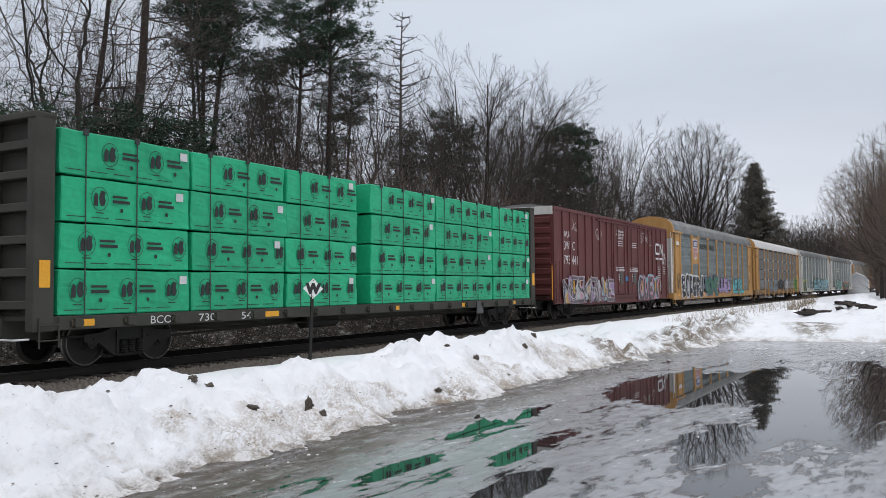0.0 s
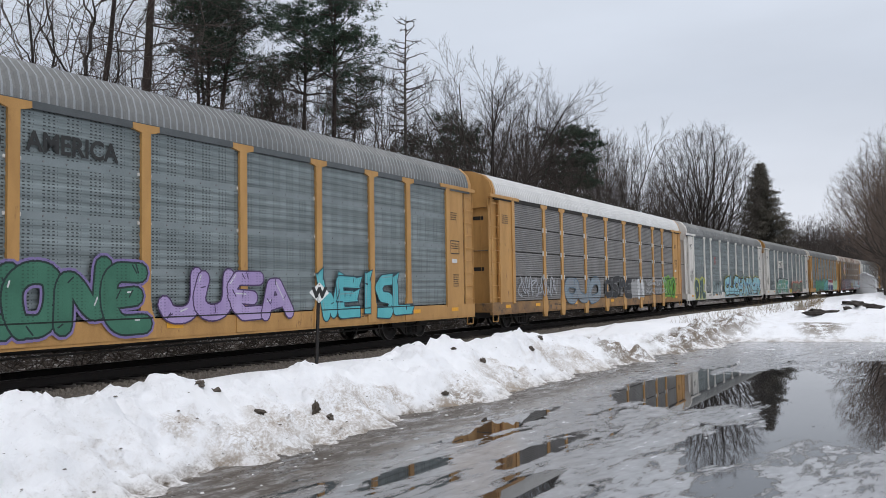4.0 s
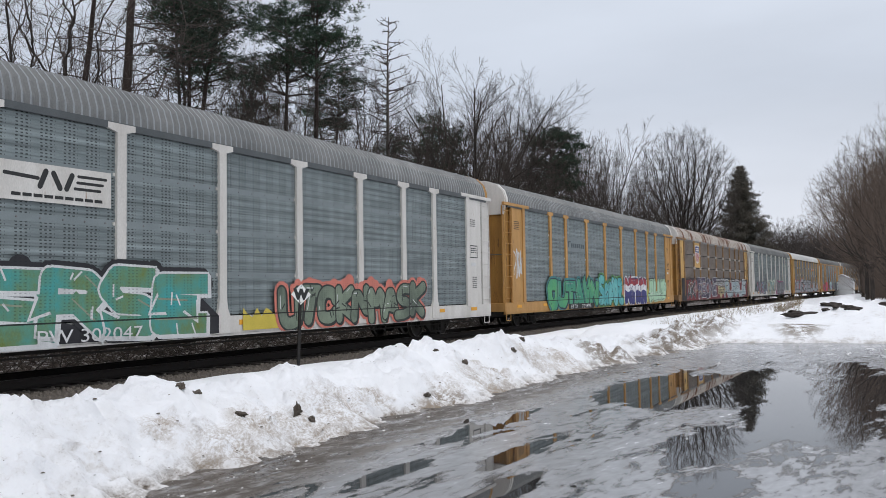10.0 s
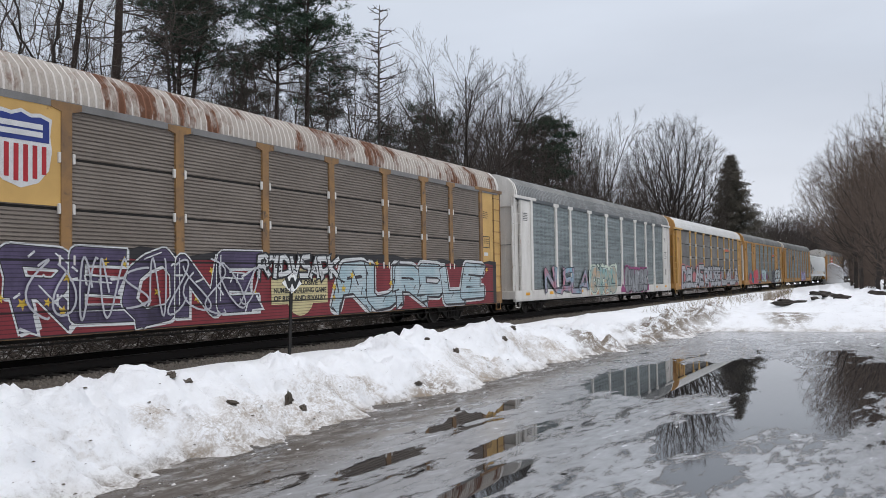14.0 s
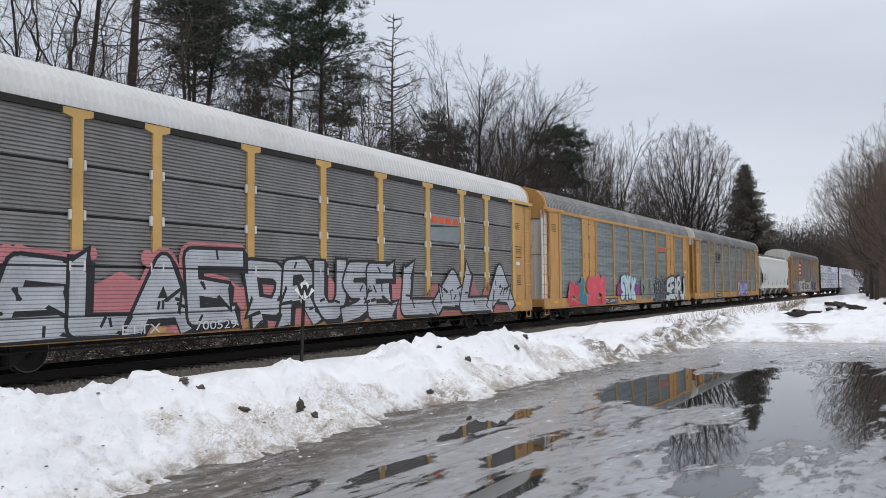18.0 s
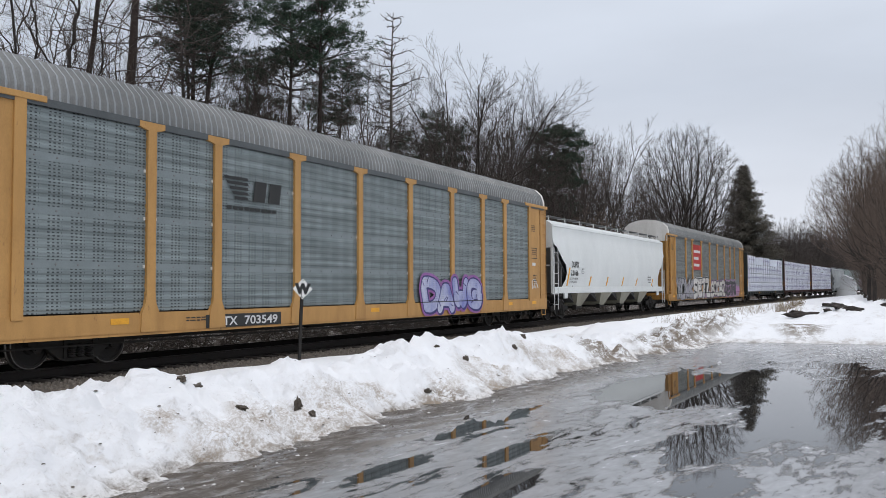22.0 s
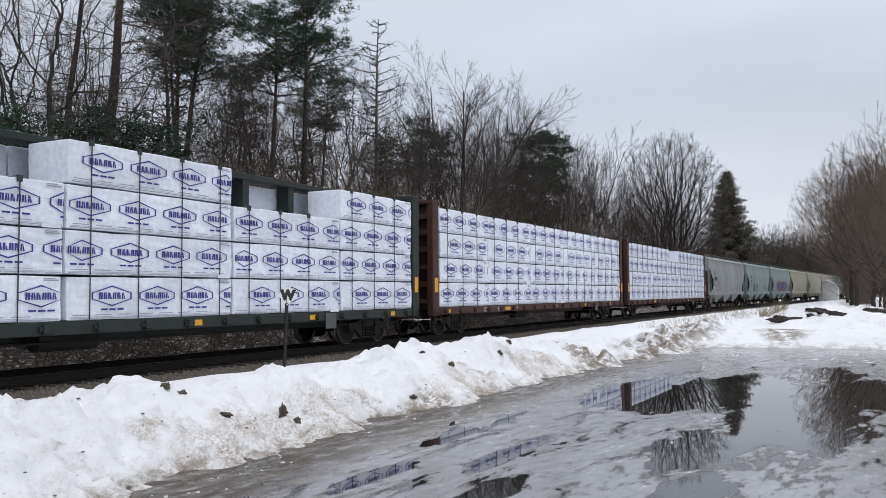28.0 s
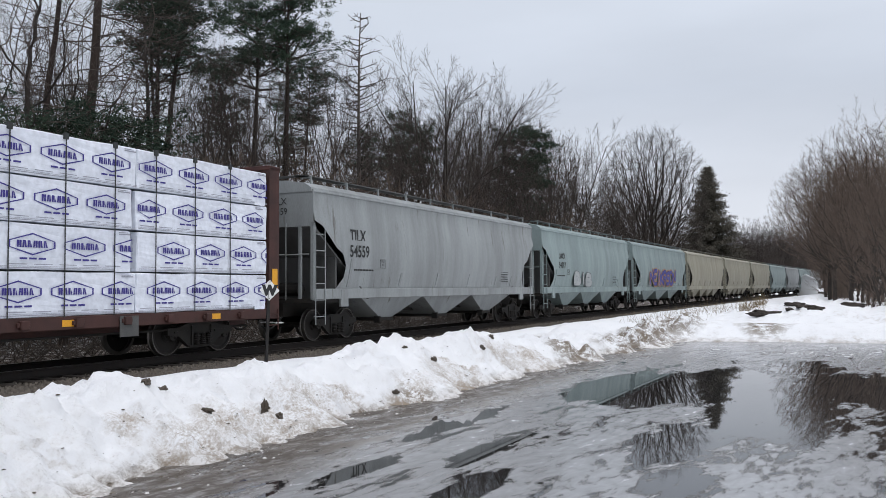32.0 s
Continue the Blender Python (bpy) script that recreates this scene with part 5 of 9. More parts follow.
def lettering(parent, text, x, z, height, material, y, width=None, end=False, name="lettering", bold=0.0):
    """Text on the side that faces the lot (or on the leading end), its left foot at x, z."""
    me = glyphs(text, height * 1.38, bold)
    xs = [v.co.x for v in me.vertices]
    k = width / (max(xs) - min(xs)) if width else 1.0
    for v in me.vertices:
        if end:
            v.co = (x, y - v.co.x * k, z + v.co.y)
        else:
            v.co = (x + v.co.x * k, y, z + v.co.y)
    me.materials.append(material)
    return shared(name, me, parent)


SPRAY = {}


def spray(rgb, second=None, relief="", bands=None):
    """Sprayed paint on the ribbed sides: the shade of slats and seams, and the slots, are put into its colour."""
    key = (rgb, second, relief, bands)
    if key in SPRAY:
        return SPRAY[key]
    m = paint("spray_paint", rgb, second or tuple(c * 0.78 for c in rgb), 1.1 if second else 1.6, 0.5, bump=0, stretch=(1, 1, 0.8), wear=tuple(0.5 * c + 0.09 for c in rgb), wear_at=0.68)
    SPRAY[key] = m
    if not relief and not bands:
        return m
    n, l = nodes_of(m)
    bsdf = n["Principled BSDF"]
    tc, sep = n.new("ShaderNodeTexCoord"), n.new("ShaderNodeSeparateXYZ")
    l.new(tc.outputs["Object"], sep.inputs[0])

    def op(kind, p, q):
        o = n.new("ShaderNodeMath")
        o.operation = kind
        for i, v in enumerate((p, q)):
            if isinstance(v, (int, float)):
                o.inputs[i].default_value = v
            else:
                l.new(v, o.inputs[i])
        return o.outputs[0]

    def dark(f, src, k):
        x = n.new("ShaderNodeMix")
        x.data_type, x.blend_type = "RGBA", "MULTIPLY"
        l.new(f, x.inputs[0])
        l.new(src, x.inputs[6])
        x.inputs[7].default_value = (k, k, k, 1)
        return x.outputs[2]

    src = bsdf.inputs["Base Color"].links[0].from_socket
    z, x = sep.outputs[2], sep.outputs[0]
    if bands:
        for at, rgb2 in bands:
            mx = n.new("ShaderNodeMix")
            mx.data_type = "RGBA"
            l.new(op("LESS_THAN", op("ADD", z, op("MULTIPLY", op("SINE", op("MULTIPLY", x, 5.0), 0), 0.06)), at), mx.inputs[0])
            l.new(src, mx.inputs[6])
            mx.inputs[7].default_value = (*rgb2, 1)
            src = mx.outputs[2]
    if relief == "slats":
        src = dark(op("LESS_THAN", op("FRACT", op("DIVIDE", op("SUBTRACT", z, 1.05), 0.0763), 0), 0.24), src, 0.5)
        src = dark(op("LESS_THAN", op("ABSOLUTE", op("SUBTRACT", z, 1.985), 0), 0.022), src, 0.06)
    elif relief == "sheet":
        hole = op("MULTIPLY", op("LESS_THAN", op("FRACT", op("DIVIDE", x, 0.1), 0), 0.42), op("LESS_THAN", op("FRACT", op("DIVIDE", z, 0.063), 0), 0.36))
        hole = op("MULTIPLY", hole, op("LESS_THAN", op("FRACT", op("DIVIDE", x, 0.5), 0), 0.62))
        src = dark(op("MULTIPLY", hole, op("GREATER_THAN", z, 1.06)), src, 0.62)
    if relief:
        src = dark(op("LESS_THAN", op("ABSOLUTE", op("SUBTRACT", z, 1.035), 0), 0.016), src, 0.08)
    l.new(src, bsdf.inputs["Base Color"])
    return m


# strokes of the painters' letters on a grid of five by five: column and row of each turn
STROKES = {
    "A": "00 24 40/11 31", "B": "00 04 34 43 32 02/32 41 30 00", "C": "43 34 14 03 01 10 30 41", "D": "00 04 24 43 41 20 00", "E": "40 00 04 44/02 32", "F": "00 04 44/02 32",
    "G": "43 34 14 03 01 10 30 41 42 22", "H": "00 04/40 44/02 42", "I": "20 24", "J": "44 41 30 10 01", "K": "00 04/44 02 40", "L": "04 00 40", "M": "00 04 22 44 40", "N": "00 04 40 44",
    "O": "10 01 03 14 34 43 41 30 10", "P": "00 04 34 43 42 31 01", "Q": "10 01 03 14 34 43 41 30 10/21 40", "R": "00 04 34 43 32 02/22 40", "S": "44 14 03 12 32 41 30 00", "T": "04 44/24 20",
    "U": "04 01 10 30 41 44", "V": "04 20 44", "W": "04 10 22 30 44", "X": "00 44/04 40", "Y": "04 22 44/22 20", "Z": "04 44 00 40", "2": "03 14 34 43 00 40",
}


class Strokes:
    """Gathers flat brush strokes, each a hair above the last."""

    def __init__(self, foot=0.58):
        self.v, self.f, self.foot = [], [], foot

    def fan(self, pts, y):
        if max(b for _, b in pts) < self.foot + 0.01:
            return
        o = len(self.v)
        self.v += [(a, y, max(b, self.foot)) for a, b in pts]
        self.f.append(tuple(range(o, o + len(pts))))

    def disc(self, x, z, r, y, n=10):
        self.fan([(x + r * math.cos(2 * math.pi * k / n), z + r * math.sin(2 * math.pi * k / n)) for k in range(n)], y)

    def path(self, pts, r, y, lift, round_ends=True):
        last = len(pts) - 1
        for k, (p, q) in enumerate(zip(pts, pts[1:])):
            dx, dz = q[0] - p[0], q[1] - p[1]
            ln = math.hypot(dx, dz) + 1e-9
            dx, dz = dx / ln, dz / ln
            a, b = (0 if k or round_ends else r * 0.85), (0 if k < last - 1 or round_ends else r * 0.85)
            p, q = (p[0] - dx * a, p[1] - dz * a), (q[0] + dx * b, q[1] + dz * b)
            nx, nz = -dz * r, dx * r
            self.fan([(p[0] - nx, p[1] - nz), (q[0] - nx, q[1] - nz), (q[0] + nx, q[1] + nz), (p[0] + nx, p[1] + nz)], y)
            y -= lift
            if k < last - 1 or round_ends:
                self.disc(q[0], q[1], r, y)
                y -= lift
        if round_ends:
            self.disc(pts[0][0], pts[0][1], r, y)
            y -= lift
        return y

    def done(self, name, material, parent):
        return tagged(shared(name, mesh_of(name, self.v, self.f, material), parent), kind="stuff") if self.f else None


def softened(pts, times):
    for _ in range(times):
        out = [pts[0]]
        for p, q in zip(pts, pts[1:]):
            out += [(0.75 * p[0] + 0.25 * q[0], 0.75 * p[1] + 0.25 * q[1]), (0.25 * p[0] + 0.75 * q[0], 0.25 * p[1] + 0.75 * q[1])]
        pts = out + [pts[-1]]
    return pts


def sprayed(parent, text, x0, x1, z0, z1, fill, line, glow, y, seed=0, second=None, weight=0.15, lw=0.05, drop=0.0, edge=None, soft=1, relief="sheet", bands=None, clouds=0, shine=None, tight=1.12, halo=0.09, foot=0.58):
    """A sprayed piece: fat overlapping letters, each with its outline, over a cloud of colour and a dropped shadow."""
    rng = random.Random(seed)
    cell, h = (x1 - x0) / len(text), z1 - z0
    cloud, lines, edges, fills, glints, cracks = (Strokes(foot) for _ in range(6))
    if glow:
        for k in range(clouds):
            cx = x0 + (x1 - x0) * (k + rng.random()) / clouds
            r = rng.uniform(0.12, 0.26)
            cloud.disc(cx, min(z1 - 0.05 + r * 0.4, z1 + 0.12) - rng.uniform(0, 0.15), r, y - 0.00003 * k, 14)
    deep = y - 0.003
    for i, ch in enumerate(text):
        if ch == " ":
            continue
        shear, tall, up, taper, wave = rng.uniform(-0.16, 0.2), rng.uniform(0.94, 1.1), rng.uniform(-0.05, 0.05) * h, rng.uniform(-0.18, 0.22), rng.uniform(0, 6.3)
        cx, cz, w = x0 + cell * (i + 0.5), (z0 + z1) / 2 + up, weight * rng.uniform(0.9, 1.12)
        sx, sz = max(0.5 * cell * tight - w * 0.8, 0.12), max(0.5 * h * tall - w, 0.15)
        ways = []
        for way in STROKES[ch].split("/"):
            pts = []
            for pt in way.split():
                u, v = (int(pt[0]) - 2) / 2, (int(pt[1]) - 2) / 2
                u += rng.uniform(-0.10, 0.10)
                v += rng.uniform(-0.06, 0.06)
                u = u * (1 + taper * v) + shear * v
                pts.append((cx + sx * u + 0.03 * math.sin(4 * v + wave), cz + sz * v + 0.08 * sz * math.sin(3 * u + wave)))
            ways.append(softened(pts, soft))
        lift = 0.00001
        for pts in ways:
            if glow:
                cloud.path(pts, w + lw + halo, y - 0.001 - 0.0003 * i, lift)
        for pts in ways:
            if drop:
                for k in (1, 2, 3):
                    deep = lines.path([(a + drop * k / 3, b - drop * 0.8 * k / 3) for a, b in pts], w + lw * 0.7, deep, lift, soft > 0)
        for pts in ways:
            deep = lines.path(pts, w + lw, deep, lift, soft > 0)
        if edge:
            for pts in ways:
                deep = edges.path(pts, w + lw * 0.35, deep, lift, soft > 0)
        for pts in ways:
            deep = fills.path(pts, w, deep, lift, soft > 0)
        if soft == 0:
            # barbs on the stroke ends
            for pts in ways:
                for p, q in ((pts[0], pts[1]), (pts[-1], pts[-2])):
                    if rng.random() < 0.55:
                        a = math.atan2(p[1] - q[1], p[0] - q[0]) + rng.choice((-0.7, 0.7)) + rng.uniform(-0.3, 0.3)
                        ux, uz, far = math.cos(a), math.sin(a), w * rng.uniform(1.5, 2.3)
                        for st, k, d in ((lines, w + lw, far + lw * 2), (fills, w * 0.9, far)):
                            st.fan([(p[0] - uz * k, p[1] + ux * k), (p[0] + uz * k, p[1] - ux * k), (p[0] + ux * d, p[1] + uz * d)][::1 if st is lines else -1], deep)
                            deep -= lift * 2
        for pts in ways:
            # a glint along the upper side of the stroke, and dark cuts on its lower side
            off = [(a - w * 0.45, b + w * 0.5) for a, b in pts]
            k = rng.randrange(max(1, len(off) - 2))
            deep = glints.path(off[k:k + 2], max(0.012, w * 0.09), deep - 0.00005, lift)
            for _ in range(2):
                k = rng.randrange(len(pts) - 1)
                p, q = pts[k], pts[k + 1]
                u, t = rng.uniform(0.2, 0.8), rng.uniform(0.6, 1.3) * w
                cx2, cz2 = p[0] + (q[0] - p[0]) * u, p[1] + (q[1] - p[1]) * u
                a = math.atan2(q[1] - p[1], q[0] - p[0]) + rng.uniform(0.7, 2.4)
                deep = cracks.path([(cx2, cz2), (cx2 + t * math.cos(a), cz2 + t * math.sin(a))], max(0.012, lw * 0.4), deep - 0.00005, lift, False)
        deep -= 0.0006
    cloud.done("graffiti_cloud", spray(glow, None, relief) if glow else None, parent)
    lines.done("graffiti_outline", spray(line, None, relief), parent)
    edges.done("graffiti_edge", spray(edge, None, relief) if edge else None, parent)
    glints.done("graffiti_glint", spray(shine or tuple(min(0.62, 0.55 * c + 0.17) for c in fill), None, relief), parent)
    cracks.done("graffiti_cut", spray(line, None, relief), parent)
    return fills.done("graffiti_fill", spray(fill, second, relief, bands), parent)


def stars(parent, x0, x1, z0, z1, n, y, seed, colour, relief):
    rng = random.Random(seed)
    st = Strokes()
    for k in range(n):
        cx, cz, r, a = rng.uniform(x0, x1), rng.uniform(z0, z1), rng.uniform(0.06, 0.14), rng.uniform(0, 1)
        st.fan([(cx + r * (1 if j % 2 == 0 else 0.42) * math.sin(a + j * math.pi / 5), cz + r * (1 if j % 2 == 0 else 0.42) * math.cos(a + j * math.pi / 5)) for j in range(10)], y - 0.00005 * k)
    return st.done("painted_star", spray(colour, None, relief), parent)


def smear(parent, x0, x1, z0, z1, y, colour, seed, relief, name="graffiti_ground", bumps=24, ragged=0.12):
    """A rolled or sprayed ground with an uneven upper edge."""
    rng = random.Random(seed)
    top = [(x0 + (x1 - x0) * k / bumps, z1 - ragged * rng.random() - (0.3 * ragged if k in (0, bumps) else 0)) for k in range(bumps + 1)]
    v, f = [], []
    for k, (a, b) in enumerate(top):
        v += [(a, y, z0), (a, y, b)]
        if k:
            f.append((2 * k - 2, 2 * k, 2 * k + 1, 2 * k - 1))
    return shared(name, mesh_of(name, v, f, spray(colour, None, relief)), parent)


def scrawl(parent, x0, x1, z0, z1, colour, y, seed, strokes=9, width=0.018, name="graffiti_tag"):
    """Looping tag strokes that cannot be read."""
    rng = random.Random(seed)
    v, f = [], []
    for k in range(strokes):
        cx = x0 + (x1 - x0) * (k + 0.5) / strokes
        w, h = (x1 - x0) / strokes * rng.uniform(0.7, 1.5), (z1 - z0) * rng.uniform(0.6, 1.0)
        p1, p2, q = rng.uniform(0, 6.3), rng.uniform(0, 6.3), rng.uniform(0.6, 1.6)
        last = None
        for i in range(17):
            t = i / 16 * 2 * math.pi * 0.9
            px = cx + w * 0.55 * math.sin(t * q + p1)
            pz = (z0 + z1) / 2 + h * 0.5 * math.sin(t * (2.2 - q) + p2)
            if last:
                dx, dz = px - last[0], pz - last[1]
                ln = math.hypot(dx, dz) + 1e-6
                nx, nz = -dz / ln * width, dx / ln * width
                o = len(v)
                yy = y - 0.0003 * k
                v += [(last[0] - nx, yy, last[1] - nz), (px - nx, yy, pz - nz), (px + nx, yy, pz + nz), (last[0] + nx, yy, last[1] + nz)]
                f.append((o, o + 1, o + 2, o + 3))
            last = (px, pz)
    return shared(name, mesh_of(name, v, f, spray(colour)), parent)


def bars(parent, rows, y, material, name="stencil", kind=""):
    """Unreadable stencilling as plain bars: x, z, width, height."""
    bm = bmesh.new()
    for x, z, w, h in rows:
        box(bm, x, x + w, y - 0.004, y, z, z + h)
    return tagged(part(name, bm, material, parent), kind=kind)


def stencil_block(parent, x, z, w, lines, y, material, pitch=0.075, h=0.03, seed=0):
    rng = random.Random(seed)
    rows = []
    for k in range(lines):
        a = x
        while a < x + w:
            ln = rng.uniform(0.06, 0.2)
            rows.append((a, z - k * pitch, min(ln, x + w - a + 0.02), h))
            a += ln + 0.035
    return bars(parent, rows, y, material, "stencil", "stuff")


def plate(parent, x0, x1, z0, z1, y, material, name="placard", t=0.006):
    return part(name, boxes((x0, x1, y - t, y, z0, z1)), material, parent)


def ladder(parent, x0, x1, z0, z1, y, material, rungs, stand=0.06, name="ladder"):
    rows = [((x0, y, z0), (x0, y, z1)), ((x1, y, z0), (x1, y, z1))]
    lad = part(name, rods(rows, 0.018, 6), material, parent)
    me = put_mesh("rung", rods([((x0, y - 0.01, 0), (x1, y - 0.01, 0)), ((x0, y - 0.01, 0), (x0, y + stand, 0)), ((x1, y - 0.01, 0), (x1, y + stand, 0))], 0.013, 6), material)
    for k in range(rungs):
        shared("rung", me, lad, pose(0, 0, z0 + (z1 - z0) * (k + 0.5) / rungs))
    return lad


# ---- autoracks ----
RACK, POSTS = 27.4, (2.0, 5.0, 6.95, 9.85, 12.75, 15.6, 18.45, 20.9, 22.9, 25.4)
ROOF_HALF = ((-1.53, 4.98), (-1.52, 5.22), (-1.42, 5.52), (-1.15, 5.78), (-0.65, 5.95), (0.0, 6.02))
ROOF_LINE = ROOF_HALF + tuple((-a, z) for a, z in ROOF_HALF[-2::-1])


def roof_bm(x0, x1):
    """An arched sheet roof with ribs across it."""
    v, f = [], []
    n = int((x1 - x0) / 0.045)
    m = len(ROOF_LINE)
    for i in range(n + 1):
        x = x0 + (x1 - x0) * i / n
        d = 0.05 * (0.0, 0.12, 1.0, 0.88)[i % 4]
        for a, z in ROOF_LINE:
            v.append((x, a * (1 - d / 1.5), z - d))
    for i in range(n):
        for k in range(m - 1):
            f.append((i * m + k, i * m + k + 1, (i + 1) * m + k + 1, (i + 1) * m + k))
    return v, f


ROOF_PARTS = {}


def roof_mesh(material):
    if material.name not in ROOF_PARTS:
        v, f = roof_bm(0.42, RACK - 0.42)
        ROOF_PARTS[material.name] = mesh_of("roof", v, f, material)
    return ROOF_PARTS[material.name]


PANELS = {}


def rack_panel(w, h, style, material):
    """One bay's sheet: shallow corrugations, or coarse louvred slats."""
    key = (round(w, 2), round(h, 2), style, material.name)
    if key not in PANELS:
        prof = []
        if style == "slats":
            n = max(3, int(h / 0.072))
            for k in range(n):
                z = h * k / n
                prof += [(0.0, z), (-0.03, z + 0.022), (-0.012, z + h / n - 0.004)]
        else:
            n = max(3, int(h / 0.15))
            for k in range(n):
                z = h * k / n
                p = h / n
                prof += [(0.0, z), (0.0, z + p * 0.30), (-0.013, z + p * 0.45), (-0.013, z + p * 0.78)]
        prof.append((0.0, h))
        v = [(x, y, z) for x in (0.0, w) for y, z in prof]
        m = len(prof)
        f = [(k, m + k, m + k + 1, k + 1) for k in range(m - 1)]
        PANELS[key] = mesh_of("panel", v, f, material)
    return PANELS[key]


def autorack(lead, label, ends, posts, panel, roof, style="sheet", end_low=None, end_cap=None, sill=None, feet=False, wide=(), bands=GALVFLAT, rows=4, cap_label=""):
    car = base_car("autorack", label, lead, RACK, GEAR_SMALL, 3.65)
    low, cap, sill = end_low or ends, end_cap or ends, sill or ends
    L = RACK
    part("underframe", boxes((0.3, L - 0.3, -0.5, 0.5, 0.42, 0.86), (0.1, L - 0.1, -1.38, 1.38, 0.86, 0.98), (9.0, 18.0, -1.1, 1.1, 0.5, 0.86)), BLACKSTEEL, car)
    for s in (-1, 1):
        y0, y1 = sorted((s * 1.40, s * 1.52))
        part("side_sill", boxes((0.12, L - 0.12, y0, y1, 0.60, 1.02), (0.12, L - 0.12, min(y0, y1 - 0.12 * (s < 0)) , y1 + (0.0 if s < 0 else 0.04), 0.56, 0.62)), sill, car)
        # dark chord colours hold the shade line under the roof, black below white roofs
        part("top_chord", boxes((0.4, L - 0.4, *sorted((s * 1.42, s * 1.535)), 4.86, 5.0)), ends if wide else CHORD if style == "sheet" else BLACKSTEEL if roof is ROOFWHITE else SLATGREY, car)
    part("deck", boxes((0.5, L - 0.5, -1.36, 1.36, 2.62, 2.7), (0.5, L - 0.5, -1.36, 1.36, 1.0, 1.06)), BLACKSTEEL, car)
    part("far_side", boxes((1.9, L - 1.9, 1.44, 1.49, 1.02, 4.9)), panel, car)
    # near side: bays between posts, each of several sheets
    z0, z1 = 1.05, 4.86
    gap = 0.15 if style == "sheet" else 0.05
    hgt = (z1 - z0 - gap * (rows - 1)) / rows
    for a, b in zip(POSTS, POSTS[1:]):
        if any(a < c < b for c in wide):
            plate_ob = part("bay_plate", boxes((a + 0.1, b - 0.1, -1.505, -1.47, z0, z1), bevel=0.008), ends, car)
            bm = bmesh.new()
            for zz in (1.5, 2.3, 2.95, 3.05, 3.15, 3.9, 4.0, 4.6):
                for xx in (a + 0.25, (a + b) / 2 - 0.1, (a + b) / 2 + 0.1, b - 0.25):
                    rod(bm, (xx, -1.52, zz), (xx, -1.50, zz), 0.026, 6)
            tagged(part("bolt_row", bm, OLIVE, plate_ob), kind="stuff")
            part("seam", boxes(((a + b) / 2 - 0.012, (a + b) / 2 + 0.012, -1.512, -1.5, z0, z1)), BLACKSTEEL, plate_ob)
            continue
        me = rack_panel(b - a - 0.2, hgt, style, panel)
        for k in range(rows):
            shared("panel", me, car, pose(a + 0.1, -1.47, z0 + k * (hgt + gap)))
    if style == "sheet":
        for k in range(rows - 1):
            z = z0 + (k + 1) * hgt + k * gap
            bn = part("band", boxes((2.0, L - 2.0, -1.475, -1.455, z, z + gap)), bands, car)
            bm = bmesh.new()
            x = 2.3
            while x < L - 2.2:
                rod(bm, (x, -1.487, z + gap / 2), (x, -1.473, z + gap / 2), 0.018, 6)
                x += 0.48
            tagged(part("rivet_row", bm, SLATGREY, bn), kind="stuff")
    else:
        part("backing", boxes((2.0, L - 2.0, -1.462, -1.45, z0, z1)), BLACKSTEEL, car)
    # posts with a cap flange and a spread foot
    w = 0.115 if style == "sheet" else 0.12
    out = [(-w, 1.45), (-w - 0.03, 1.2), (-w - 0.12, 1.0), (-w - 0.14, 0.62), (w + 0.14, 0.62), (w + 0.12, 1.0), (w + 0.03, 1.2), (w, 1.45), (w, 4.80), (0.34, 4.86), (0.34, 4.98), (-0.34, 4.98), (-0.34, 4.86), (-w, 4.80)]
    if feet:
        out[3:5] = [(-w - 0.14, 0.7), (-0.16, 0.36), (0.16, 0.36), (w + 0.14, 0.7)]
    if wide:
        out = [(-w + 0.04, 1.02), (w - 0.04, 1.02), (w - 0.04, 4.9), (-w + 0.04, 4.9)]
    me = put_mesh("post", prism(bmesh.new(), out, -1.545, -1.46), posts)
    for x in POSTS[1:-1]:
        shared("post", me, car, pose(x, 0, 0))
    if style == "sheet":
        clip = put_mesh("bracket", boxes((-0.025, 0.025, -1.50, -1.455, -0.035, 0.035), bevel=0.01), WHITEPAINT)
        for x in POSTS[1:-1]:
            for k in range(1, rows):
                for d in (-0.15, 0.15):
                    shared("bracket", clip, car, pose(x + d, 0, z0 + k * (hgt + gap) - gap / 2))
    else:
        clip = put_mesh("bracket", boxes((-0.03, 0.03, -1.56, -1.5, -0.1, 0.1), bevel=0.01), WHITEPAINT)
        for x in POSTS[1:-1]:
            for k in range(1, rows):
                for d in (-0.16, 0.16):
                    shared("bracket", clip, car, pose(x + d, 0, z0 + k * (hgt + gap) - gap / 2))
    # closed end bays with ladders
    for end in (0, 1):
        fx = (lambda x: x) if end == 0 else (lambda x: L - x)
        X = lambda a, b: tuple(sorted((fx(a), fx(b))))
        part("end_panel", boxes((*X(0.86, 2.0), -1.50, -1.46, 1.0, 4.9), bevel=0.006), ends, car)
        part("end_post", boxes((*X(1.86, 2.1), -1.545, -1.46, 0.95, 4.93), bevel=0.006), posts, car)
        if end:
            # black strip added in place of the open gap's shade
            part("door_gap", boxes((*X(0.76, 0.87), -1.46, -1.42, 1.0, 4.93)), BLACKSTEEL, car)
            part("ladder_panel", boxes((*X(0.12, 0.77), -1.47, -1.43, 1.0, 4.93), bevel=0.006), ends, car)
        else:
            part("corner_post", boxes((*X(0.80, 0.90), -1.53, -1.40, 0.95, 4.93), bevel=0.006), posts, car)
        part("end_header", boxes((*X(0.02, 2.5), -1.56, -1.44, 4.92, 5.04), bevel=0.01), posts, car)
        part("end_return", boxes((*X(0.16, 0.84), -1.38, -1.34, 1.0, 4.92)), low, car)
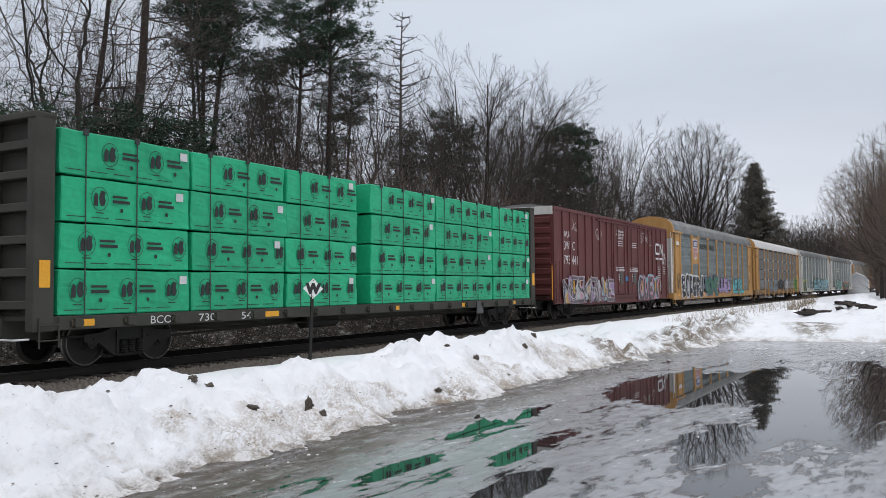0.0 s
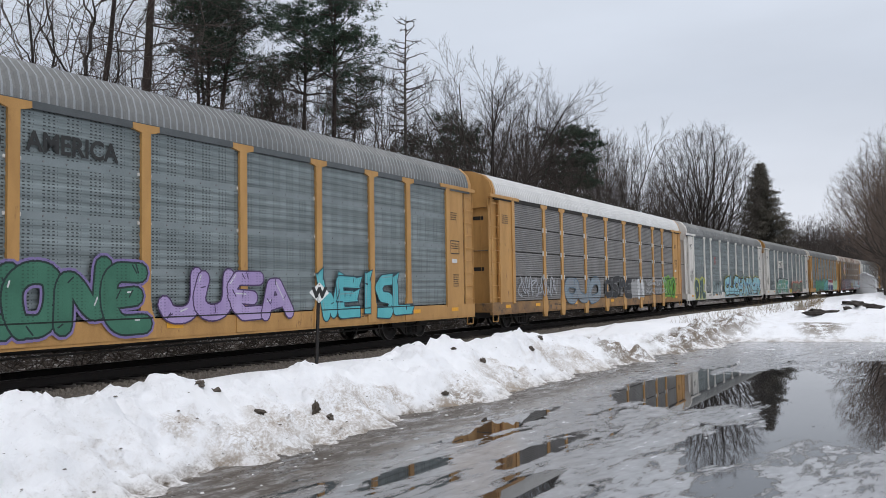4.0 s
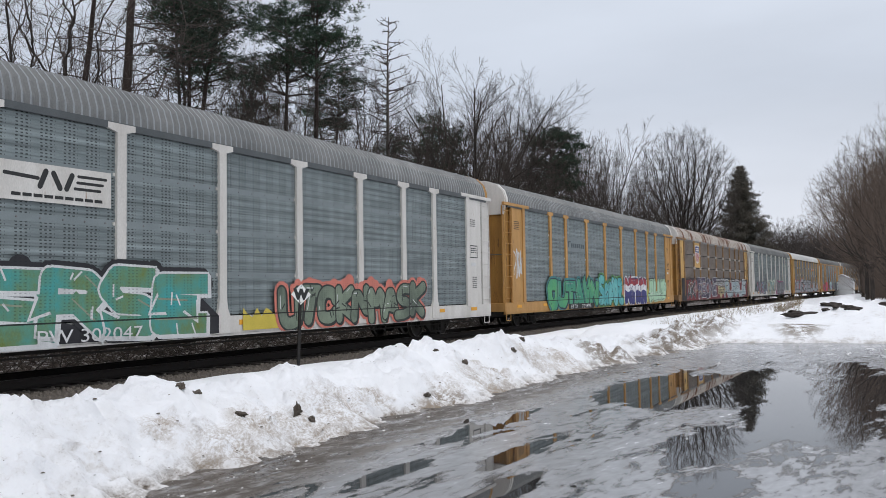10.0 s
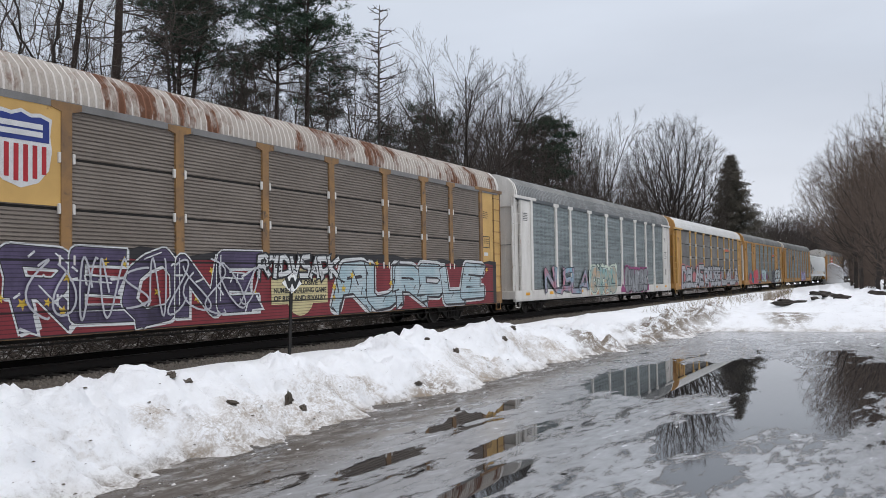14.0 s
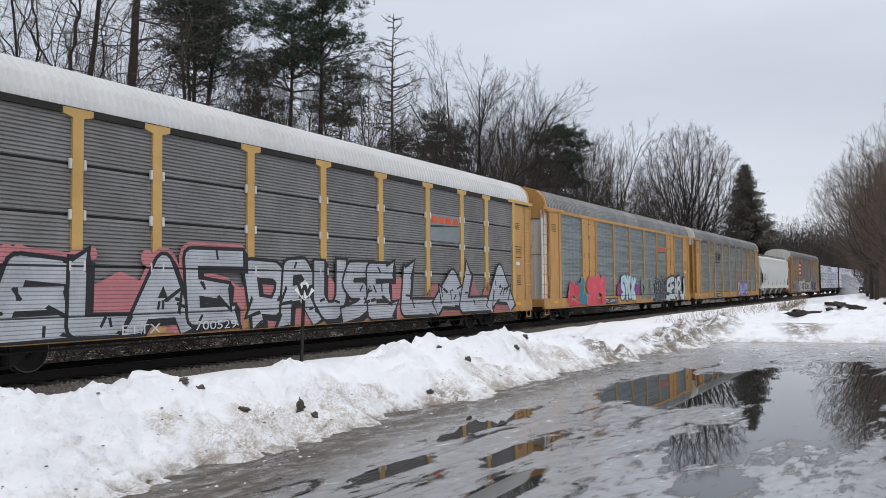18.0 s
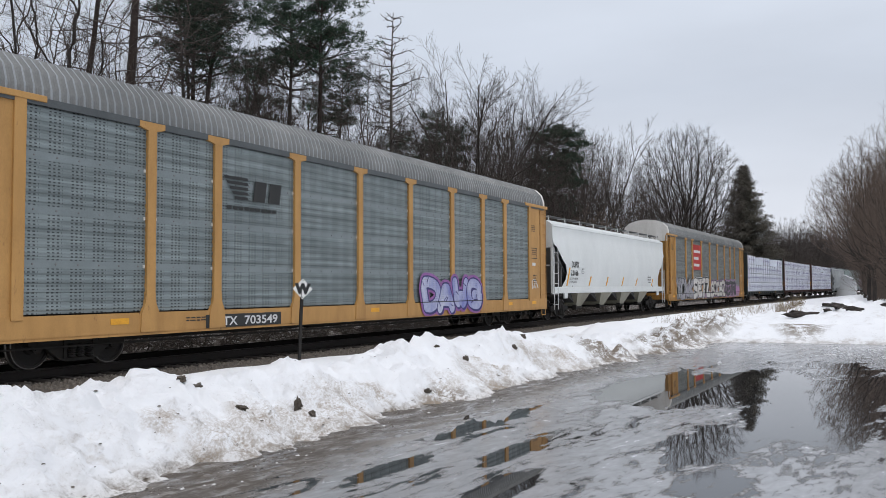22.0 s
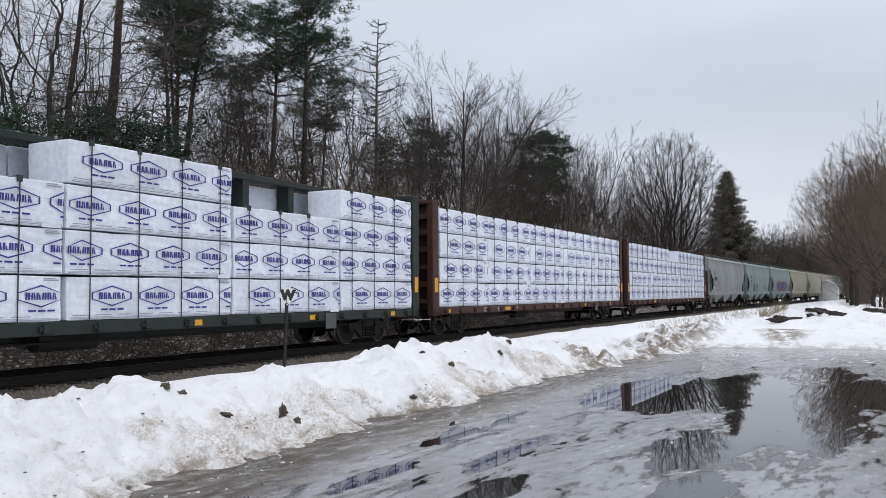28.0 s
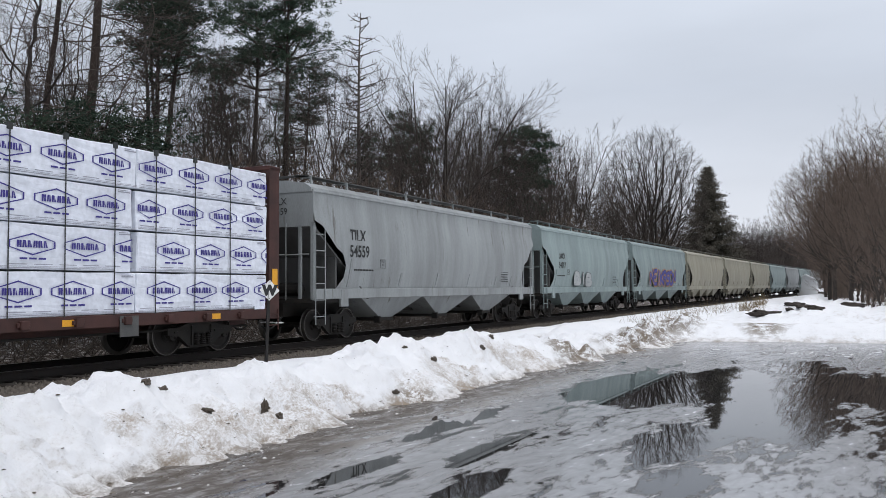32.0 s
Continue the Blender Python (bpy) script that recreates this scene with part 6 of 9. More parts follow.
        ladder(car, fx(0.14), fx(0.76), 0.98, 4.92, -1.50, posts, 9)
        part("far_end_panel", boxes((*X(0.2, 2.0), 1.44, 1.50, 1.0, 4.95)), ends, car)
        part("end_sill", boxes((*X(0.08, 0.3), -1.5, 1.5, 0.66, 1.0), bevel=0.01), sill, car)
        # the end doors, bowed, in two tones
        prof = [(-1.36, 1.0), (-1.36, 4.55), (1.36, 4.55), (1.36, 1.0)]
        door = prism(bmesh.new(), prof, *X(0.30, 0.42), axis="x")
        d = part("end_door", door, low, car)
        rows_ = [((fx(0.29), yy, 1.05), (fx(0.29), yy, 4.5)) for yy in (-1.0, -0.5, 0.02, 0.5, 1.0)]
        part("door_rib", rods(rows_, 0.010, 6), low, d)
        part("door_bar", rods([((fx(0.28), -1.3, 2.95), (fx(0.28), 1.3, 2.95))], 0.014, 6), CHORD, d)
        if style == "slats" and end == 0:
            for zz in (2.2, 4.1):
                part("door_slot", boxes((*X(0.285, 0.302), -1.1, 0.1, zz, zz + 0.14)), BLACKSTEEL, d)
        top = [(a * 0.985, z - 0.015) for a, z in ROOF_LINE[1:-1]]
        capm = prism(bmesh.new(), [(-1.40, 4.56)] + [(-1.47, 5.0)] + top + [(1.47, 5.0), (1.40, 4.56)], *X(0.22, 0.40), axis="x")
        part("end_cap", capm, cap, car, cap_label)
        part("roof_lip", prism(bmesh.new(), list(ROOF_LINE) + [(a * 0.97, z - 0.05) for a, z in ROOF_LINE[::-1]], *X(0.30, 0.46), axis="x"), cap, car)
        # stirrup step
        part("stirrup", rods([((fx(0.2), -1.48, 0.62), (fx(0.2), -1.48, 0.32)), ((fx(0.62), -1.48, 0.62), (fx(0.62), -1.48, 0.32)), ((fx(0.2), -1.48, 0.32), (fx(0.62), -1.48, 0.32))], 0.018), posts, car)
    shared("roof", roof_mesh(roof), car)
    # reflector strips along the sill
    tape = put_mesh("reflector", boxes((0, 0.45, -1.528, -1.522, 0.80, 0.92)), REFLECT)
    for x in (1.2, 4.0, 8.2, 13.3, 18.4, 23.1, 25.6):
        shared("reflector", tape, car, pose(x, 0, 0))
    # brake gear hung under the floor
    part("brake_rod", rods([((1.0, -1.2, 0.42), (L - 1.0, -1.2, 0.40))], 0.02), BLACKSTEEL, car)
    part("brake_reservoir", rods([((11.2, -0.8, 0.62), (12.6, -0.8, 0.62))], 0.2, 12), BLACKSTEEL, car)
    return car


SIDE = -1.552


def placards(car, ink, seed=1):
    """Small stencilling of the end panels and the sill."""
    stencil_block(car, 1.05, 4.3, 0.5, 5, -1.502, ink, seed=seed)
    stencil_block(car, RACK - 1.75, 4.1, 0.4, 4, -1.502, ink, seed=seed + 1)
    y = -1.503
    frame_rows = [(RACK - 1.8, 3.15, 0.62, 0.03), (RACK - 1.8, 2.72, 0.62, 0.03), (RACK - 1.8, 2.72, 0.03, 0.46), (RACK - 1.21, 2.72, 0.03, 0.46)]
    bars(car, frame_rows, y, ink, "notice_frame")
    stencil_block(car, RACK - 1.72, 3.05, 0.45, 3, y, ink, seed=seed + 2)
    plate(car, RACK - 1.7, RACK - 1.35, 2.42, 2.55, y, WHITEINK)
    stencil_block(car, RACK - 1.62, 2.0, 0.35, 6, y, ink, seed=seed + 3)
    stencil_block(car, 6.0, 0.86, 1.6, 2, -1.526, ink, 0.06, 0.025, seed + 4)
    stencil_block(car, 20.0, 0.86, 1.2, 2, -1.526, ink, 0.06, 0.025, seed + 5)


def shield(car, x0, x1, z0, z1, y, board=None):
    """A striped shield emblem on a board, as plain shapes."""
    if board:
        plate(car, x0 - 0.16, x1 + 0.16, z0 - 0.2, z1 + 0.2, y + 0.004, board, "board", 0.03)
        y -= 0.03
    w, h = x1 - x0, z1 - z0
    out = [(0.0, 0.92), (0.2, 0.97), (0.35, 0.95), (0.5, 1.0), (0.65, 0.95), (0.8, 0.97), (1.0, 0.92), (0.97, 0.7), (1.0, 0.5), (0.95, 0.25), (0.78, 0.08), (0.5, 0.0), (0.22, 0.08), (0.05, 0.25), (0.0, 0.5), (0.03, 0.7)]

    def flat(pts, dy, material, name):
        bm = bmesh.new()
        prism(bm, [(x0 + a * w, z0 + b * h) for a, b in pts], y - dy, y - dy + 0.003)
        return part(name, bm, material, car)

    flat(out, 0.004, WHITEINK, "emblem")
    blue = spray((0.018, 0.035, 0.19))
    flat([(0.05, 0.60), (0.05, 0.88), (0.2, 0.92), (0.35, 0.9), (0.5, 0.95), (0.65, 0.9), (0.8, 0.92), (0.95, 0.88), (0.95, 0.60)], 0.008, blue, "emblem_top")
    red = spray((0.38, 0.018, 0.025))
    for k in range(6):
        a = 0.09 + k * 0.148
        low = 0.07 + 0.24 * abs((a + 0.04) - 0.5) ** 1.4 * 2
        flat([(a, low), (a + 0.075, low), (a + 0.075, 0.55), (a, 0.55)], 0.008, red, "emblem_stripe")
    bars(car, [(x0 + 0.16 * w, z0 + 0.76 * h, 0.68 * w, 0.07 * h), (x0 + 0.16 * w, z0 + 0.66 * h, 0.68 * w, 0.07 * h)], y - 0.011, WHITEINK, "emblem_bar")


def swoosh_board(car, x0, x1, z0, z1, y):
    """Orange slanted emblem bars with a dark shadow line."""
    plate(car, x0, x1, z0, z1, y, GALVFLAT, "board", 0.012)
    m = (z0 + z1) / 2 + 0.15
    for k in range(4):
        a = x0 + 0.1 + (x1 - x0 - 0.2) * k / 4
        b = a + (x1 - x0 - 0.2) / 4 - 0.1
        bm = prism(bmesh.new(), [(a, m), (b, m), (b + 0.08, m + 0.22), (a + 0.08, m + 0.22)], y - 0.018, y - 0.013)
        part("emblem_bar", bm, spray((0.62, 0.10, 0.03)), car)
    bm = prism(bmesh.new(), [(x0 + 0.05, m - 0.16), (x1 - 0.15, m - 0.05), (x1 - 0.05, m - 0.02), (x0 + 0.1, m - 0.08)], y - 0.018, y - 0.013)
    part("emblem_shadow", bm, BLACKINK, car)


def lead_of(n):
    """Where the leading end of the n-th car stands at the start: ten like autoracks run coupled from the third on."""
    return 54.64 + 28.6 * (n - 3)


def build_autoracks():
    white, black = (0.62, 0.63, 0.63), (0.02, 0.02, 0.022)
    # 3: yellow, shield emblem
    c = autorack(lead_of(3), "yellow and galvanised autorack with sprayed lettering", YELLOW, YELLOW, GALV, ROOFGREY, end_low=WHITEPAINT)
    placards(c, BLACKINK, 3)
    plate(c, 5.1, 6.85, 3.0, 4.9, -1.497, YELLOW, "board", 0.025)
    shield(c, 5.36, 6.64, 3.28, 4.76, -1.524)
    lettering(c, "BUILDING", 7.4, 4.12, 0.36, BLACKINK, -1.512, 2.2, bold=0.014)
    lettering(c, "AMERICA", 10.1, 4.12, 0.36, BLACKINK, -1.512, 2.0, bold=0.014)
    scrawl(c, 0.95, 1.85, 1.2, 2.3, black, -1.506, 30, 4, 0.02)
    smear(c, 2.15, 8.6, 1.3, 1.75, SIDE + 0.004, (0.20, 0.19, 0.30), 30, "sheet", ragged=0.3)
    sprayed(c, "BOPERJ", 2.2, 7.9, 0.72, 2.15, (0.014, 0.014, 0.016), white, None, SIDE, 31, weight=0.19, lw=0.055, soft=0, drop=-0.10)
    sprayed(c, "KONE", 8.8, 12.7, 0.80, 2.1, (0.03, 0.12, 0.075), (0.012, 0.03, 0.028), (0.22, 0.17, 0.36), SIDE, 32, second=(0.05, 0.17, 0.11), halo=0.05, weight=0.18, lw=0.04, soft=2, shine=white)
    sprayed(c, "JUEA", 13.1, 17.2, 0.88, 2.0, (0.30, 0.22, 0.42), (0.07, 0.04, 0.11), None, SIDE, 33, second=(0.42, 0.33, 0.54), weight=0.15, lw=0.035, soft=1, shine=white)
    sprayed(c, "WEISL", 18.4, 22.9, 0.78, 1.95, (0.06, 0.34, 0.38), (0.02, 0.05, 0.07), None, SIDE, 34, second=(0.12, 0.45, 0.48), weight=0.14, lw=0.035, soft=0)
    lettering(c, "16720", 7.9, 0.68, 0.22, WHITEINK, SIDE - 0.05, 1.0)
    plate(c, 1.0, 1.75, 4.15, 4.38, -1.502, WHITEINK)
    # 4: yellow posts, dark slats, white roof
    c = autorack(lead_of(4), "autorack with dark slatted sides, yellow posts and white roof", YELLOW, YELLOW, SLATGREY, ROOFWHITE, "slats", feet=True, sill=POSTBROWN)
    placards(c, BLACKINK, 4)
    scrawl(c, 2.3, 6.2, 1.2, 2.0, (0.36, 0.37, 0.39), SIDE, 40, 12, 0.03)
    sprayed(c, "CUO", 7.2, 11.6, 0.85, 2.02, (0.20, 0.215, 0.23), (0.06, 0.13, 0.20), None, SIDE, 41, second=(0.19, 0.26, 0.31), weight=0.20, lw=0.03, soft=2, relief="slats")
    sprayed(c, "OSME", 12.4, 16.6, 1.0, 2.05, (0.020, 0.021, 0.024), (0.13, 0.135, 0.14), None, SIDE, 42, weight=0.125, lw=0.03, soft=1, relief="slats", tight=0.98)
    smear(c, 16.6, 19.0, 0.95, 2.0, SIDE + 0.004, (0.36, 0.36, 0.36), 43, "slats", ragged=0.3)
    sprayed(c, "II", 17.5, 19.0, 0.95, 2.0, white, (0.30, 0.30, 0.31), None, SIDE, 43, weight=0.2, lw=0.05, relief="slats")
    scrawl(c, 19.2, 23.4, 1.55, 1.95, (0.42, 0.43, 0.44), SIDE, 44, 14, 0.02)
    scrawl(c, 19.2, 23.4, 1.1, 1.45, (0.42, 0.43, 0.44), SIDE, 48, 14, 0.02)
    sprayed(c, "TOMO", 23.0, 25.4, 1.0, 2.0, (0.02, 0.10, 0.012), (0.13, 0.36, 0.035), (0.17, 0.42, 0.05), SIDE, 45, weight=0.06, lw=0.05, soft=1, relief="slats")
    # 5: white ends, galvanised sheets
    c = autorack(lead_of(5), "white-ended galvanised autorack with pale blue graffiti", WHITEPAINT, WHITEPAINT, GALV, ROOFGREY)
    placards(c, BLACKINK, 5)
    lettering(c, "WRWK", 0.19, 4.2, 0.2, BLACKINK, 0.45, 0.62, True)
    lettering(c, "300050", 0.19, 3.92, 0.2, BLACKINK, 0.45, 0.78, True)
    bars(c, [(8.0, 3.6 - 0.02 * k, 0.34, 0.05) for k in range(0, 30, 5)], -1.512, spray((0.5, 0.08, 0.06)), "emblem")
    scrawl(c, 1.0, 1.8, 1.7, 2.7, black, -1.506, 50, 4, 0.016)
    sprayed(c, "DIL", 2.1, 4.8, 0.66, 1.95, (0.022, 0.028, 0.034), (0.24, 0.46, 0.46), (0.46, 0.46, 0.08), SIDE, 51, second=(0.05, 0.10, 0.11), weight=0.2, lw=0.03, soft=2, halo=0.12, clouds=6)
    scrawl(c, 5.2, 6.6, 1.3, 1.9, (0.4, 0.42, 0.4), SIDE, 52, 4)
    sprayed(c, "DUNK", 7.1, 9.8, 0.9, 1.85, (0.17, 0.24, 0.25), (0.05, 0.06, 0.065), None, SIDE, 53, second=(0.30, 0.36, 0.35), weight=0.12, lw=0.04)
    smear(c, 11.0, 25.4, 0.64, 1.02, SIDE + 0.004, (0.24, 0.42, 0.48), 56, "sheet", ragged=0.03)
    sky, mint = (0.20, 0.42, 0.49), (0.27, 0.50, 0.55)
    sprayed(c, "CLOH", 11.2, 17.7, 0.80, 2.15, mint, black, (0.38, 0.40, 0.08), SIDE, 54, second=sky, weight=0.26, lw=0.085, soft=0, drop=0.07, shine=white, halo=0.055)
    sprayed(c, "XTN2R", 18.3, 25.3, 0.82, 2.1, mint, black, (0.38, 0.40, 0.08), SIDE, 55, second=sky, weight=0.22, lw=0.085, soft=0, drop=0.09, edge=white, halo=0.055)
    spots = Strokes()
    for k in range(12):
        spots.disc(11.4 + 1.2 * k - 0.3 * (k % 2), 1.72 - 0.12 * (k % 3), 0.12, SIDE - 0.052, 12)
    spots.done("graffiti_spot", spray((0.08, 0.20, 0.50), None, "sheet"), c)
    # 6: white ends, ochre cap, arrow emblem
    c = autorack(lead_of(6), "white-ended galvanised autorack with an arrow sign", WHITEPAINT, WHITEPAINT, GALV, ROOFGREY, end_cap=OCHRE, cap_label="ochre end cap")
    placards(c, BLACKINK, 6)
    lettering(c, "FREIGHT CAR", 0.215, 4.72, 0.15, BLACKINK, 0.7, 1.3, True)
    plate(c, 7.2, 9.6, 3.25, 3.95, -1.50, WHITEPAINT, "board", 0.02)
    mark = Strokes()
    d = -1.521
    for way, r in ((((7.32, 3.72), (7.98, 3.68)), 0.035), (((8.02, 3.54), (8.14, 3.82)), 0.055), (((8.3, 3.80), (8.44, 3.54)), 0.055), (((8.58, 3.54), (8.7, 3.80)), 0.055), (((8.84, 3.80), (9.48, 3.80)), 0.028), (((8.82, 3.68), (9.4, 3.68)), 0.028), (((8.76, 3.56), (9.34, 3.56)), 0.028)):
        d = mark.path(way, r, d, 0.00005)
    mark.done("emblem", BLACKINK, c)
    bars(c, [(7.45 + 0.22 * k, 3.33, 0.18, 0.06) for k in range(9)], -1.521, BLACKINK, "emblem_line", "stuff")
    scrawl(c, 1.0, 1.8, 1.5, 2.3, black, -1.506, 60, 4, 0.02)
    scrawl(c, 2.2, 4.6, 1.5, 1.95, (0.06, 0.08, 0.085), SIDE, 61, 6, 0.022)
    scrawl(c, 2.4, 4.6, 0.95, 1.4, (0.06, 0.08, 0.085), SIDE, 65, 4, 0.022)
    smear(c, 4.9, 12.6, 0.64, 1.5, SIDE + 0.004, (0.02, 0.02, 0.024), 66, "sheet", bumps=14, ragged=0.7)
    sprayed(c, "NERSE", 5.4, 12.1, 0.68, 2.0, (0.13, 0.18, 0.045), white, (0.018, 0.018, 0.022), SIDE, 62, second=(0.04, 0.30, 0.30), weight=0.2, lw=0.05, soft=0, clouds=12, drop=0.08)
    smear(c, 13.4, 14.9, 0.66, 1.35, SIDE + 0.004, (0.60, 0.47, 0.07), 67, "sheet", bumps=9, ragged=0.4)
    sprayed(c, "UTCKNMASK", 14.8, 22.0, 0.66, 1.75, (0.20, 0.25, 0.18), (0.025, 0.03, 0.027), (0.60, 0.19, 0.14), SIDE, 63, second=(0.07, 0.09, 0.07), weight=0.15, lw=0.05, soft=1, drop=0.05, clouds=22, shine=white)
    lettering(c, "PW 302047", 7.9, 0.66, 0.26, WHITEINK, SIDE - 0.05, 2.4)
    # 7: ochre ends
    c = autorack(lead_of(7), "ochre and galvanised autorack with green graffiti", YELLOW, YELLOW, GALV, ROOFGREY, end_low=OCHRE, end_cap=WHITEPAINT)
    placards(c, BLACKINK, 7)
    lettering(c, "FREIGHT CAR", 0.215, 4.72, 0.15, BLACKINK, 0.7, 1.3, True)
    plate(c, 7.15, 9.6, 3.3, 3.95, -1.495, GALVFLAT, "board", 0.02)
    bars(c, [(7.25, 3.5, 0.12, 0.3), (7.3, 3.74, 0.3, 0.06)] + [(7.62 + 0.27 * k, 3.5, 0.2, 0.2) for k in range(7)], -1.516, spray((0.08, 0.10, 0.11)), "emblem_bar")
    scrawl(c, 1.0, 1.8, 1.9, 3.3, white, -1.506, 70, 5, 0.03)
    sprayed(c, "OUTAVN", 4.6, 11.3, 0.70, 2.0, (0.03, 0.22, 0.15), (0.015, 0.03, 0.05), (0.05, 0.20, 0.21), SIDE, 71, second=(0.10, 0.36, 0.13), weight=0.22, lw=0.05, soft=0, drop=0.06)
    smear(c, 11.4, 15.8, 1.2, 2.05, SIDE + 0.004, (0.50, 0.24, 0.14), 75, "sheet", bumps=10, ragged=0.5)
    sprayed(c, "SANOZ", 11.5, 15.5, 0.68, 2.1, (0.05, 0.30, 0.32), (0.012, 0.03, 0.035), (0.08, 0.23, 0.07), SIDE, 72, second=(0.16, 0.46, 0.44), weight=0.22, lw=0.045, soft=2, shine=white)
    smear(c, 15.8, 20.8, 0.7, 1.8, SIDE + 0.004, (0.45, 0.50, 0.10), 76, "sheet", bumps=12, ragged=0.4)
    sprayed(c, "NTWN", 16.1, 20.3, 0.66, 2.1, (0.34, 0.035, 0.045), (0.03, 0.035, 0.13), white, SIDE, 73, weight=0.26, lw=0.04, soft=0, bands=((1.72, (0.62, 0.63, 0.64)), (1.38, (0.03, 0.035, 0.16))))
    sprayed(c, "DLUB", 21.2, 25.0, 0.8, 2.0, (0.33, 0.53, 0.36), (0.03, 0.07, 0.04), (0.38, 0.55, 0.38), SIDE, 74, second=(0.42, 0.60, 0.44), weight=0.22, lw=0.03, soft=0, shine=white)
    plate(c, 7.0, 10.6, 0.58, 0.84, -1.566, BLACKINK, "number_board")
    lettering(c, "ETTX", 7.3, 0.62, 0.18, WHITEINK, -1.574, 0.9)
    lettering(c, "703895", 8.8, 0.62, 0.18, WHITEINK, -1.574, 1.3)
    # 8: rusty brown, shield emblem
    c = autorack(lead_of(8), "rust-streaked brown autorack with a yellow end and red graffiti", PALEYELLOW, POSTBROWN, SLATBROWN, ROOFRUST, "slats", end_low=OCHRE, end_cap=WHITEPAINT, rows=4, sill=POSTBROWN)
    placards(c, BLACKINK, 8)
    plate(c, 5.1, 6.85, 3.0, 4.9, -1.499, PALEYELLOW, "board", 0.025)
    shield(c, 5.36, 6.64, 3.28, 4.72, -1.526)
    sl = "slats"
    smear(c, 1.0, 26.7, 0.58, 2.32, SIDE + 0.010, (0.022, 0.020, 0.022), 80, sl, bumps=40, ragged=0.22)
    smear(c, 2.3, 26.4, 0.60, 2.14, SIDE + 0.006, (0.20, 0.020, 0.028), 85, sl, bumps=40, ragged=0.16)
    sprayed(c, "AK", 2.6, 4.9, 0.72, 1.95, (0.022, 0.03, 0.034), (0.36, 0.40, 0.43), None, SIDE, 81, weight=0.13, lw=0.022, soft=0, relief=sl)
    scrawl(c, 2.6, 5.6, 0.9, 1.9, white, SIDE - 0.02, 88, 4, 0.02)
    sprayed(c, "REONE", 5.8, 12.4, 0.74, 2.2, (0.028, 0.020, 0.045), white, None, SIDE, 82, second=(0.10, 0.075, 0.15), weight=0.17, lw=0.055, soft=0, edge=black, relief=sl, drop=0.05, shine=white)
    scrawl(c, 6.0, 12.3, 0.8, 2.1, (0.45, 0.45, 0.48), SIDE - 0.05, 89, 11, 0.022)
    sprayed(c, "RTDVSAPK", 12.4, 15.8, 1.62, 2.2, white, black, None, SIDE - 0.02, 86, weight=0.065, lw=0.05, soft=0, relief=sl)
    oval = Strokes()
    oval.disc(14.1, 1.25, 0.62, SIDE - 0.012, 24)
    oval.fan([(12.9, 0.95), (15.3, 0.95), (15.3, 1.62), (12.9, 1.62)], SIDE - 0.013)
    oval.done("graffiti_patch", spray((0.58, 0.50, 0.27), None, sl), c)
    for k, words in enumerate(("AN EXPLOSIVE", "NUMBER-BUILDING GAME", "OF RISK AND RIVALRY")):
        lettering(c, words, 13.3 if k == 0 else 12.98, 1.44 - 0.2 * k, 0.13, BLACKINK, SIDE - 0.018, 1.55 if k == 0 else 2.25, bold=0.006)
    sprayed(c, "RURPLE", 15.9, 25.4, 0.76, 2.05, (0.46, 0.53, 0.55), (0.035, 0.03, 0.035), white, SIDE, 84, second=(0.30, 0.42, 0.46), weight=0.20, lw=0.045, soft=0, relief=sl, drop=0.05)
    stars(c, 2.6, 26.0, 1.0, 2.05, 46, SIDE - 0.004, 87, (0.62, 0.42, 0.05), sl)
    # 9: white ends
    c = autorack(lead_of(9), "white-ended galvanised autorack with faded graffiti", WHITEPAINT, WHITEPAINT, GALV, ROOFGREY)
    placards(c, BLACKINK, 9)
    sprayed(c, "NUSLA", 3.4, 9.4, 0.85, 2.0, (0.14, 0.36, 0.44), (0.03, 0.04, 0.06), None, SIDE, 91, second=(0.45, 0.10, 0.13), weight=0.11, lw=0.04, soft=0)
    sprayed(c, "CTAG", 9.8, 14.2, 0.66, 2.05, (0.09, 0.34, 0.36), (0.012, 0.05, 0.055), (0.55, 0.62, 0.52), SIDE, 92, second=(0.55, 0.30, 0.16), weight=0.27, lw=0.06, soft=0, edge=white, clouds=10)
    smear(c, 9.8, 14.2, 0.64, 1.02, SIDE + 0.004, (0.50, 0.28, 0.17), 94, "sheet", ragged=0.03)
    smear(c, 15.2, 21.3, 0.66, 1.5, SIDE + 0.004, (0.30, 0.05, 0.17), 95, "sheet", bumps=18, ragged=0.6)
    sprayed(c, "CRUMBS", 16.0, 20.8, 0.68, 2.0, (0.27, 0.28, 0.295), (0.022, 0.022, 0.025), (0.30, 0.05, 0.17), SIDE, 93, second=(0.14, 0.145, 0.155), weight=0.22, lw=0.05, soft=0, clouds=14, drop=0.06, shine=white)
    # 10: yellow posts, slats, white roof, orange emblem
    c = autorack(lead_of(10), "autorack with dark slats, yellow posts, white roof and silver graffiti", YELLOW, PALEYELLOW, SLATGREY, ROOFWHITE, "slats", end_low=OCHRE, feet=False)
    placards(c, BLACKINK, 10)
    swoosh_board(c, 18.6, 20.8, 3.1, 4.0, -1.505)
    rosy, silver, dull = (0.52, 0.19, 0.20), (0.47, 0.49, 0.52), (0.33, 0.345, 0.37)
    smear(c, 2.0, 17.0, 0.62, 1.95, SIDE + 0.007, rosy, 100, "slats", bumps=30, ragged=0.5)
    smear(c, 17.0, 25.3, 0.62, 1.85, SIDE + 0.007, (0.40, 0.15, 0.15), 104, "slats", bumps=14, ragged=0.8)
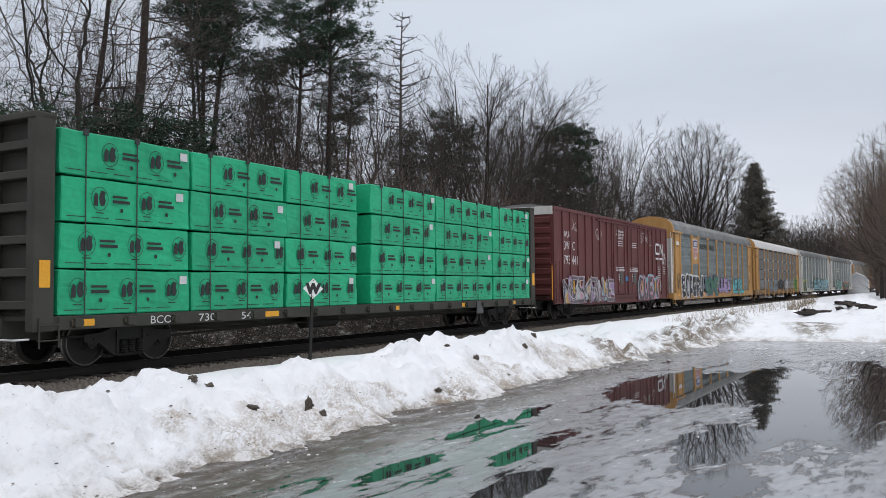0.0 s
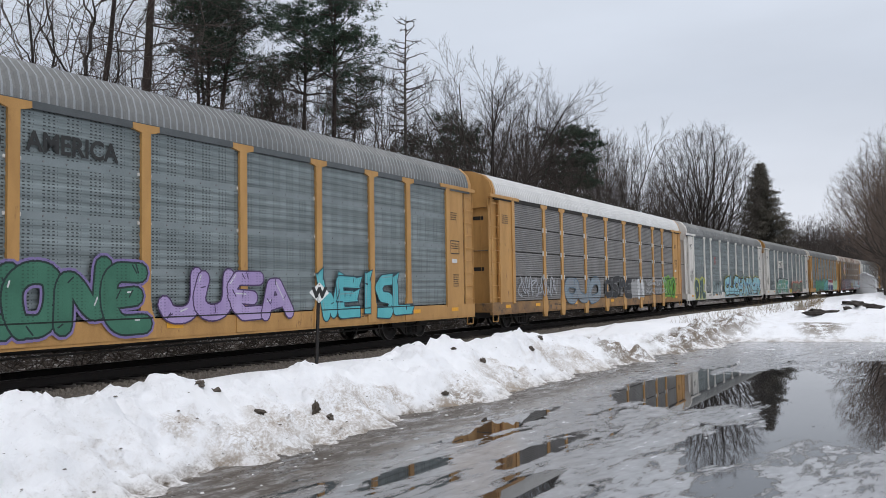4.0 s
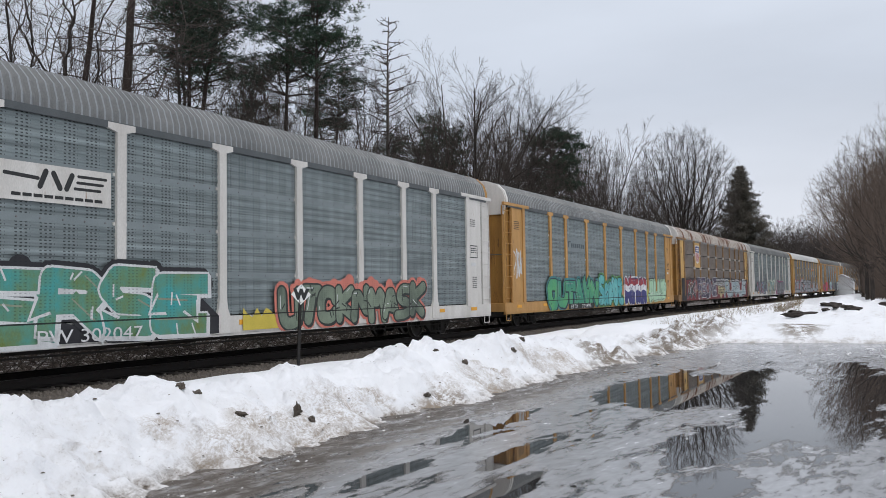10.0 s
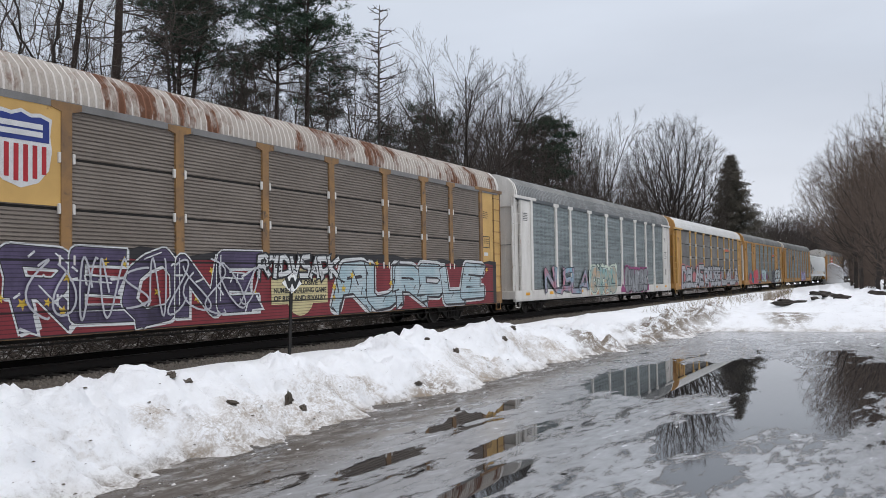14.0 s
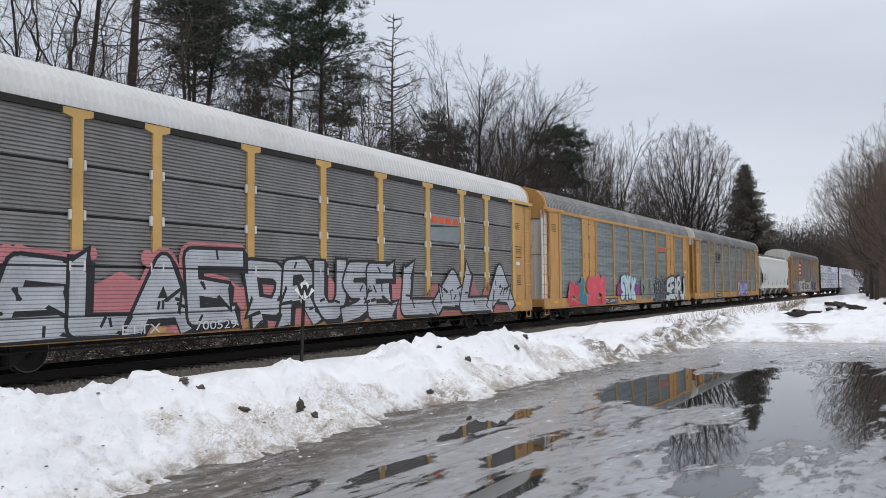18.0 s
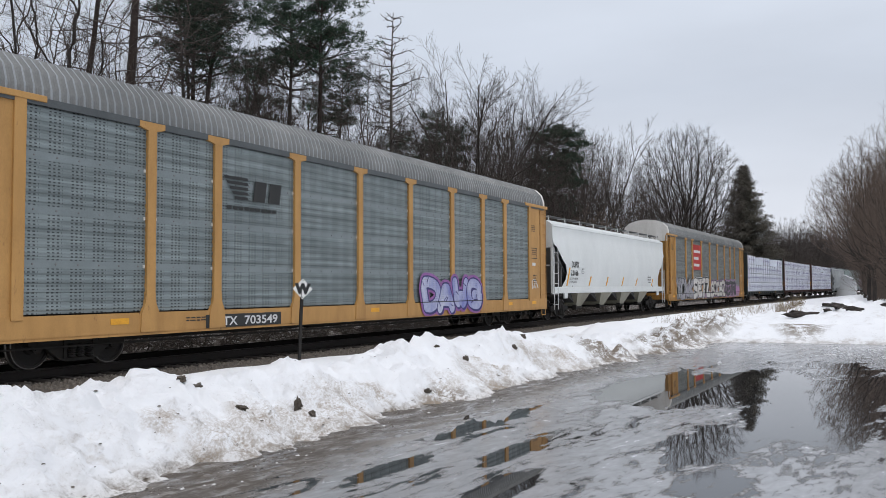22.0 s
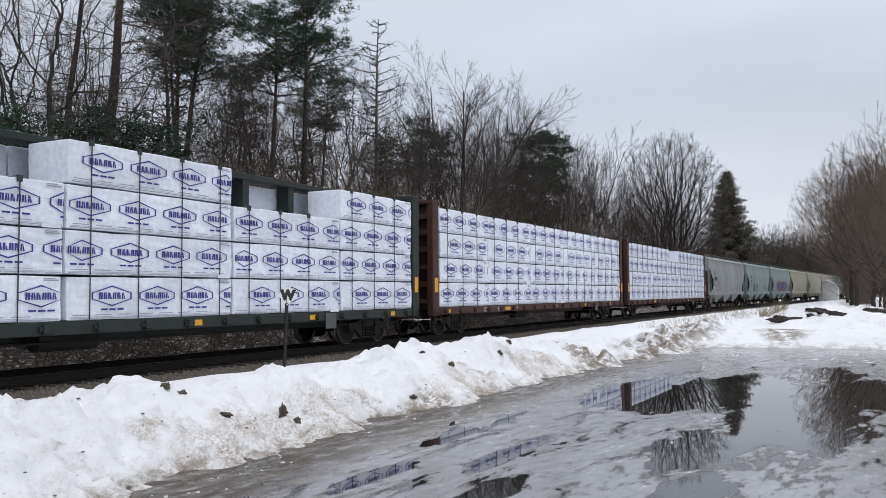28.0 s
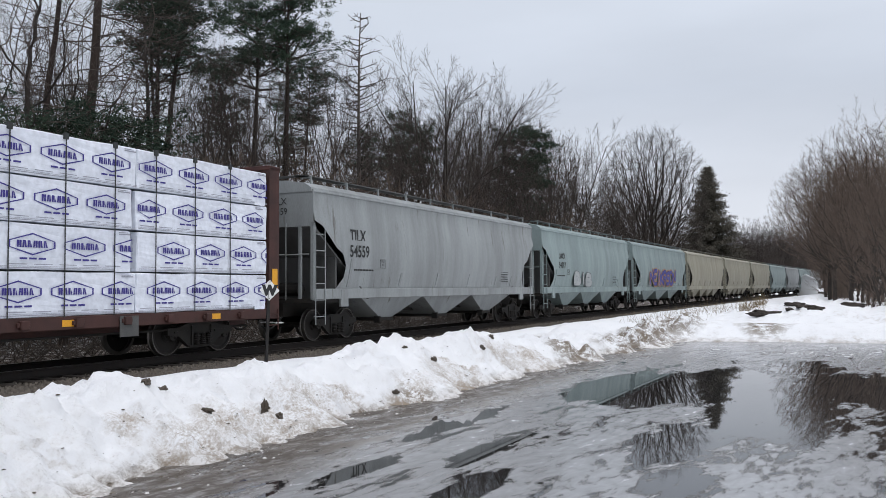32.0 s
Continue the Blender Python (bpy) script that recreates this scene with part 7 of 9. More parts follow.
    for text, xa, xb, wt, sd in (("DELAE", 2.0, 9.3, 0.19, 101), ("PRUSE", 9.8, 16.2, 0.20, 102), ("LALA", 16.9, 25.1, 0.26, 103)):
        sprayed(c, text, xa, xb, 0.68, 2.24, silver, (0.016, 0.016, 0.018), rosy if sd == 101 else None, SIDE, sd, second=dull, weight=wt, lw=0.085, soft=0, drop=0.13 if sd < 103 else 0.08, relief="slats", clouds=9, tight=1.05)
    lettering(c, "ETTX", 6.0, 0.64, 0.2, WHITEINK, -1.574, 1.0)
    lettering(c, "700529", 8.0, 0.64, 0.2, WHITEINK, -1.574, 1.3)
    # 11: wide yellow plates
    c = autorack(lead_of(11), "yellow autorack with wide plated bays and galvanised sheets", YELLOW, YELLOW, GALV, ROOFGREY, end_low=WHITEPAINT, wide=(5.9, 21.9))
    placards(c, BLACKINK, 11)
    swoosh_board(c, 18.75, 20.6, 3.2, 3.95, -1.505)
    coral, pale = (0.55, 0.045, 0.075), (0.40, 0.55, 0.58)
    smear(c, 3.1, 7.9, 0.62, 0.96, SIDE + 0.004, coral, 118, "", ragged=0.2)
    sprayed(c, "M", 3.1, 4.7, 0.68, 1.75, coral, (0.45, 0.22, 0.25), None, SIDE, 111, weight=0.24, lw=0.022, soft=0, relief="")
    sprayed(c, "L", 4.5, 5.7, 0.66, 1.9, (0.018, 0.20, 0.26), (0.05, 0.30, 0.36), None, SIDE - 0.01, 116, weight=0.24, lw=0.02, relief="")
    sprayed(c, "SM", 5.5, 8.0, 0.64, 2.05, coral, (0.46, 0.30, 0.33), None, SIDE - 0.02, 117, second=(0.60, 0.08, 0.11), weight=0.25, lw=0.022, soft=0, relief="")
    smear(c, 10.2, 14.6, 1.0, 1.8, SIDE + 0.004, (0.22, 0.035, 0.16), 119, "sheet", bumps=10, ragged=0.25)
    sprayed(c, "SYCK", 10.9, 13.6, 0.82, 2.1, pale, (0.03, 0.06, 0.10), None, SIDE, 112, second=(0.52, 0.64, 0.66), weight=0.17, lw=0.035, soft=1, drop=0.05)
    sprayed(c, "CRUE", 14.9, 17.6, 0.78, 1.95, (0.17, 0.185, 0.18), (0.42, 0.48, 0.36), None, SIDE, 113, weight=0.15, lw=0.025, soft=2)
    smear(c, 17.4, 21.2, 0.6, 1.3, SIDE + 0.004, (0.018, 0.022, 0.06), 121, "", bumps=8, ragged=0.3)
    sprayed(c, "THIS", 17.7, 20.6, 0.66, 1.9, (0.014, 0.016, 0.024), (0.50, 0.54, 0.55), (0.014, 0.018, 0.05), SIDE, 114, weight=0.16, lw=0.028, soft=1)
    sprayed(c, "SEARJ", 20.6, 25.3, 0.62, 2.1, (0.60, 0.62, 0.60), (0.02, 0.02, 0.03), (0.018, 0.022, 0.06), SIDE - 0.004, 115, second=(0.42, 0.52, 0.53), weight=0.15, lw=0.045, soft=0, drop=0.05)
    plate(c, 8.0, 10.4, 0.62, 0.92, -1.5245, BLACKINK, "number_board")
    lettering(c, "CTTX", 8.12, 0.68, 0.19, WHITEINK, -1.5325, 0.82)
    lettering(c, "690421", 9.1, 0.68, 0.19, WHITEINK, -1.5325, 1.15)
    # 12: yellow posts, horse-like emblem as bars
    c = autorack(lead_of(12), "ochre and galvanised autorack with violet graffiti", YELLOW, YELLOW, GALV, ROOFGREY, end_low=OCHRE, end_cap=WHITEPAINT)
    placards(c, BLACKINK, 12)
    for k in range(5):
        a, z = 7.2 + 0.09 * k, 4.12 - 0.115 * k
        part("emblem_stripe", prism(bmesh.new(), [(a, z - 0.05), (8.0, z - 0.05), (7.96, z + 0.02), (a - 0.06, z + 0.02)], -1.514, -1.510), BLACKINK, c)
    for a in (8.16, 8.72):
        part("emblem_block", prism(bmesh.new(), [(a, 3.6), (a + 0.42, 3.6), (a + 0.5, 4.1), (a + 0.08, 4.1)], -1.514, -1.510), BLACKINK, c)
    bars(c, [(7.25 + 0.2 * k, 3.36, 0.16, 0.09) for k in range(9)], -1.512, BLACKINK, "emblem_line", "stuff")
    sprayed(c, "DAWG", 16.3, 20.6, 0.72, 1.85, (0.50, 0.52, 0.62), (0.04, 0.035, 0.16), (0.30, 0.12, 0.34), SIDE, 121, second=(0.18, 0.20, 0.46), weight=0.17, lw=0.05, soft=1, drop=0.05)
    scrawl(c, 25.5, 26.3, 1.4, 1.9, white, -1.506, 122, 4, 0.02)
    plate(c, 6.6, 9.2, 0.62, 0.92, -1.5245, BLACKINK, "number_board")
    lettering(c, "ETTX", 6.75, 0.67, 0.2, WHITEINK, -1.5325, 0.85, bold=0.006)
    lettering(c, "703549", 7.85, 0.67, 0.2, WHITEINK, -1.5325, 1.2, bold=0.006)
    # 14: green-grey sheets, red sign
    c = autorack(360.5, "ochre and dull grey autorack with a red sign", OCHRE, YELLOW, GALVDARK, ROOFGREY, end_low=OCHRE, end_cap=WHITEPAINT, bands=GALVDARK)
    placards(c, BLACKINK, 14)
    plate(c, 7.1, 9.7, 2.75, 4.6, -1.50, spray((0.46, 0.035, 0.03)), "red_sign", 0.02)
    bars(c, [(7.35, 4.0, 2.05, 0.2), (7.35, 3.5, 1.5, 0.2), (7.35, 3.0, 1.75, 0.2)], -1.521, WHITEINK, "sign_bar")
    lettering(c, "TTGX", 0.215, 4.2, 0.2, BLACKINK, 0.45, 0.7, True)
    lettering(c, "988416", 0.215, 3.92, 0.2, BLACKINK, 0.45, 0.85, True)
    lettering(c, "EXCESS HEIGHT CAR", 0.215, 4.72, 0.15, BLACKINK, 0.75, 1.6, True)
    smear(c, 2.1, 7.0, 0.64, 1.3, SIDE + 0.004, (0.22, 0.22, 0.215), 145, "sheet", ragged=0.3)
    sprayed(c, "YOWK", 2.1, 6.9, 0.70, 2.1, (0.34, 0.35, 0.35), (0.03, 0.03, 0.034), (0.42, 0.42, 0.42), SIDE, 141, second=(0.22, 0.20, 0.26), weight=0.2, lw=0.05, soft=0, halo=0.04, drop=0.07)
    smear(c, 7.0, 24.6, 0.66, 1.3, SIDE + 0.005, (0.35, 0.22, 0.34), 146, "sheet", ragged=0.4)
    sprayed(c, "SETZ", 7.0, 12.3, 0.68, 2.1, (0.62, 0.61, 0.59), (0.016, 0.016, 0.018), white, SIDE, 142, second=(0.48, 0.45, 0.42), weight=0.18, lw=0.075, soft=1, drop=0.1, halo=0.04)
    sprayed(c, "GOOBZ", 12.8, 18.2, 0.72, 1.95, (0.60, 0.59, 0.57), (0.02, 0.02, 0.022), (0.30, 0.18, 0.34), SIDE, 143, second=(0.44, 0.40, 0.34), weight=0.15, lw=0.055, soft=2, drop=0.07, halo=0.05)
    sprayed(c, "DESTRO", 18.3, 23.0, 0.72, 2.0, (0.016, 0.016, 0.02), (0.42, 0.40, 0.40), (0.34, 0.17, 0.36), SIDE, 144, weight=0.15, lw=0.03, soft=1)
    smear(c, 23.0, 24.8, 0.9, 1.75, SIDE + 0.004, (0.42, 0.20, 0.38), 147, "sheet", bumps=5, ragged=0.4)
    lettering(c, "TTGX", 7.1, 0.66, 0.24, WHITEINK, SIDE - 0.05, 1.1)
    lettering(c, "988416", 8.5, 0.66, 0.24, WHITEINK, SIDE - 0.05, 1.5)


build_autoracks()

# ---- boxcar ----


def build_boxcar():
    L = 18.7
    car = base_car("boxcar", "dark red steel boxcar with graffiti along its foot", 34.6, L, GEAR_LARGE, 2.6)
    part("underframe", boxes((0.2, L - 0.2, -0.45, 0.45, 0.45, 0.95), (0.1, L - 0.1, -1.42, 1.42, 0.86, 0.98)), BLACKSTEEL, car)
    part("side_wall", boxes((0.04, L - 0.04, -1.48, -1.42, 0.90, 4.98)), BROWNBOX, car)
    part("far_wall", boxes((0.04, L - 0.04, 1.42, 1.48, 0.90, 4.98)), BROWNBOX, car)
    sill = [(0.05, 0.98), (0.05, 0.72), (2.0, 0.72), (4.6, 0.60), (L - 4.6, 0.60), (L - 2.0, 0.72), (L - 0.05, 0.72), (L - 0.05, 0.98)]
    part("side_sill", prism(bmesh.new(), sill, -1.515, -1.46), BROWNBOX, car)
    part("top_rail", boxes((0.02, L - 0.02, -1.53, -1.44, 4.88, 5.02), bevel=0.012), BROWNBOX, car)
    roof = prism(bmesh.new(), [(-1.5, 4.98), (-0.6, 5.13), (0, 5.16), (0.6, 5.13), (1.5, 4.98)], 0.05, L - 0.05, axis="x")
    rf = part("roof", roof, ROOFGREY, car, "galvanised roof")
    rib = put_mesh("roof_rib", prism(bmesh.new(), [(-1.5, 4.985), (-0.6, 5.135), (0, 5.165), (0.6, 5.135), (1.5, 4.985), (1.5, 5.02), (0, 5.2), (-1.5, 5.02)], -0.04, 0.04, axis="x"), ROOFGREY)
    for k in range(15):
        shared("roof_rib", rib, rf, pose(0.6 + k * 1.25, 0, 0))
    post = put_mesh("side_post", prism(bmesh.new(), [(-0.07, 0.98), (0.07, 0.98), (0.07, 4.9), (-0.07, 4.9)], -1.535, -1.47), BROWNBOX)
    for x in (0.09, 1.15, 2.1, 3.1, 4.1, 5.1, 6.15, 7.2, 8.0, 13.0, 13.9, 14.7, 15.5, 16.4, 17.4, L - 0.09):
        shared("side_post", post, car, pose(x, 0, 0))
    # two plug doors with locking bars
    for x0, x1 in ((8.15, 10.4), (10.55, 12.85)):
        d = part("door", boxes((x0, x1, -1.545, -1.48, 1.05, 4.72), bevel=0.012), BROWNBOX, car)
        part("door_rail", boxes((x0, x1, -1.565, -1.54, 1.1, 1.18), (x0, x1, -1.565, -1.54, 2.6, 2.68), (x0, x1, -1.565, -1.54, 4.6, 4.7), (x0, x0 + 0.07, -1.56, -1.54, 1.1, 4.7), (x1 - 0.07, x1, -1.56, -1.54, 1.1, 4.7)), BROWNBOX, d)
        part("lock_bar", rods([((x, -1.585, 1.1), (x, -1.585, 4.65)) for x in (x0 + 0.55, x1 - 0.55)], 0.022), BROWNBOX, d)
        part("lock_box", boxes((x0 + 0.9, x0 + 1.35, -1.60, -1.54, 1.6, 2.2), bevel=0.015), HOPDARK, d)
        if x0 < 9:
            for k, (words, wide) in enumerate((("CLOSE AND LOCK", 1.2), ("BOTH DOORS BEFORE", 1.4), ("MOVING CAR", 0.9))):
                lettering(car, words, x0 + 1.1 - wide / 2, 4.32 - 0.17 * k, 0.11, WHITEINK, -1.549, wide, bold=0.004)
        stencil_block(car, x0 + 0.55, 3.82, 1.0, 3, -1.548, WHITEINK, 0.11, 0.04, int(x0))
        lettering(car, "CLOSE THIS DOOR FIRST" if x0 < 9 else "OPEN THIS DOOR FIRST", x0 + 0.4, 2.28, 0.09, WHITEINK, -1.571, 1.45, bold=0.003)
        stencil_block(car, x0 + 0.3, 2.45, 1.4, 3, -1.548, WHITEINK, 0.09, 0.04, int(x0) + 3)
        stencil_block(car, x0 + 0.75, 2.08, 0.4, 5, -1.548, WHITEINK, 0.09, 0.05, int(x0) + 6)
    part("door_track", boxes((5.6, 15.4, -1.60, -1.5, 0.93, 1.02), (5.6, 15.4, -1.58, -1.5, 4.74, 4.82)), BROWNBOX, car)
    # leading end with pressed ribs, pale header board
    part("end_wall", boxes((0.0, 0.06, -1.46, 1.46, 0.9, 4.98)), BROWNBOX, car)
    rib = prism(bmesh.new(), [(0.0, -0.16), (-0.07, -0.1), (-0.07, 0.1), (0.0, 0.16)], -1.38, 1.38)
    rib = put_mesh("end_rib", rib, BROWNBOX)
    for k in range(8):
        shared("end_rib", rib, car, pose(0, 0, 1.25 + 0.45 * k))
    part("header_board", boxes((-0.035, 0.0, -1.5, 1.5, 4.66, 5.02)), WHITEPAINT, car, "pale height board")
    lettering(car, "FREIGHT CAR", -0.037, 4.76, 0.15, BLACKINK, 1.2, 1.3, True)
    stencil_block_end = [(-0.075, 0.9 - 0.28 * k, 3.9, 0.2) for k in range(4)]
    part("stencil", boxes(*[(-0.078, -0.074, y - w, y, z, z + 0.04) for _, y, z, w in stencil_block_end]), WHITEINK, car)
    part("far_end", boxes((L - 0.06, L, -1.46, 1.46, 0.9, 4.98)), BROWNBOX, car)
    part("crossover_step", boxes((-0.32, 0.0, -1.3, 1.3, 1.0, 1.04)), BLACKSTEEL, car)
    ladder(car, 0.1, 0.5, 0.75, 2.6, -1.59, BROWNBOX, 5)
    ladder(car, L - 0.55, L - 0.12, 0.75, 2.6, -1.59, BROWNBOX, 5)
    part("grab_pole", rods([((-0.1, -1.48, 0.9), (-0.1, -1.48, 2.4))], 0.02), REFLECT, car)
    # markings
    y = -1.549
    lettering(car, "DW", 1.25, 3.15, 0.42, WHITEINK, -1.484, 0.75)
    lettering(car, "C", 2.35, 3.15, 0.42, WHITEINK, -1.484, 0.3)
    lettering(car, "793", 1.25, 2.5, 0.42, WHITEINK, -1.484, 0.8)
    lettering(car, "441", 2.3, 2.5, 0.42, WHITEINK, -1.484, 0.72)
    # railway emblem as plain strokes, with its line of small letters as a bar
    emblem = [(16.05, 3.9, 0.7, 0.13), (16.05, 3.35, 0.75, 0.13), (15.98, 3.4, 0.14, 0.55), (16.92, 3.38, 0.13, 0.64), (17.44, 3.38, 0.13, 0.64)]
    bars(car, emblem, y, WHITEINK, "emblem")
    slash = prism(bmesh.new(), [(16.92, 4.02), (17.07, 4.02), (17.57, 3.38), (17.42, 3.38)], y - 0.004, y)
    part("emblem_stroke", slash, WHITEINK, car)
    bars(car, [(16.0, 3.06, 0.62, 0.11), (16.85, 3.06, 0.66, 0.11)], y, WHITEINK, "emblem_line")
    white, black = (0.6, 0.6, 0.6), (0.03, 0.03, 0.035)
    for x, z, s in ((2.6, 4.3, 1), (6.0, 4.05, 2), (13.45, 4.25, 3), (14.3, 4.25, 4), (15.1, 4.15, 5)):
        scrawl(car, x - 0.35, x + 0.35, z - 0.3, z + 0.3, white, -1.486, 200 + s, 2, 0.014)
    scrawl(car, 1.2, 2.1, 3.7, 4.0, white, -1.486, 210, 4, 0.02)
    scrawl(car, 17.7, 18.4, 2.7, 3.5, white, -1.486, 211, 4, 0.02)
    for k, x in enumerate((2.0, 4.2, 6.4, 13.6, 15.2)):
        plate(car, x + 1.1, x + 1.2, 1.25, 1.75, -1.562, REFLECT, "reflector", 0.004)
    yy = -1.60
    pink = (0.52, 0.24, 0.31)
    rng = random.Random(226)
    tones = ((0.20, 0.36, 0.46), pink, (0.42, 0.42, 0.44), (0.06, 0.06, 0.07), (0.30, 0.20, 0.34), (0.48, 0.30, 0.10))
    for k in range(22):
        a = 0.9 + 0.31 * k
        smear(car, a, a + rng.uniform(0.3, 0.6), 0.72 + 0.3 * rng.random(), rng.uniform(1.5, 2.05), yy + 0.012 - 0.0003 * k, tones[(k * 5 + k // 3) % 6], 230 + k, "", bumps=4, ragged=0.45)
    sprayed(car, "MESKRWXE", 1.0, 7.9, 0.72, 1.9, (0.030, 0.030, 0.034), (0.42, 0.34, 0.37), None, yy, 221, second=(0.16, 0.13, 0.15), weight=0.075, lw=0.04, soft=0, relief="", foot=0.70)
    scrawl(car, 1.0, 7.8, 0.8, 1.9, white, yy - 0.03, 227, 12, 0.014)
    smear(car, 12.2, 16.3, 0.72, 1.35, yy + 0.004, pink, 222, "", bumps=10, ragged=0.3)
    sprayed(car, "CUEX", 12.4, 16.1, 0.72, 1.9, (0.035, 0.034, 0.038), pink, (0.20, 0.42, 0.45), yy, 223, second=(0.09, 0.09, 0.1), weight=0.13, lw=0.075, soft=0, edge=black, clouds=9, relief="", drop=0.08, foot=0.70)
    for x in (2.05, 6.3, 12.75, 15.5):
        plate(car, x, x + 0.12, 1.15, 1.75, yy - 0.04, spray((0.62, 0.36, 0.02)), "reflector_bar", 0.002)
    plate(car, 9.9, 10.35, 1.75, 2.0, -1.60, spray((0.03, 0.16, 0.36)), "placard", 0.004)
    bars(car, [(17.15, 1.2, 0.42, 0.05), (17.15, 1.7, 0.42, 0.05), (17.15, 1.2, 0.05, 0.5), (17.52, 1.2, 0.05, 0.5), (17.25, 1.35, 0.2, 0.25)], -1.486, WHITEINK, "service_plate")
    stencil_block(car, 16.7, 2.6, 0.5, 7, -1.486, WHITEINK, 0.13, 0.04, 31)
    stencil_block(car, 17.9, 2.6, 0.4, 4, -1.486, WHITEINK, 0.13, 0.04, 32)
    part("brake_reservoir", rods([((7.5, -0.7, 0.68), (8.6, -0.7, 0.68))], 0.2, 12), BLACKSTEEL, car)


# ---- centre-beam flat cars with wrapped lumber ----
PACKS = {}


def pack_mesh(w, h, material, seed):
    """A wrapped lumber pack: a soft-edged block with puckered faces."""
    key = (round(w, 1), round(h, 2), material.name, seed % 3)
    if key in PACKS:
        return PACKS[key]
    rng = np.random.RandomState(seed % 3 + 5)
    bm = boxes((0, w, -1.44, -0.26, 0, h), bevel=0.02)
    bmesh.ops.subdivide_edges(bm, edges=[ed for ed in bm.edges if ed.calc_length() > 0.5], cuts=7, use_grid_fill=True)
    for v in bm.verts:
        k = 0.012 * math.sin(9.0 * v.co.x + 5 * v.co.z + seed) + rng.normal(0, 0.004)
        v.co.y += k
        v.co.z += rng.normal(0, 0.004) - 0.012 * (1 if v.co.z > h * 0.8 else 0) * abs(math.sin(1.9 * v.co.x + seed))
    me = put_mesh("lumber_pack", bm, material)
    PACKS[key] = me
    return me


def flat_print(rows, y):
    """Ink of plain outlines: lists of (x, z) polygons."""
    v, f = [], []
    for poly in rows:
        o = len(v)
        v += [(x, y, z) for x, z in poly]
        f.append(tuple(range(o, o + len(poly))))
    return v, f


def ring(cx, cz, rx, rz, t, n=20):
    out = []
    for k in range(n):
        a, b = 2 * math.pi * k / n, 2 * math.pi * (k + 1) / n
        out.append([(cx + rx * math.cos(a), cz + rz * math.sin(a)), (cx + rx * math.cos(b), cz + rz * math.sin(b)), (cx + (rx - t) * math.cos(b), cz + (rz - t) * math.sin(b)), (cx + (rx - t) * math.cos(a), cz + (rz - t) * math.sin(a))])
    return out


def rect(x0, x1, z0, z1):
    return [(x0, z0), (x1, z0), (x1, z1), (x0, z1)]


def print_green(w, h, shift):
    rows = []
    x = 0.2 + shift
    while x + 0.3 < w - 0.05:
        cz = h * 0.55
        rows += ring(x + 0.2, cz, 0.2, 0.235, 0.012)
        rows.append([(x + 0.06, cz - 0.14), (x + 0.16, cz - 0.14), (x + 0.16, cz + 0.08), (x + 0.10, cz + 0.12), (x + 0.06, cz + 0.02)])
        rows.append([(x + 0.18, cz - 0.02), (x + 0.22, cz - 0.14), (x + 0.30, cz - 0.13), (x + 0.335, cz - 0.04), (x + 0.31, cz + 0.05), (x + 0.33, cz + 0.13), (x + 0.24, cz + 0.17), (x + 0.19, cz + 0.08)])
        if x + 0.95 < w:
            rows.append(rect(x + 0.50, x + 0.86, cz + 0.045, cz + 0.09))
            rows.append(rect(x + 0.50, x + 0.92, cz - 0.06, cz + 0.0))
            rows.append(ring(x + 0.72, cz - 0.2, 0.04, 0.04, 0.04, 8)[0])
            rows += ring(x + 0.72, cz - 0.2, 0.04, 0.045, 0.038, 8)
        rows.append(rect(x + 0.10, x + 0.30, cz - 0.285, cz - 0.265))
        x += 1.16
    return rows


def print_white(w, h, shift):
    """Lozenge emblems one after another, cut off where the wrap is folded round the pack's ends."""
    rows = []
    cx = 0.35 + shift
    a, b, c, cz = 0.50, 0.21, 0.065, h * 0.55
    lozenge = [(-a, c), (0, b), (a, c), (a, -c), (0, -b), (-a, -c)]
    while cx - a < w:
        for k in range(6):
            p, q = lozenge[k], lozenge[(k + 1) % 6]
            rows.append([(cx + p[0], cz + p[1]), (cx + q[0], cz + q[1]), (cx + q[0] * 0.93, cz + q[1] * 0.86), (cx + p[0] * 0.93, cz + p[1] * 0.86)])
        for k in range(6):
            lx = cx - 0.33 + 0.113 * k
            rows.append([(lx, cz - 0.062), (lx + 0.036, cz - 0.062), (lx + 0.05, cz + 0.068), (lx + 0.014 * (k % 2), cz + 0.068)])
            rows.append([(lx + 0.052, cz - 0.062), (lx + 0.095, cz - 0.062), (lx + 0.095 - 0.02 * (k % 3), cz + 0.068), (lx + 0.054, cz + 0.068)])
        for k in range(3):
            rows.append(rect(cx - 0.27 + 0.2 * k, cx - 0.11 + 0.2 * k, cz - 0.285, cz - 0.25))
        cx += 1.2
    lim = lambda x: min(max(x, 0.025), w - 0.025)
    rows = [[(lim(x), z) for x, z in poly] for poly in rows]
    return [poly for poly in rows if max(p[0] for p in poly) - min(p[0] for p in poly) > 0.004]


PRINTS = {}


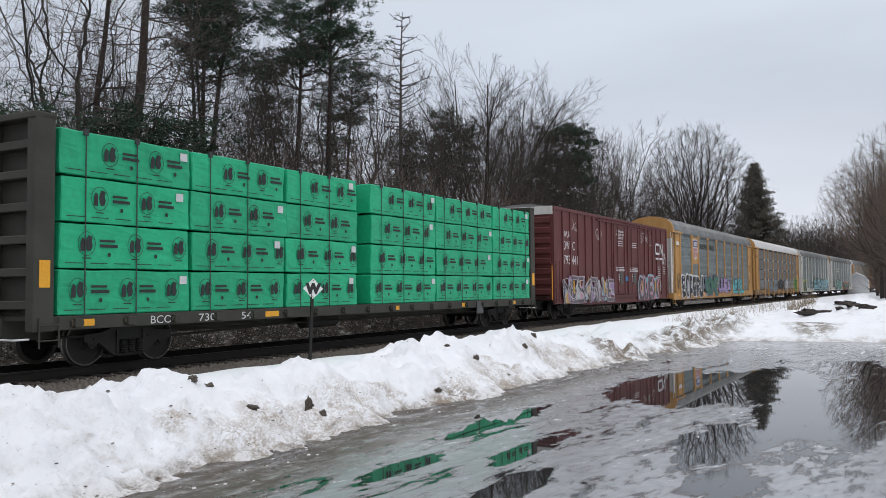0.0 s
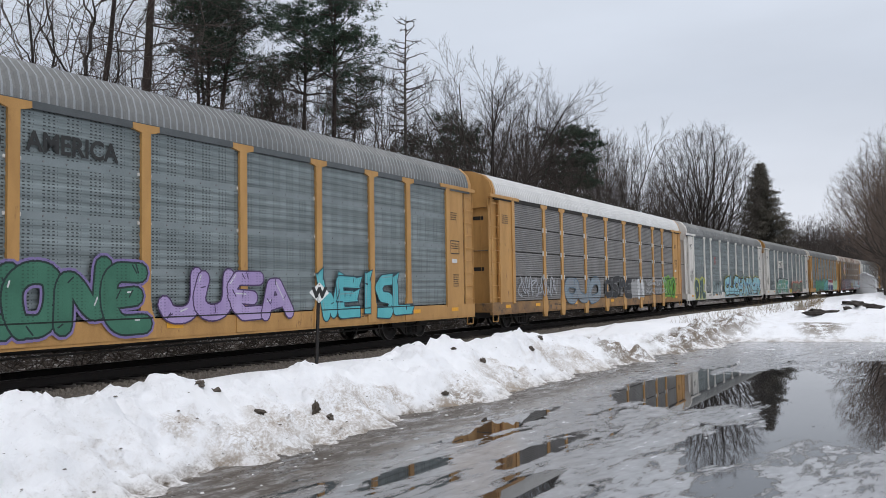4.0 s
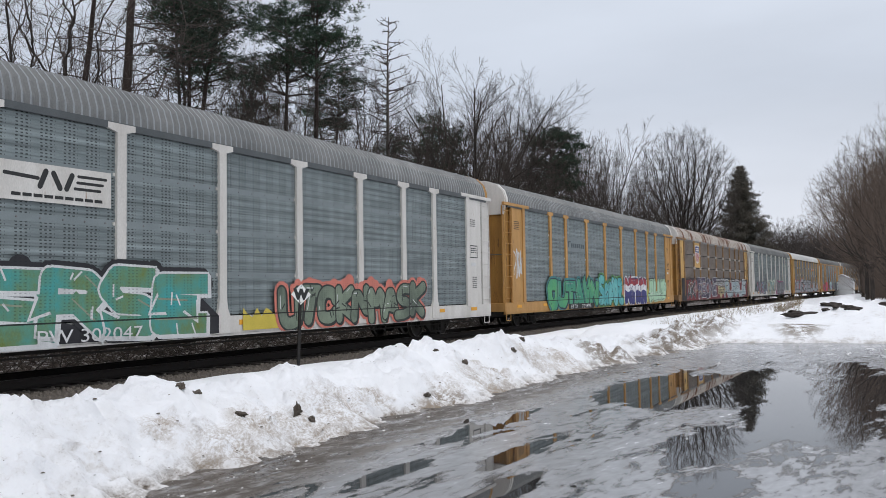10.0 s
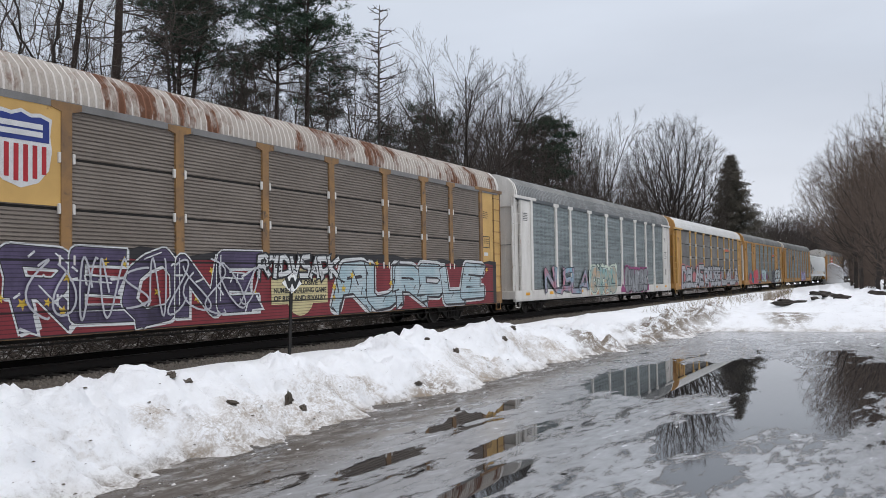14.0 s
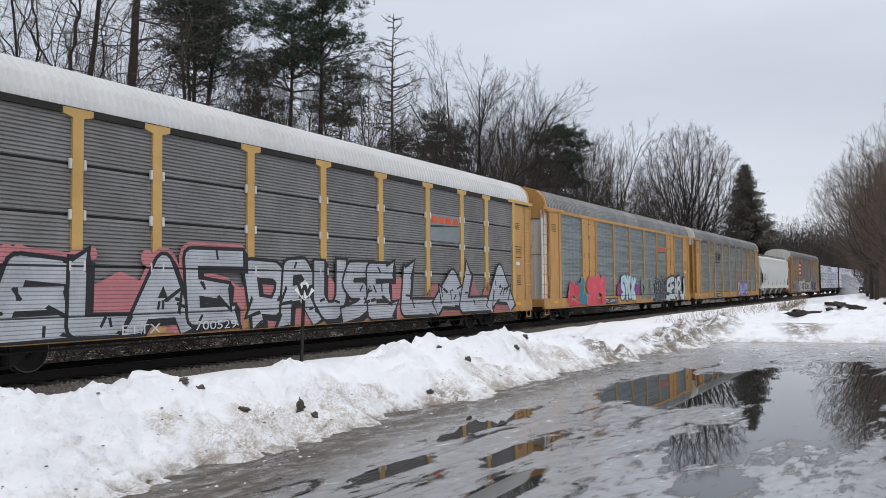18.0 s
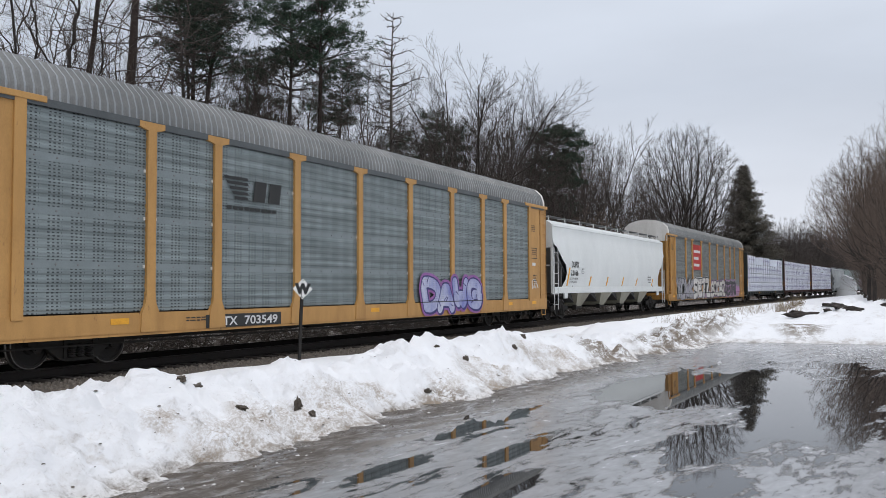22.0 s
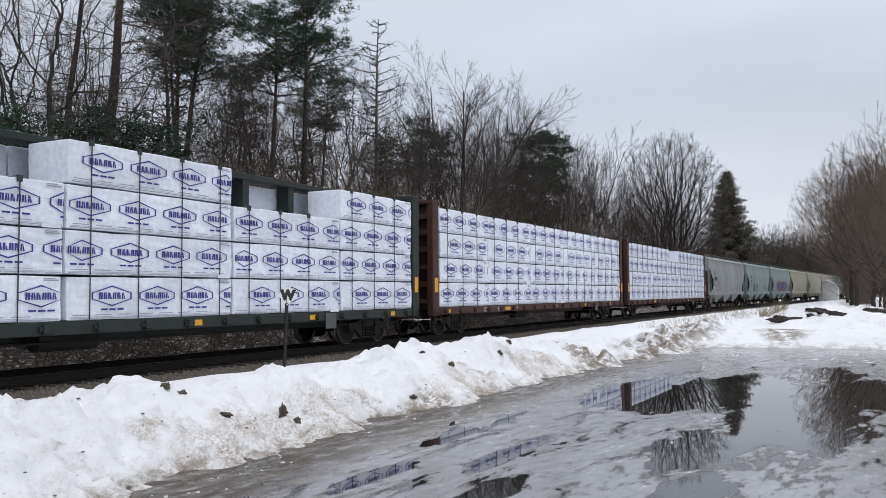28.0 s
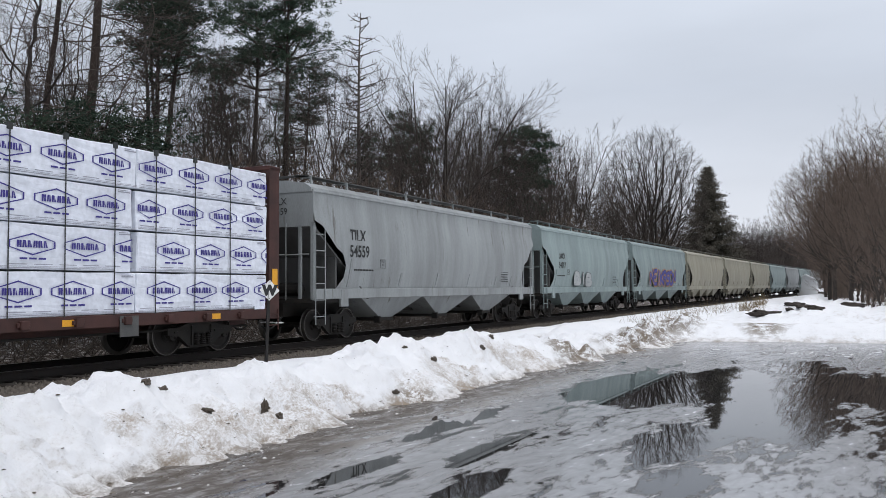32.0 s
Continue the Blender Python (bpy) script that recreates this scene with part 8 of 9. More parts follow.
def pack(car, x0, x1, z0, z1, wrap, seed, marks, tag=True, side=-1):
    w, h = x1 - x0, z1 - z0 - 0.03
    m = pose(x0, 0, z0) if side < 0 else pose(x1, 0, z0, 0, 0, 180)
    ob = shared("lumber_pack", pack_mesh(w, h, wrap, seed), car, m)
    if side > 0:
        return ob
    key = (round(w, 1), round(h, 2), wrap.name, seed % 4)
    if key not in PRINTS:
        shift = (seed * 5 % 4) * 0.27 - 0.1
        v, f = flat_print((print_green if marks == "round" else print_white)(w, h, max(0.0, shift)), -1.462)
        ink = mesh_of("wrap_print", v, f, BLACKINK if marks == "round" else BLUEINK)
        small = [rect(0.1 + 0.55 * k, 0.1 + 0.55 * k + 0.4, 0.09, 0.105) for k in range(int((w - 0.2) / 0.55))]
        if marks != "round":
            small += [rect(0.05, w - 0.05, 0.025, 0.04), rect(0.05, w - 0.05, 0.055, 0.062), rect(w - 0.4, w - 0.08, h - 0.1, h - 0.075), rect(w - 0.4, w - 0.15, h - 0.06, h - 0.045)]
        v, f = flat_print(small, -1.4625)
        PRINTS[key] = (ink, mesh_of("wrap_small_print", v, f, GREYINK if marks != "round" else BLACKINK))
    tagged(shared("wrap_print", PRINTS[key][0], ob), kind="stuff")
    tagged(shared("wrap_small_print", PRINTS[key][1], ob), kind="stuff")
    if tag and marks == "round":
        part("paper_tag", boxes((w - 0.3 - 0.05 * (seed % 3), w - 0.1 - 0.05 * (seed % 3), -1.468, -1.46, h * 0.68, h * 0.88)), WHITEINK, ob)
    if marks != "round" and seed % 3 == 0:
        part("torn_wrap", boxes((w - 0.5, w - 0.1, -1.475, -1.45, -0.02, 0.06)), WRAPWHITE, ob)
    return ob


def centrebeam(lead, L, label, frame_paint, wrap, columns, marks, beam_paint, words=(), seed=0):
    """columns: start, end, tiers."""
    car = base_car("centerbeam_car", label, lead, L, GEAR_LARGE, 2.5)
    part("centre_sill", boxes((0.1, L - 0.1, -0.4, 0.4, 0.55, 1.02)), frame_paint, car)
    for s in (-1, 1):
        part("side_sill", boxes((0.15, L - 0.15, *sorted((s * 1.30, s * 1.46)), 0.76, 1.02), bevel=0.01), frame_paint, car)
    part("floor", boxes((0.15, L - 0.15, -1.3, 1.3, 0.94, 1.02)), frame_paint, car)
    # stake pockets and strap winches
    pocket = put_mesh("strap_winch", boxes((-0.09, 0.09, -1.56, -1.46, 0.80, 0.97), (-0.14, 0.14, -1.52, -1.46, 0.84, 0.93), bevel=0.012), frame_paint)
    k = 0.9
    while k < L - 0.5:
        shared("strap_winch", pocket, car, pose(k, 0, 0))
        k += 1.22
    tape = put_mesh("reflector", boxes((0, 0.5, -1.468, -1.462, 0.82, 0.95)), REFLECT)
    for x in (0.8, 6.2, 11.8, 16.4, 20.4):
        shared("reflector", tape, car, pose(x, 0, 0))
    # bulkheads with ribs and corner posts
    for end in (0, 1):
        fx = (lambda x: x) if end == 0 else (lambda x: L - x)
        X = lambda a, b: tuple(sorted((fx(a), fx(b))))
        b = part("bulkhead", boxes((*X(0.26, 0.34), -1.42, 1.42, 1.0, 4.66)), frame_paint, car)
        for s in (-1, 1):
            part("corner_post", boxes((*X(0.0, 0.42), *sorted((s * 1.22, s * 1.47)), 0.74, 4.72), bevel=0.02), frame_paint, b)
        for z in (1.15, 1.75, 2.35, 2.95, 3.55, 4.1):
            part("bulkhead_rib", boxes((*X(0.03, 0.27), -1.22, 1.22, z, z + 0.16), bevel=0.015), frame_paint, b)
        part("bulkhead_post", boxes((*X(0.0, 0.26), -0.14, 0.14, 1.0, 4.62)), frame_paint, b)
        part("bulkhead_cap", boxes((*X(-0.02, 0.44), -1.47, 1.47, 4.64, 4.76), bevel=0.015), frame_paint, b)
        ladder(car, fx(0.1), fx(0.5), 0.45, 1.0, -1.5, frame_paint, 2)
        part("end_handrail", rods([((fx(0.0), -1.35, 0.62), (fx(-0.32), -1.35, 0.62)), ((fx(-0.32), -1.35, 0.62), (fx(-0.32), -0.6, 0.62))], 0.018), WHITEINK, car)
        plate(car, *X(0.1, 0.32), 1.55, 2.05, -1.475, REFLECT, "end_reflector")
    # the beam down the middle
    part("top_chord", boxes((0.4, L - 0.4, -0.24, 0.24, 4.58, 4.74), bevel=0.015), beam_paint, car)
    post = put_mesh("beam_post", boxes((-0.12, 0.12, -0.2, 0.2, 1.0, 4.6)), beam_paint)
    x = 1.6
    while x < L - 1:
        shared("beam_post", post, car, pose(x, 0, 0))
        x += 1.95
    n = 0
    for a, b, tiers in columns:
        for t in range(4):
            z0 = 1.03 + 0.885 * t
            if t < tiers:
                pack(car, a + 0.02 * ((n * 7) % 3), b - 0.015 * ((n * 5) % 3), z0, z0 + 0.885, wrap, n + seed, marks, (n % 3) != 1)
            if t < 4 and (t < 3 or tiers == 4 or marks == "hex"):
                pack(car, a, b, z0, z0 + 0.885, wrap, n + seed, marks, False, 1)
            n += 1
        # straps down the face
        x = a + 0.55
        top = 1.03 + 0.885 * tiers
        while x < b - 0.3:
            part("strap", boxes((x - 0.012, x + 0.012, -1.474, -1.466, 1.0, top), (x - 0.012, x + 0.012, -1.474, -0.3, top - 0.006, top + 0.004)), STRAP, car)
            part("strap_pad", boxes((x - 0.05, x + 0.05, -1.482, -1.44, top - 0.11, top + 0.012)), STRAP, car)
            x += 1.22
    for text, x, h, w in words:
        lettering(car, text, x, 0.80, h, WHITEINK, -1.4655, w)
    part("brake_reservoir", rods([((8.5, -0.75, 0.62), (9.9, -0.75, 0.62))], 0.2, 12), BLACKSTEEL, car)
    part("brake_pipe", rods([((0.8, -1.0, 0.6), (L - 0.8, -1.0, 0.6)), ((3.6, -1.05, 0.5), (8.0, -0.9, 0.62))], 0.025), BLACKSTEEL, car)
    plate(car, L - 5.4, L - 4.9, 0.55, 0.98, -1.475, HOPDARK, "route_card_holder", 0.02)
    return car


def bulkhead_number(car, rows):
    """White numbers across the bulkhead's ribs."""
    for text, z, w in rows:
        lettering(car, text, 0.026, z, 0.12, WHITEINK, 0.95, w, True)


def build_centrebeams():
    centrebeam(9.75, 22.9, "olive center-beam car loaded with green-wrapped lumber", OLIVE, WRAPGREEN, ((0.52, 3.75, 4), (3.8, 6.95, 4), (7.0, 10.1, 4), (10.8, 14.6, 4), (14.65, 18.9, 4), (18.95, 22.4, 4)), "round", OLIVE, (("BCOL", 2.65, 0.17, 0.72), ("730", 4.0, 0.17, 0.5), ("543", 5.35, 0.17, 0.5)), 0)
    centrebeam(389.8, 22.5, "dark green center-beam car with stepped white lumber packs", DARKGREEN, WRAPWHITE, ((0.5, 4.6, 4), (4.65, 8.6, 3), (8.65, 13.3, 4), (13.35, 17.85, 3), (17.9, 22.0, 4)), "hex", DARKGREEN, (), 3)
    red = centrebeam(413.3, 23.4, "brown center-beam car fully loaded with white lumber packs", BROWNFRAME, WRAPWHITE, ((0.55, 4.56, 4), (4.6, 9.0, 4), (9.05, 13.3, 4), (13.35, 18.2, 4), (18.25, 22.9, 4)), "hex", BROWNFRAME, (("IC", 4.1, 0.17, 0.25), ("977", 5.4, 0.17, 0.5), ("037", 7.0, 0.17, 0.5)), 1)
    bulkhead_number(red, (("IC", 3.57, 0.2), ("977037", 2.97, 0.62)))
    last = centrebeam(437.8, 23.2, "brown center-beam car of white lumber with a low gap", BROWNFRAME, WRAPWHITE, ((0.5, 5.4, 4), (5.45, 10.6, 4), (10.65, 13.4, 3), (13.45, 18.2, 4), (18.25, 22.7, 4)), "hex", BROWNFRAME, (), 2)
    bulkhead_number(last, (("CN", 4.12, 0.24), ("625796", 3.57, 0.62)))
    # the car ahead, of which only the tail is in sight at the start
    car = base_car("flat_car", "dark tail end of a flat car ahead", -14.4, 22.9, GEAR_LARGE, 2.5)
    part("frame", boxes((0.2, 22.7, -1.4, 1.4, 0.76, 1.05)), OLIVE, car)


# ---- covered hoppers ----


def hopper(lead, L, label, skin, dark, words=(), bays=4, art=None, seed=0):
    car = base_car("covered_hopper", label, lead, L, GEAR_LARGE, 1.75)
    H0, H1 = 1.5, 4.30
    # curved sides with their cut-away ends
    cut = [(0.0, 3.45), (0.35, 3.32), (0.8, 2.9), (1.0, 2.72), (1.35, 2.55), (1.55, 2.2), (1.5, 1.85), (1.25, 1.6), (1.15, H0)]

    def bulge(z):
        u = (z - H0) / (H1 - H0)
        return 1.40 + 0.16 * math.sin(math.pi * min(max(u * 1.15, 0), 1))

    zs = sorted({*[z for _, z in cut], H1, 1.6, 2.0, 2.4, 2.9, 3.6, 3.8, 4.0, 4.15})
    for s in (-1, 1):
        v, f = [], []
        for z in zs:
            # leading limit of the sheet at this height
            xs0 = np.interp(z, [p[1] for p in cut[::-1]], [p[0] for p in cut[::-1]]) if z < 3.45 else 0.0
            n = 14
            for k in range(n + 1):
                x = xs0 + (L - 2 * xs0) * k / n
                v.append((x, s * bulge(z), z))
        for i in range(len(zs) - 1):
            for k in range(14):
                a = i * 15 + k
                f.append((a, a + 1, a + 16, a + 15) if s < 0 else (a, a + 15, a + 16, a + 1))
        side = shared("side_sheet", mesh_of("side_sheet", v, f, skin, True), car)
    # roof with a rounded shoulder and the running boards
    yb = bulge(H1)
    shoulder = [(-yb, H1 - 0.02), (-yb + 0.03, H1 + 0.10), (-1.15, H1 + 0.24), (-0.5, H1 + 0.34), (0, H1 + 0.36), (0.5, H1 + 0.34), (1.15, H1 + 0.24), (yb - 0.03, H1 + 0.10), (yb, H1 - 0.02)]
    part("roof", prism(bmesh.new(), shoulder, -0.02, L + 0.02, axis="x"), skin, car)
    part("roof_edge", rods([((0, -yb, H1), (L, -yb, H1))], 0.035), skin, car)
    post = put_mesh("board_post", boxes((-0.025, 0.025, -1.14, -1.09, H1 + 0.2, H1 + 0.48), (-0.025, 0.025, -1.14, -0.75, H1 + 0.42, H1 + 0.46)), WHITEINK if skin is HOPWHITE else skin)
    x = 0.35
    while x < L:
        shared("board_post", post, car, pose(x, 0, 0))
        x += (L - 0.7) / 9.001
    part("running_board", boxes((0.1, L - 0.1, -1.08, -0.7, H1 + 0.46, H1 + 0.49), (0.1, L - 0.1, 0.7, 1.08, H1 + 0.46, H1 + 0.49), (0.1, 0.35, -1.08, 1.08, H1 + 0.46, H1 + 0.49)), HOPDARK, car)
    for k in range(5):
        part("roof_hatch", boxes((1.2 + k * (L - 2.4) / 5, 1.0 + (k + 1) * (L - 2.4) / 5, -0.3, 0.3, H1 + 0.34, H1 + 0.44), bevel=0.02), skin, car)
    # side sill, end frames, slope sheets
    for s in (-1, 1):
        part("side_sill", boxes((0.1, L - 0.1, *sorted((s * 1.36, s * 1.48)), 1.22, 1.52), bevel=0.015), skin, car)
    part("centre_sill", boxes((0.1, L - 0.1, -0.3, 0.3, 0.72, 1.2)), BLACKSTEEL, car)
    for end in (0, 1):
        fx = (lambda x: x) if end == 0 else (lambda x: L - x)
        X = lambda a, b: tuple(sorted((fx(a), fx(b))))
        part("end_sheet", boxes((*X(0.0, 0.05), -1.44, 1.44, 3.30, H1 + 0.05)), skin, car)
        # the end recess is shaded by the dark colour of its sheets
        slope = [(fx(0.05), 3.34), (fx(3.0), 1.25), (fx(3.0), 1.20), (fx(0.05), 3.26)]
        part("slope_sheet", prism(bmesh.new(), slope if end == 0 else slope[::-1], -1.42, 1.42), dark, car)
        part("end_platform", boxes((*X(0.0, 1.6), -1.4, 1.4, 1.12, 1.24)), BLACKSTEEL, car)
        for row in ((*X(0.0, 0.08), -1.0, -0.92, 1.2, 3.35), (*X(0.0, 0.08), 0.92, 1.0, 1.2, 3.35), (*X(0.0, 0.1), -1.44, -1.34, 1.2, 3.4)):
            part("end_brace", boxes(row), skin, car)
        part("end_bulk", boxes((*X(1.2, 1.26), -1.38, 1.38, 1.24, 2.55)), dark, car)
        ladder(car, fx(0.02), fx(0.50), 0.50, 3.3 if end == 0 else 2.6, -1.50, WHITEINK if skin is HOPWHITE else skin, 6 if end == 0 else 5)
        part("handrail", rods([((fx(-0.02), -1.3, 2.5), (fx(-0.02), 1.3, 2.5)), ((fx(-0.02), -0.5, 1.2), (fx(-0.02), -0.5, 3.4))], 0.018), WHITEINK if skin is HOPWHITE else skin, car)
        part("end_plate", boxes((*X(1.35, 1.75), -1.49, -1.40, 0.98, 1.5), bevel=0.02), skin, car)
    # discharge hoppers
    x0, x1 = 2.6, L - 2.6
    for k in range(bays):
        a, b = x0 + (x1 - x0) * k / bays + 0.03, x0 + (x1 - x0) * (k + 1) / bays - 0.03
        m = (a + b) / 2
        # dark body added between the bays, with their shade in its colour
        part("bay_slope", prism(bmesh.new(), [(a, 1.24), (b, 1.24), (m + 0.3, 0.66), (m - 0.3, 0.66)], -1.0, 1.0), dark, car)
        if skin is HOPWHITE:
            a, b = m - 0.27 * (b - a), m + 0.27 * (b - a)
        v = [(a, -1.36, 1.24), (b, -1.36, 1.24), (b, 1.36, 1.24), (a, 1.36, 1.24), (m - 0.35, -1.05, 0.55), (m + 0.35, -1.05, 0.55), (m + 0.35, 1.05, 0.55), (m - 0.35, 1.05, 0.55)]
        f = [(0, 1, 5, 4), (1, 2, 6, 5), (2, 3, 7, 6), (3, 0, 4, 7), (4, 5, 6, 7), (3, 2, 1, 0)]
        f = [q[::-1] for q in f]
        bay = shared("hopper_bay", mesh_of("hopper_bay", v, f, HOPTAN if skin is HOPWHITE else skin), car)
        part("outlet_gate", boxes((m - 0.42, m + 0.42, -1.1, 1.1, 0.46, 0.57), (m - 0.5, m - 0.42, -1.12, -0.9, 0.40, 0.62), bevel=0.012), BLACKSTEEL, bay)
    for x, top in ((1.72, 2.42), (4.85, 2.04), (7.55, 2.04), (10.3, 2.04), (13.0, 2.0), (L - 2.9, 2.0)):
        # a leaning strip that follows the swell of the side
        v, f = [], []
        for i in range(5):
            z, u = 1.57 + (top - 1.57) * i / 4, x + 0.02 * i
            v += [(u, -bulge(z) - 0.020, z), (u + 0.12, -bulge(z) - 0.020, z), (u + 0.12, -bulge(z) + 0.01, z), (u, -bulge(z) + 0.01, z)]
        for i in range(4):
            f += [(4 * i + k, 4 * i + (k + 1) % 4, 4 * i + 4 + (k + 1) % 4, 4 * i + 4 + k) for k in range(4)]
        f += [(3, 2, 1, 0), (16, 17, 18, 19)]
        shared("reflector", mesh_of("reflector", v, f, REFLECT if skin is HOPWHITE else skin), car)
    for text, x, z, h, w in words:
        lettering(car, text, x, z, h, BLACKINK, -bulge(z + h / 2) - 0.010, w, bold=0.010)
    if words:
        if skin is HOPWHITE:
            for text, z in (("LD LMT 220700", 1.86), ("LT WT 65400", 1.70)):
                lettering(car, text, 2.0, z, 0.10, BLACKINK, -bulge(z + 0.06) - 0.012, 1.1 if z > 1.8 else 1.0)
        else:
            stencil_block(car, 2.0, words[1][2] - 0.28, 1.15, 2, -bulge(2.1) - 0.006, BLACKINK, 0.14, 0.05, seed)
        stencil_block(car, L - 4.0, 2.25, 0.7, 6, -bulge(2.1) - 0.006, BLACKINK, 0.1, 0.035, seed + 1)
        bars(car, [(3.5, 2.16, 0.3, 0.015), (3.5, 2.42, 0.3, 0.015), (3.5, 2.16, 0.015, 0.27), (3.785, 2.16, 0.015, 0.27), (3.57, 2.35, 0.16, 0.02), (3.63, 2.23, 0.04, 0.07)], -bulge(2.42) - 0.010, BLACKINK, "service_plate")
        lettering(car, words[0][0], -0.012, 3.95, 0.2, BLACKINK, 0.1, 0.62, True)
        lettering(car, words[1][0], -0.012, 3.66, 0.2, BLACKINK, 0.1, 0.62, True)
    if art:
        sprayed(car, *art, -1.575, seed, weight=0.11, lw=0.03, relief="", foot=1.3)
    part("brake_reservoir", rods([((0.7, -0.5, 1.5), (0.7, 0.5, 1.5))], 0.2, 12), BLACKSTEEL, car)
    return car


def build_hoppers():
    hopper(340.3, 19.3, "clean white covered hopper with black lettering", HOPWHITE, HOPDARK, (("DUPX", 2.1, 2.44, 0.29, 0.98), ("22166", 2.05, 2.06, 0.29, 1.02)), seed=130)
    hopper(462.6, 17.6, "weathered grey covered hopper with streaked sides", HOPGREY, HOPDARK, (("TILX", 1.75, 2.95, 0.36, 0.9), ("54559", 1.7, 2.48, 0.36, 1.1)), 3, seed=180)
    hopper(481.5, 16.2, "pale green covered hopper with grey graffiti", HOPGREEN, HOPDARK, (("UAXX", 2.2, 2.95, 0.3, 0.95), ("54017", 2.1, 2.5, 0.3, 1.1)), 3, art=("BIB", 4.6, 7.6, 1.6, 2.3, (0.36, 0.38, 0.38), (0.10, 0.11, 0.12), None), seed=190)
    hopper(498.9, 17.2, "pale green covered hopper with violet graffiti", HOPGREEN, HOPDARK, (), 3, art=("NEIKRSON", 4.2, 12.5, 1.6, 2.7, (0.07, 0.07, 0.30), (0.02, 0.03, 0.10), (0.36, 0.20, 0.12)), seed=200)
    hopper(517.0, 18.1, "tan covered hopper in the distant train", HOPTAN, HOPDARK, (), 4, seed=210)
    hopper(536.2, 17.6, "tan covered hopper in the distant train", HOPTAN, HOPDARK, (), 4, seed=220)
    hopper(554.9, 16.6, "pale tan covered hopper in the train", HOPTAN, HOPDARK, (), 3, seed=230)
    hopper(572.6, 17.0, "grey-green covered hopper in the train", HOPGREEN, HOPDARK, (), 3, seed=240)
    hopper(590.6, 17.0, "weathered grey covered hopper in the train", HOPGREY, HOPDARK, (), 3, seed=250)
    hopper(608.6, 17.0, "grey-green covered hopper in the train", HOPGREEN, HOPDARK, (), 3, seed=260)
    hopper(626.6, 17.0, "weathered grey covered hopper in the train", HOPGREY, HOPDARK, (), 3, seed=270)


build_boxcar()
build_centrebeams()
build_hoppers()

# ---- things beside the track ----


def build_sign():
    t = thing("whistle_sign", "white diamond whistle sign with a black letter on a dark post", "sign", at=pose(15.45, 12.0, 0.0))
    part("post", boxes((-0.035, 0.035, -0.02, 0.02, -0.5, 1.45), (-0.035, -0.022, -0.055, 0.0, -0.5, 1.45)), POSTSTEEL, t)
    face = prism(bmesh.new(), [(-0.235, 1.49), (0.0, 1.255), (0.235, 1.49), (0.0, 1.725)], -0.048, -0.040)
    f = part("sign_face", face, SIGNWHITE, t)
    me = glyphs("W", 0.30, 0.024)
    xs = [v.co.x for v in me.vertices]
    mid = (min(xs) + max(xs)) / 2
    for v in me.vertices:
        v.co = (v.co.x - mid, -0.051, 1.39 + v.co.y)
    me.materials.append(BLACKINK)
    shared("letter", me, f)
    bm = rods([((0, -0.056, z), (0, -0.04, z)) for z in (1.30, 1.68)], 0.011, 8)
    part("bolt", bm, POSTSTEEL, f)
    t.matrix_basis = pose(15.45, 12.0, 0.0, 0, 2.2, -34)


def build_shed():
    t = thing("shed", "small white gabled shed beside the distant track", "building", at=pose(168.0, 8.6, -0.3))
    part("wall", boxes((0, 6.0, -1.8, 1.8, 0, 2.7)), SIDING, t)
    roof = prism(bmesh.new(), [(-2.0, 2.62), (0, 3.7), (2.0, 2.62), (2.0, 2.77), (0, 3.85), (-2.0, 2.77)], -0.3, 6.3, axis="x")
    part("roof", roof, ROOFSNOW, t, "snow-covered roof")
    part("gable", prism(bmesh.new(), [(-1.8, 2.68), (1.8, 2.68), (0, 3.62)], -0.01, 0.1, axis="x"), SIDING, t)
    part("door", boxes((-0.05, 0.0, -0.5, 0.4, 0.05, 2.1)), SIDING, t)


def lump(name, label, category, x, y, w, d, h, material, seed, group=""):
    """A rough clod or stone."""
    bm = bmesh.new()
    bmesh.ops.create_icosphere(bm, subdivisions=3, radius=1.0)
    for v in bm.verts:
        p = v.co.normalized()
        k = 1 + 0.6 * noise.noise(p * 1.7 + Vector((seed, 0, 0))) + 0.5 * noise.noise(p * 4.5 + Vector((0, seed, 0))) + 0.3 * noise.noise(p * 9 + Vector((0, seed, 3)))
        v.co = Vector((p.x * w * k, p.y * d * k, p.z * h * k))
    me = put_mesh(name, bm, material)
    ob = tagged(new(name, me), label, category, group)
    ob.matrix_basis = pose(x, y, floor_z(x, y) + h * 0.1, 0, 0, seed * 40)
    return ob


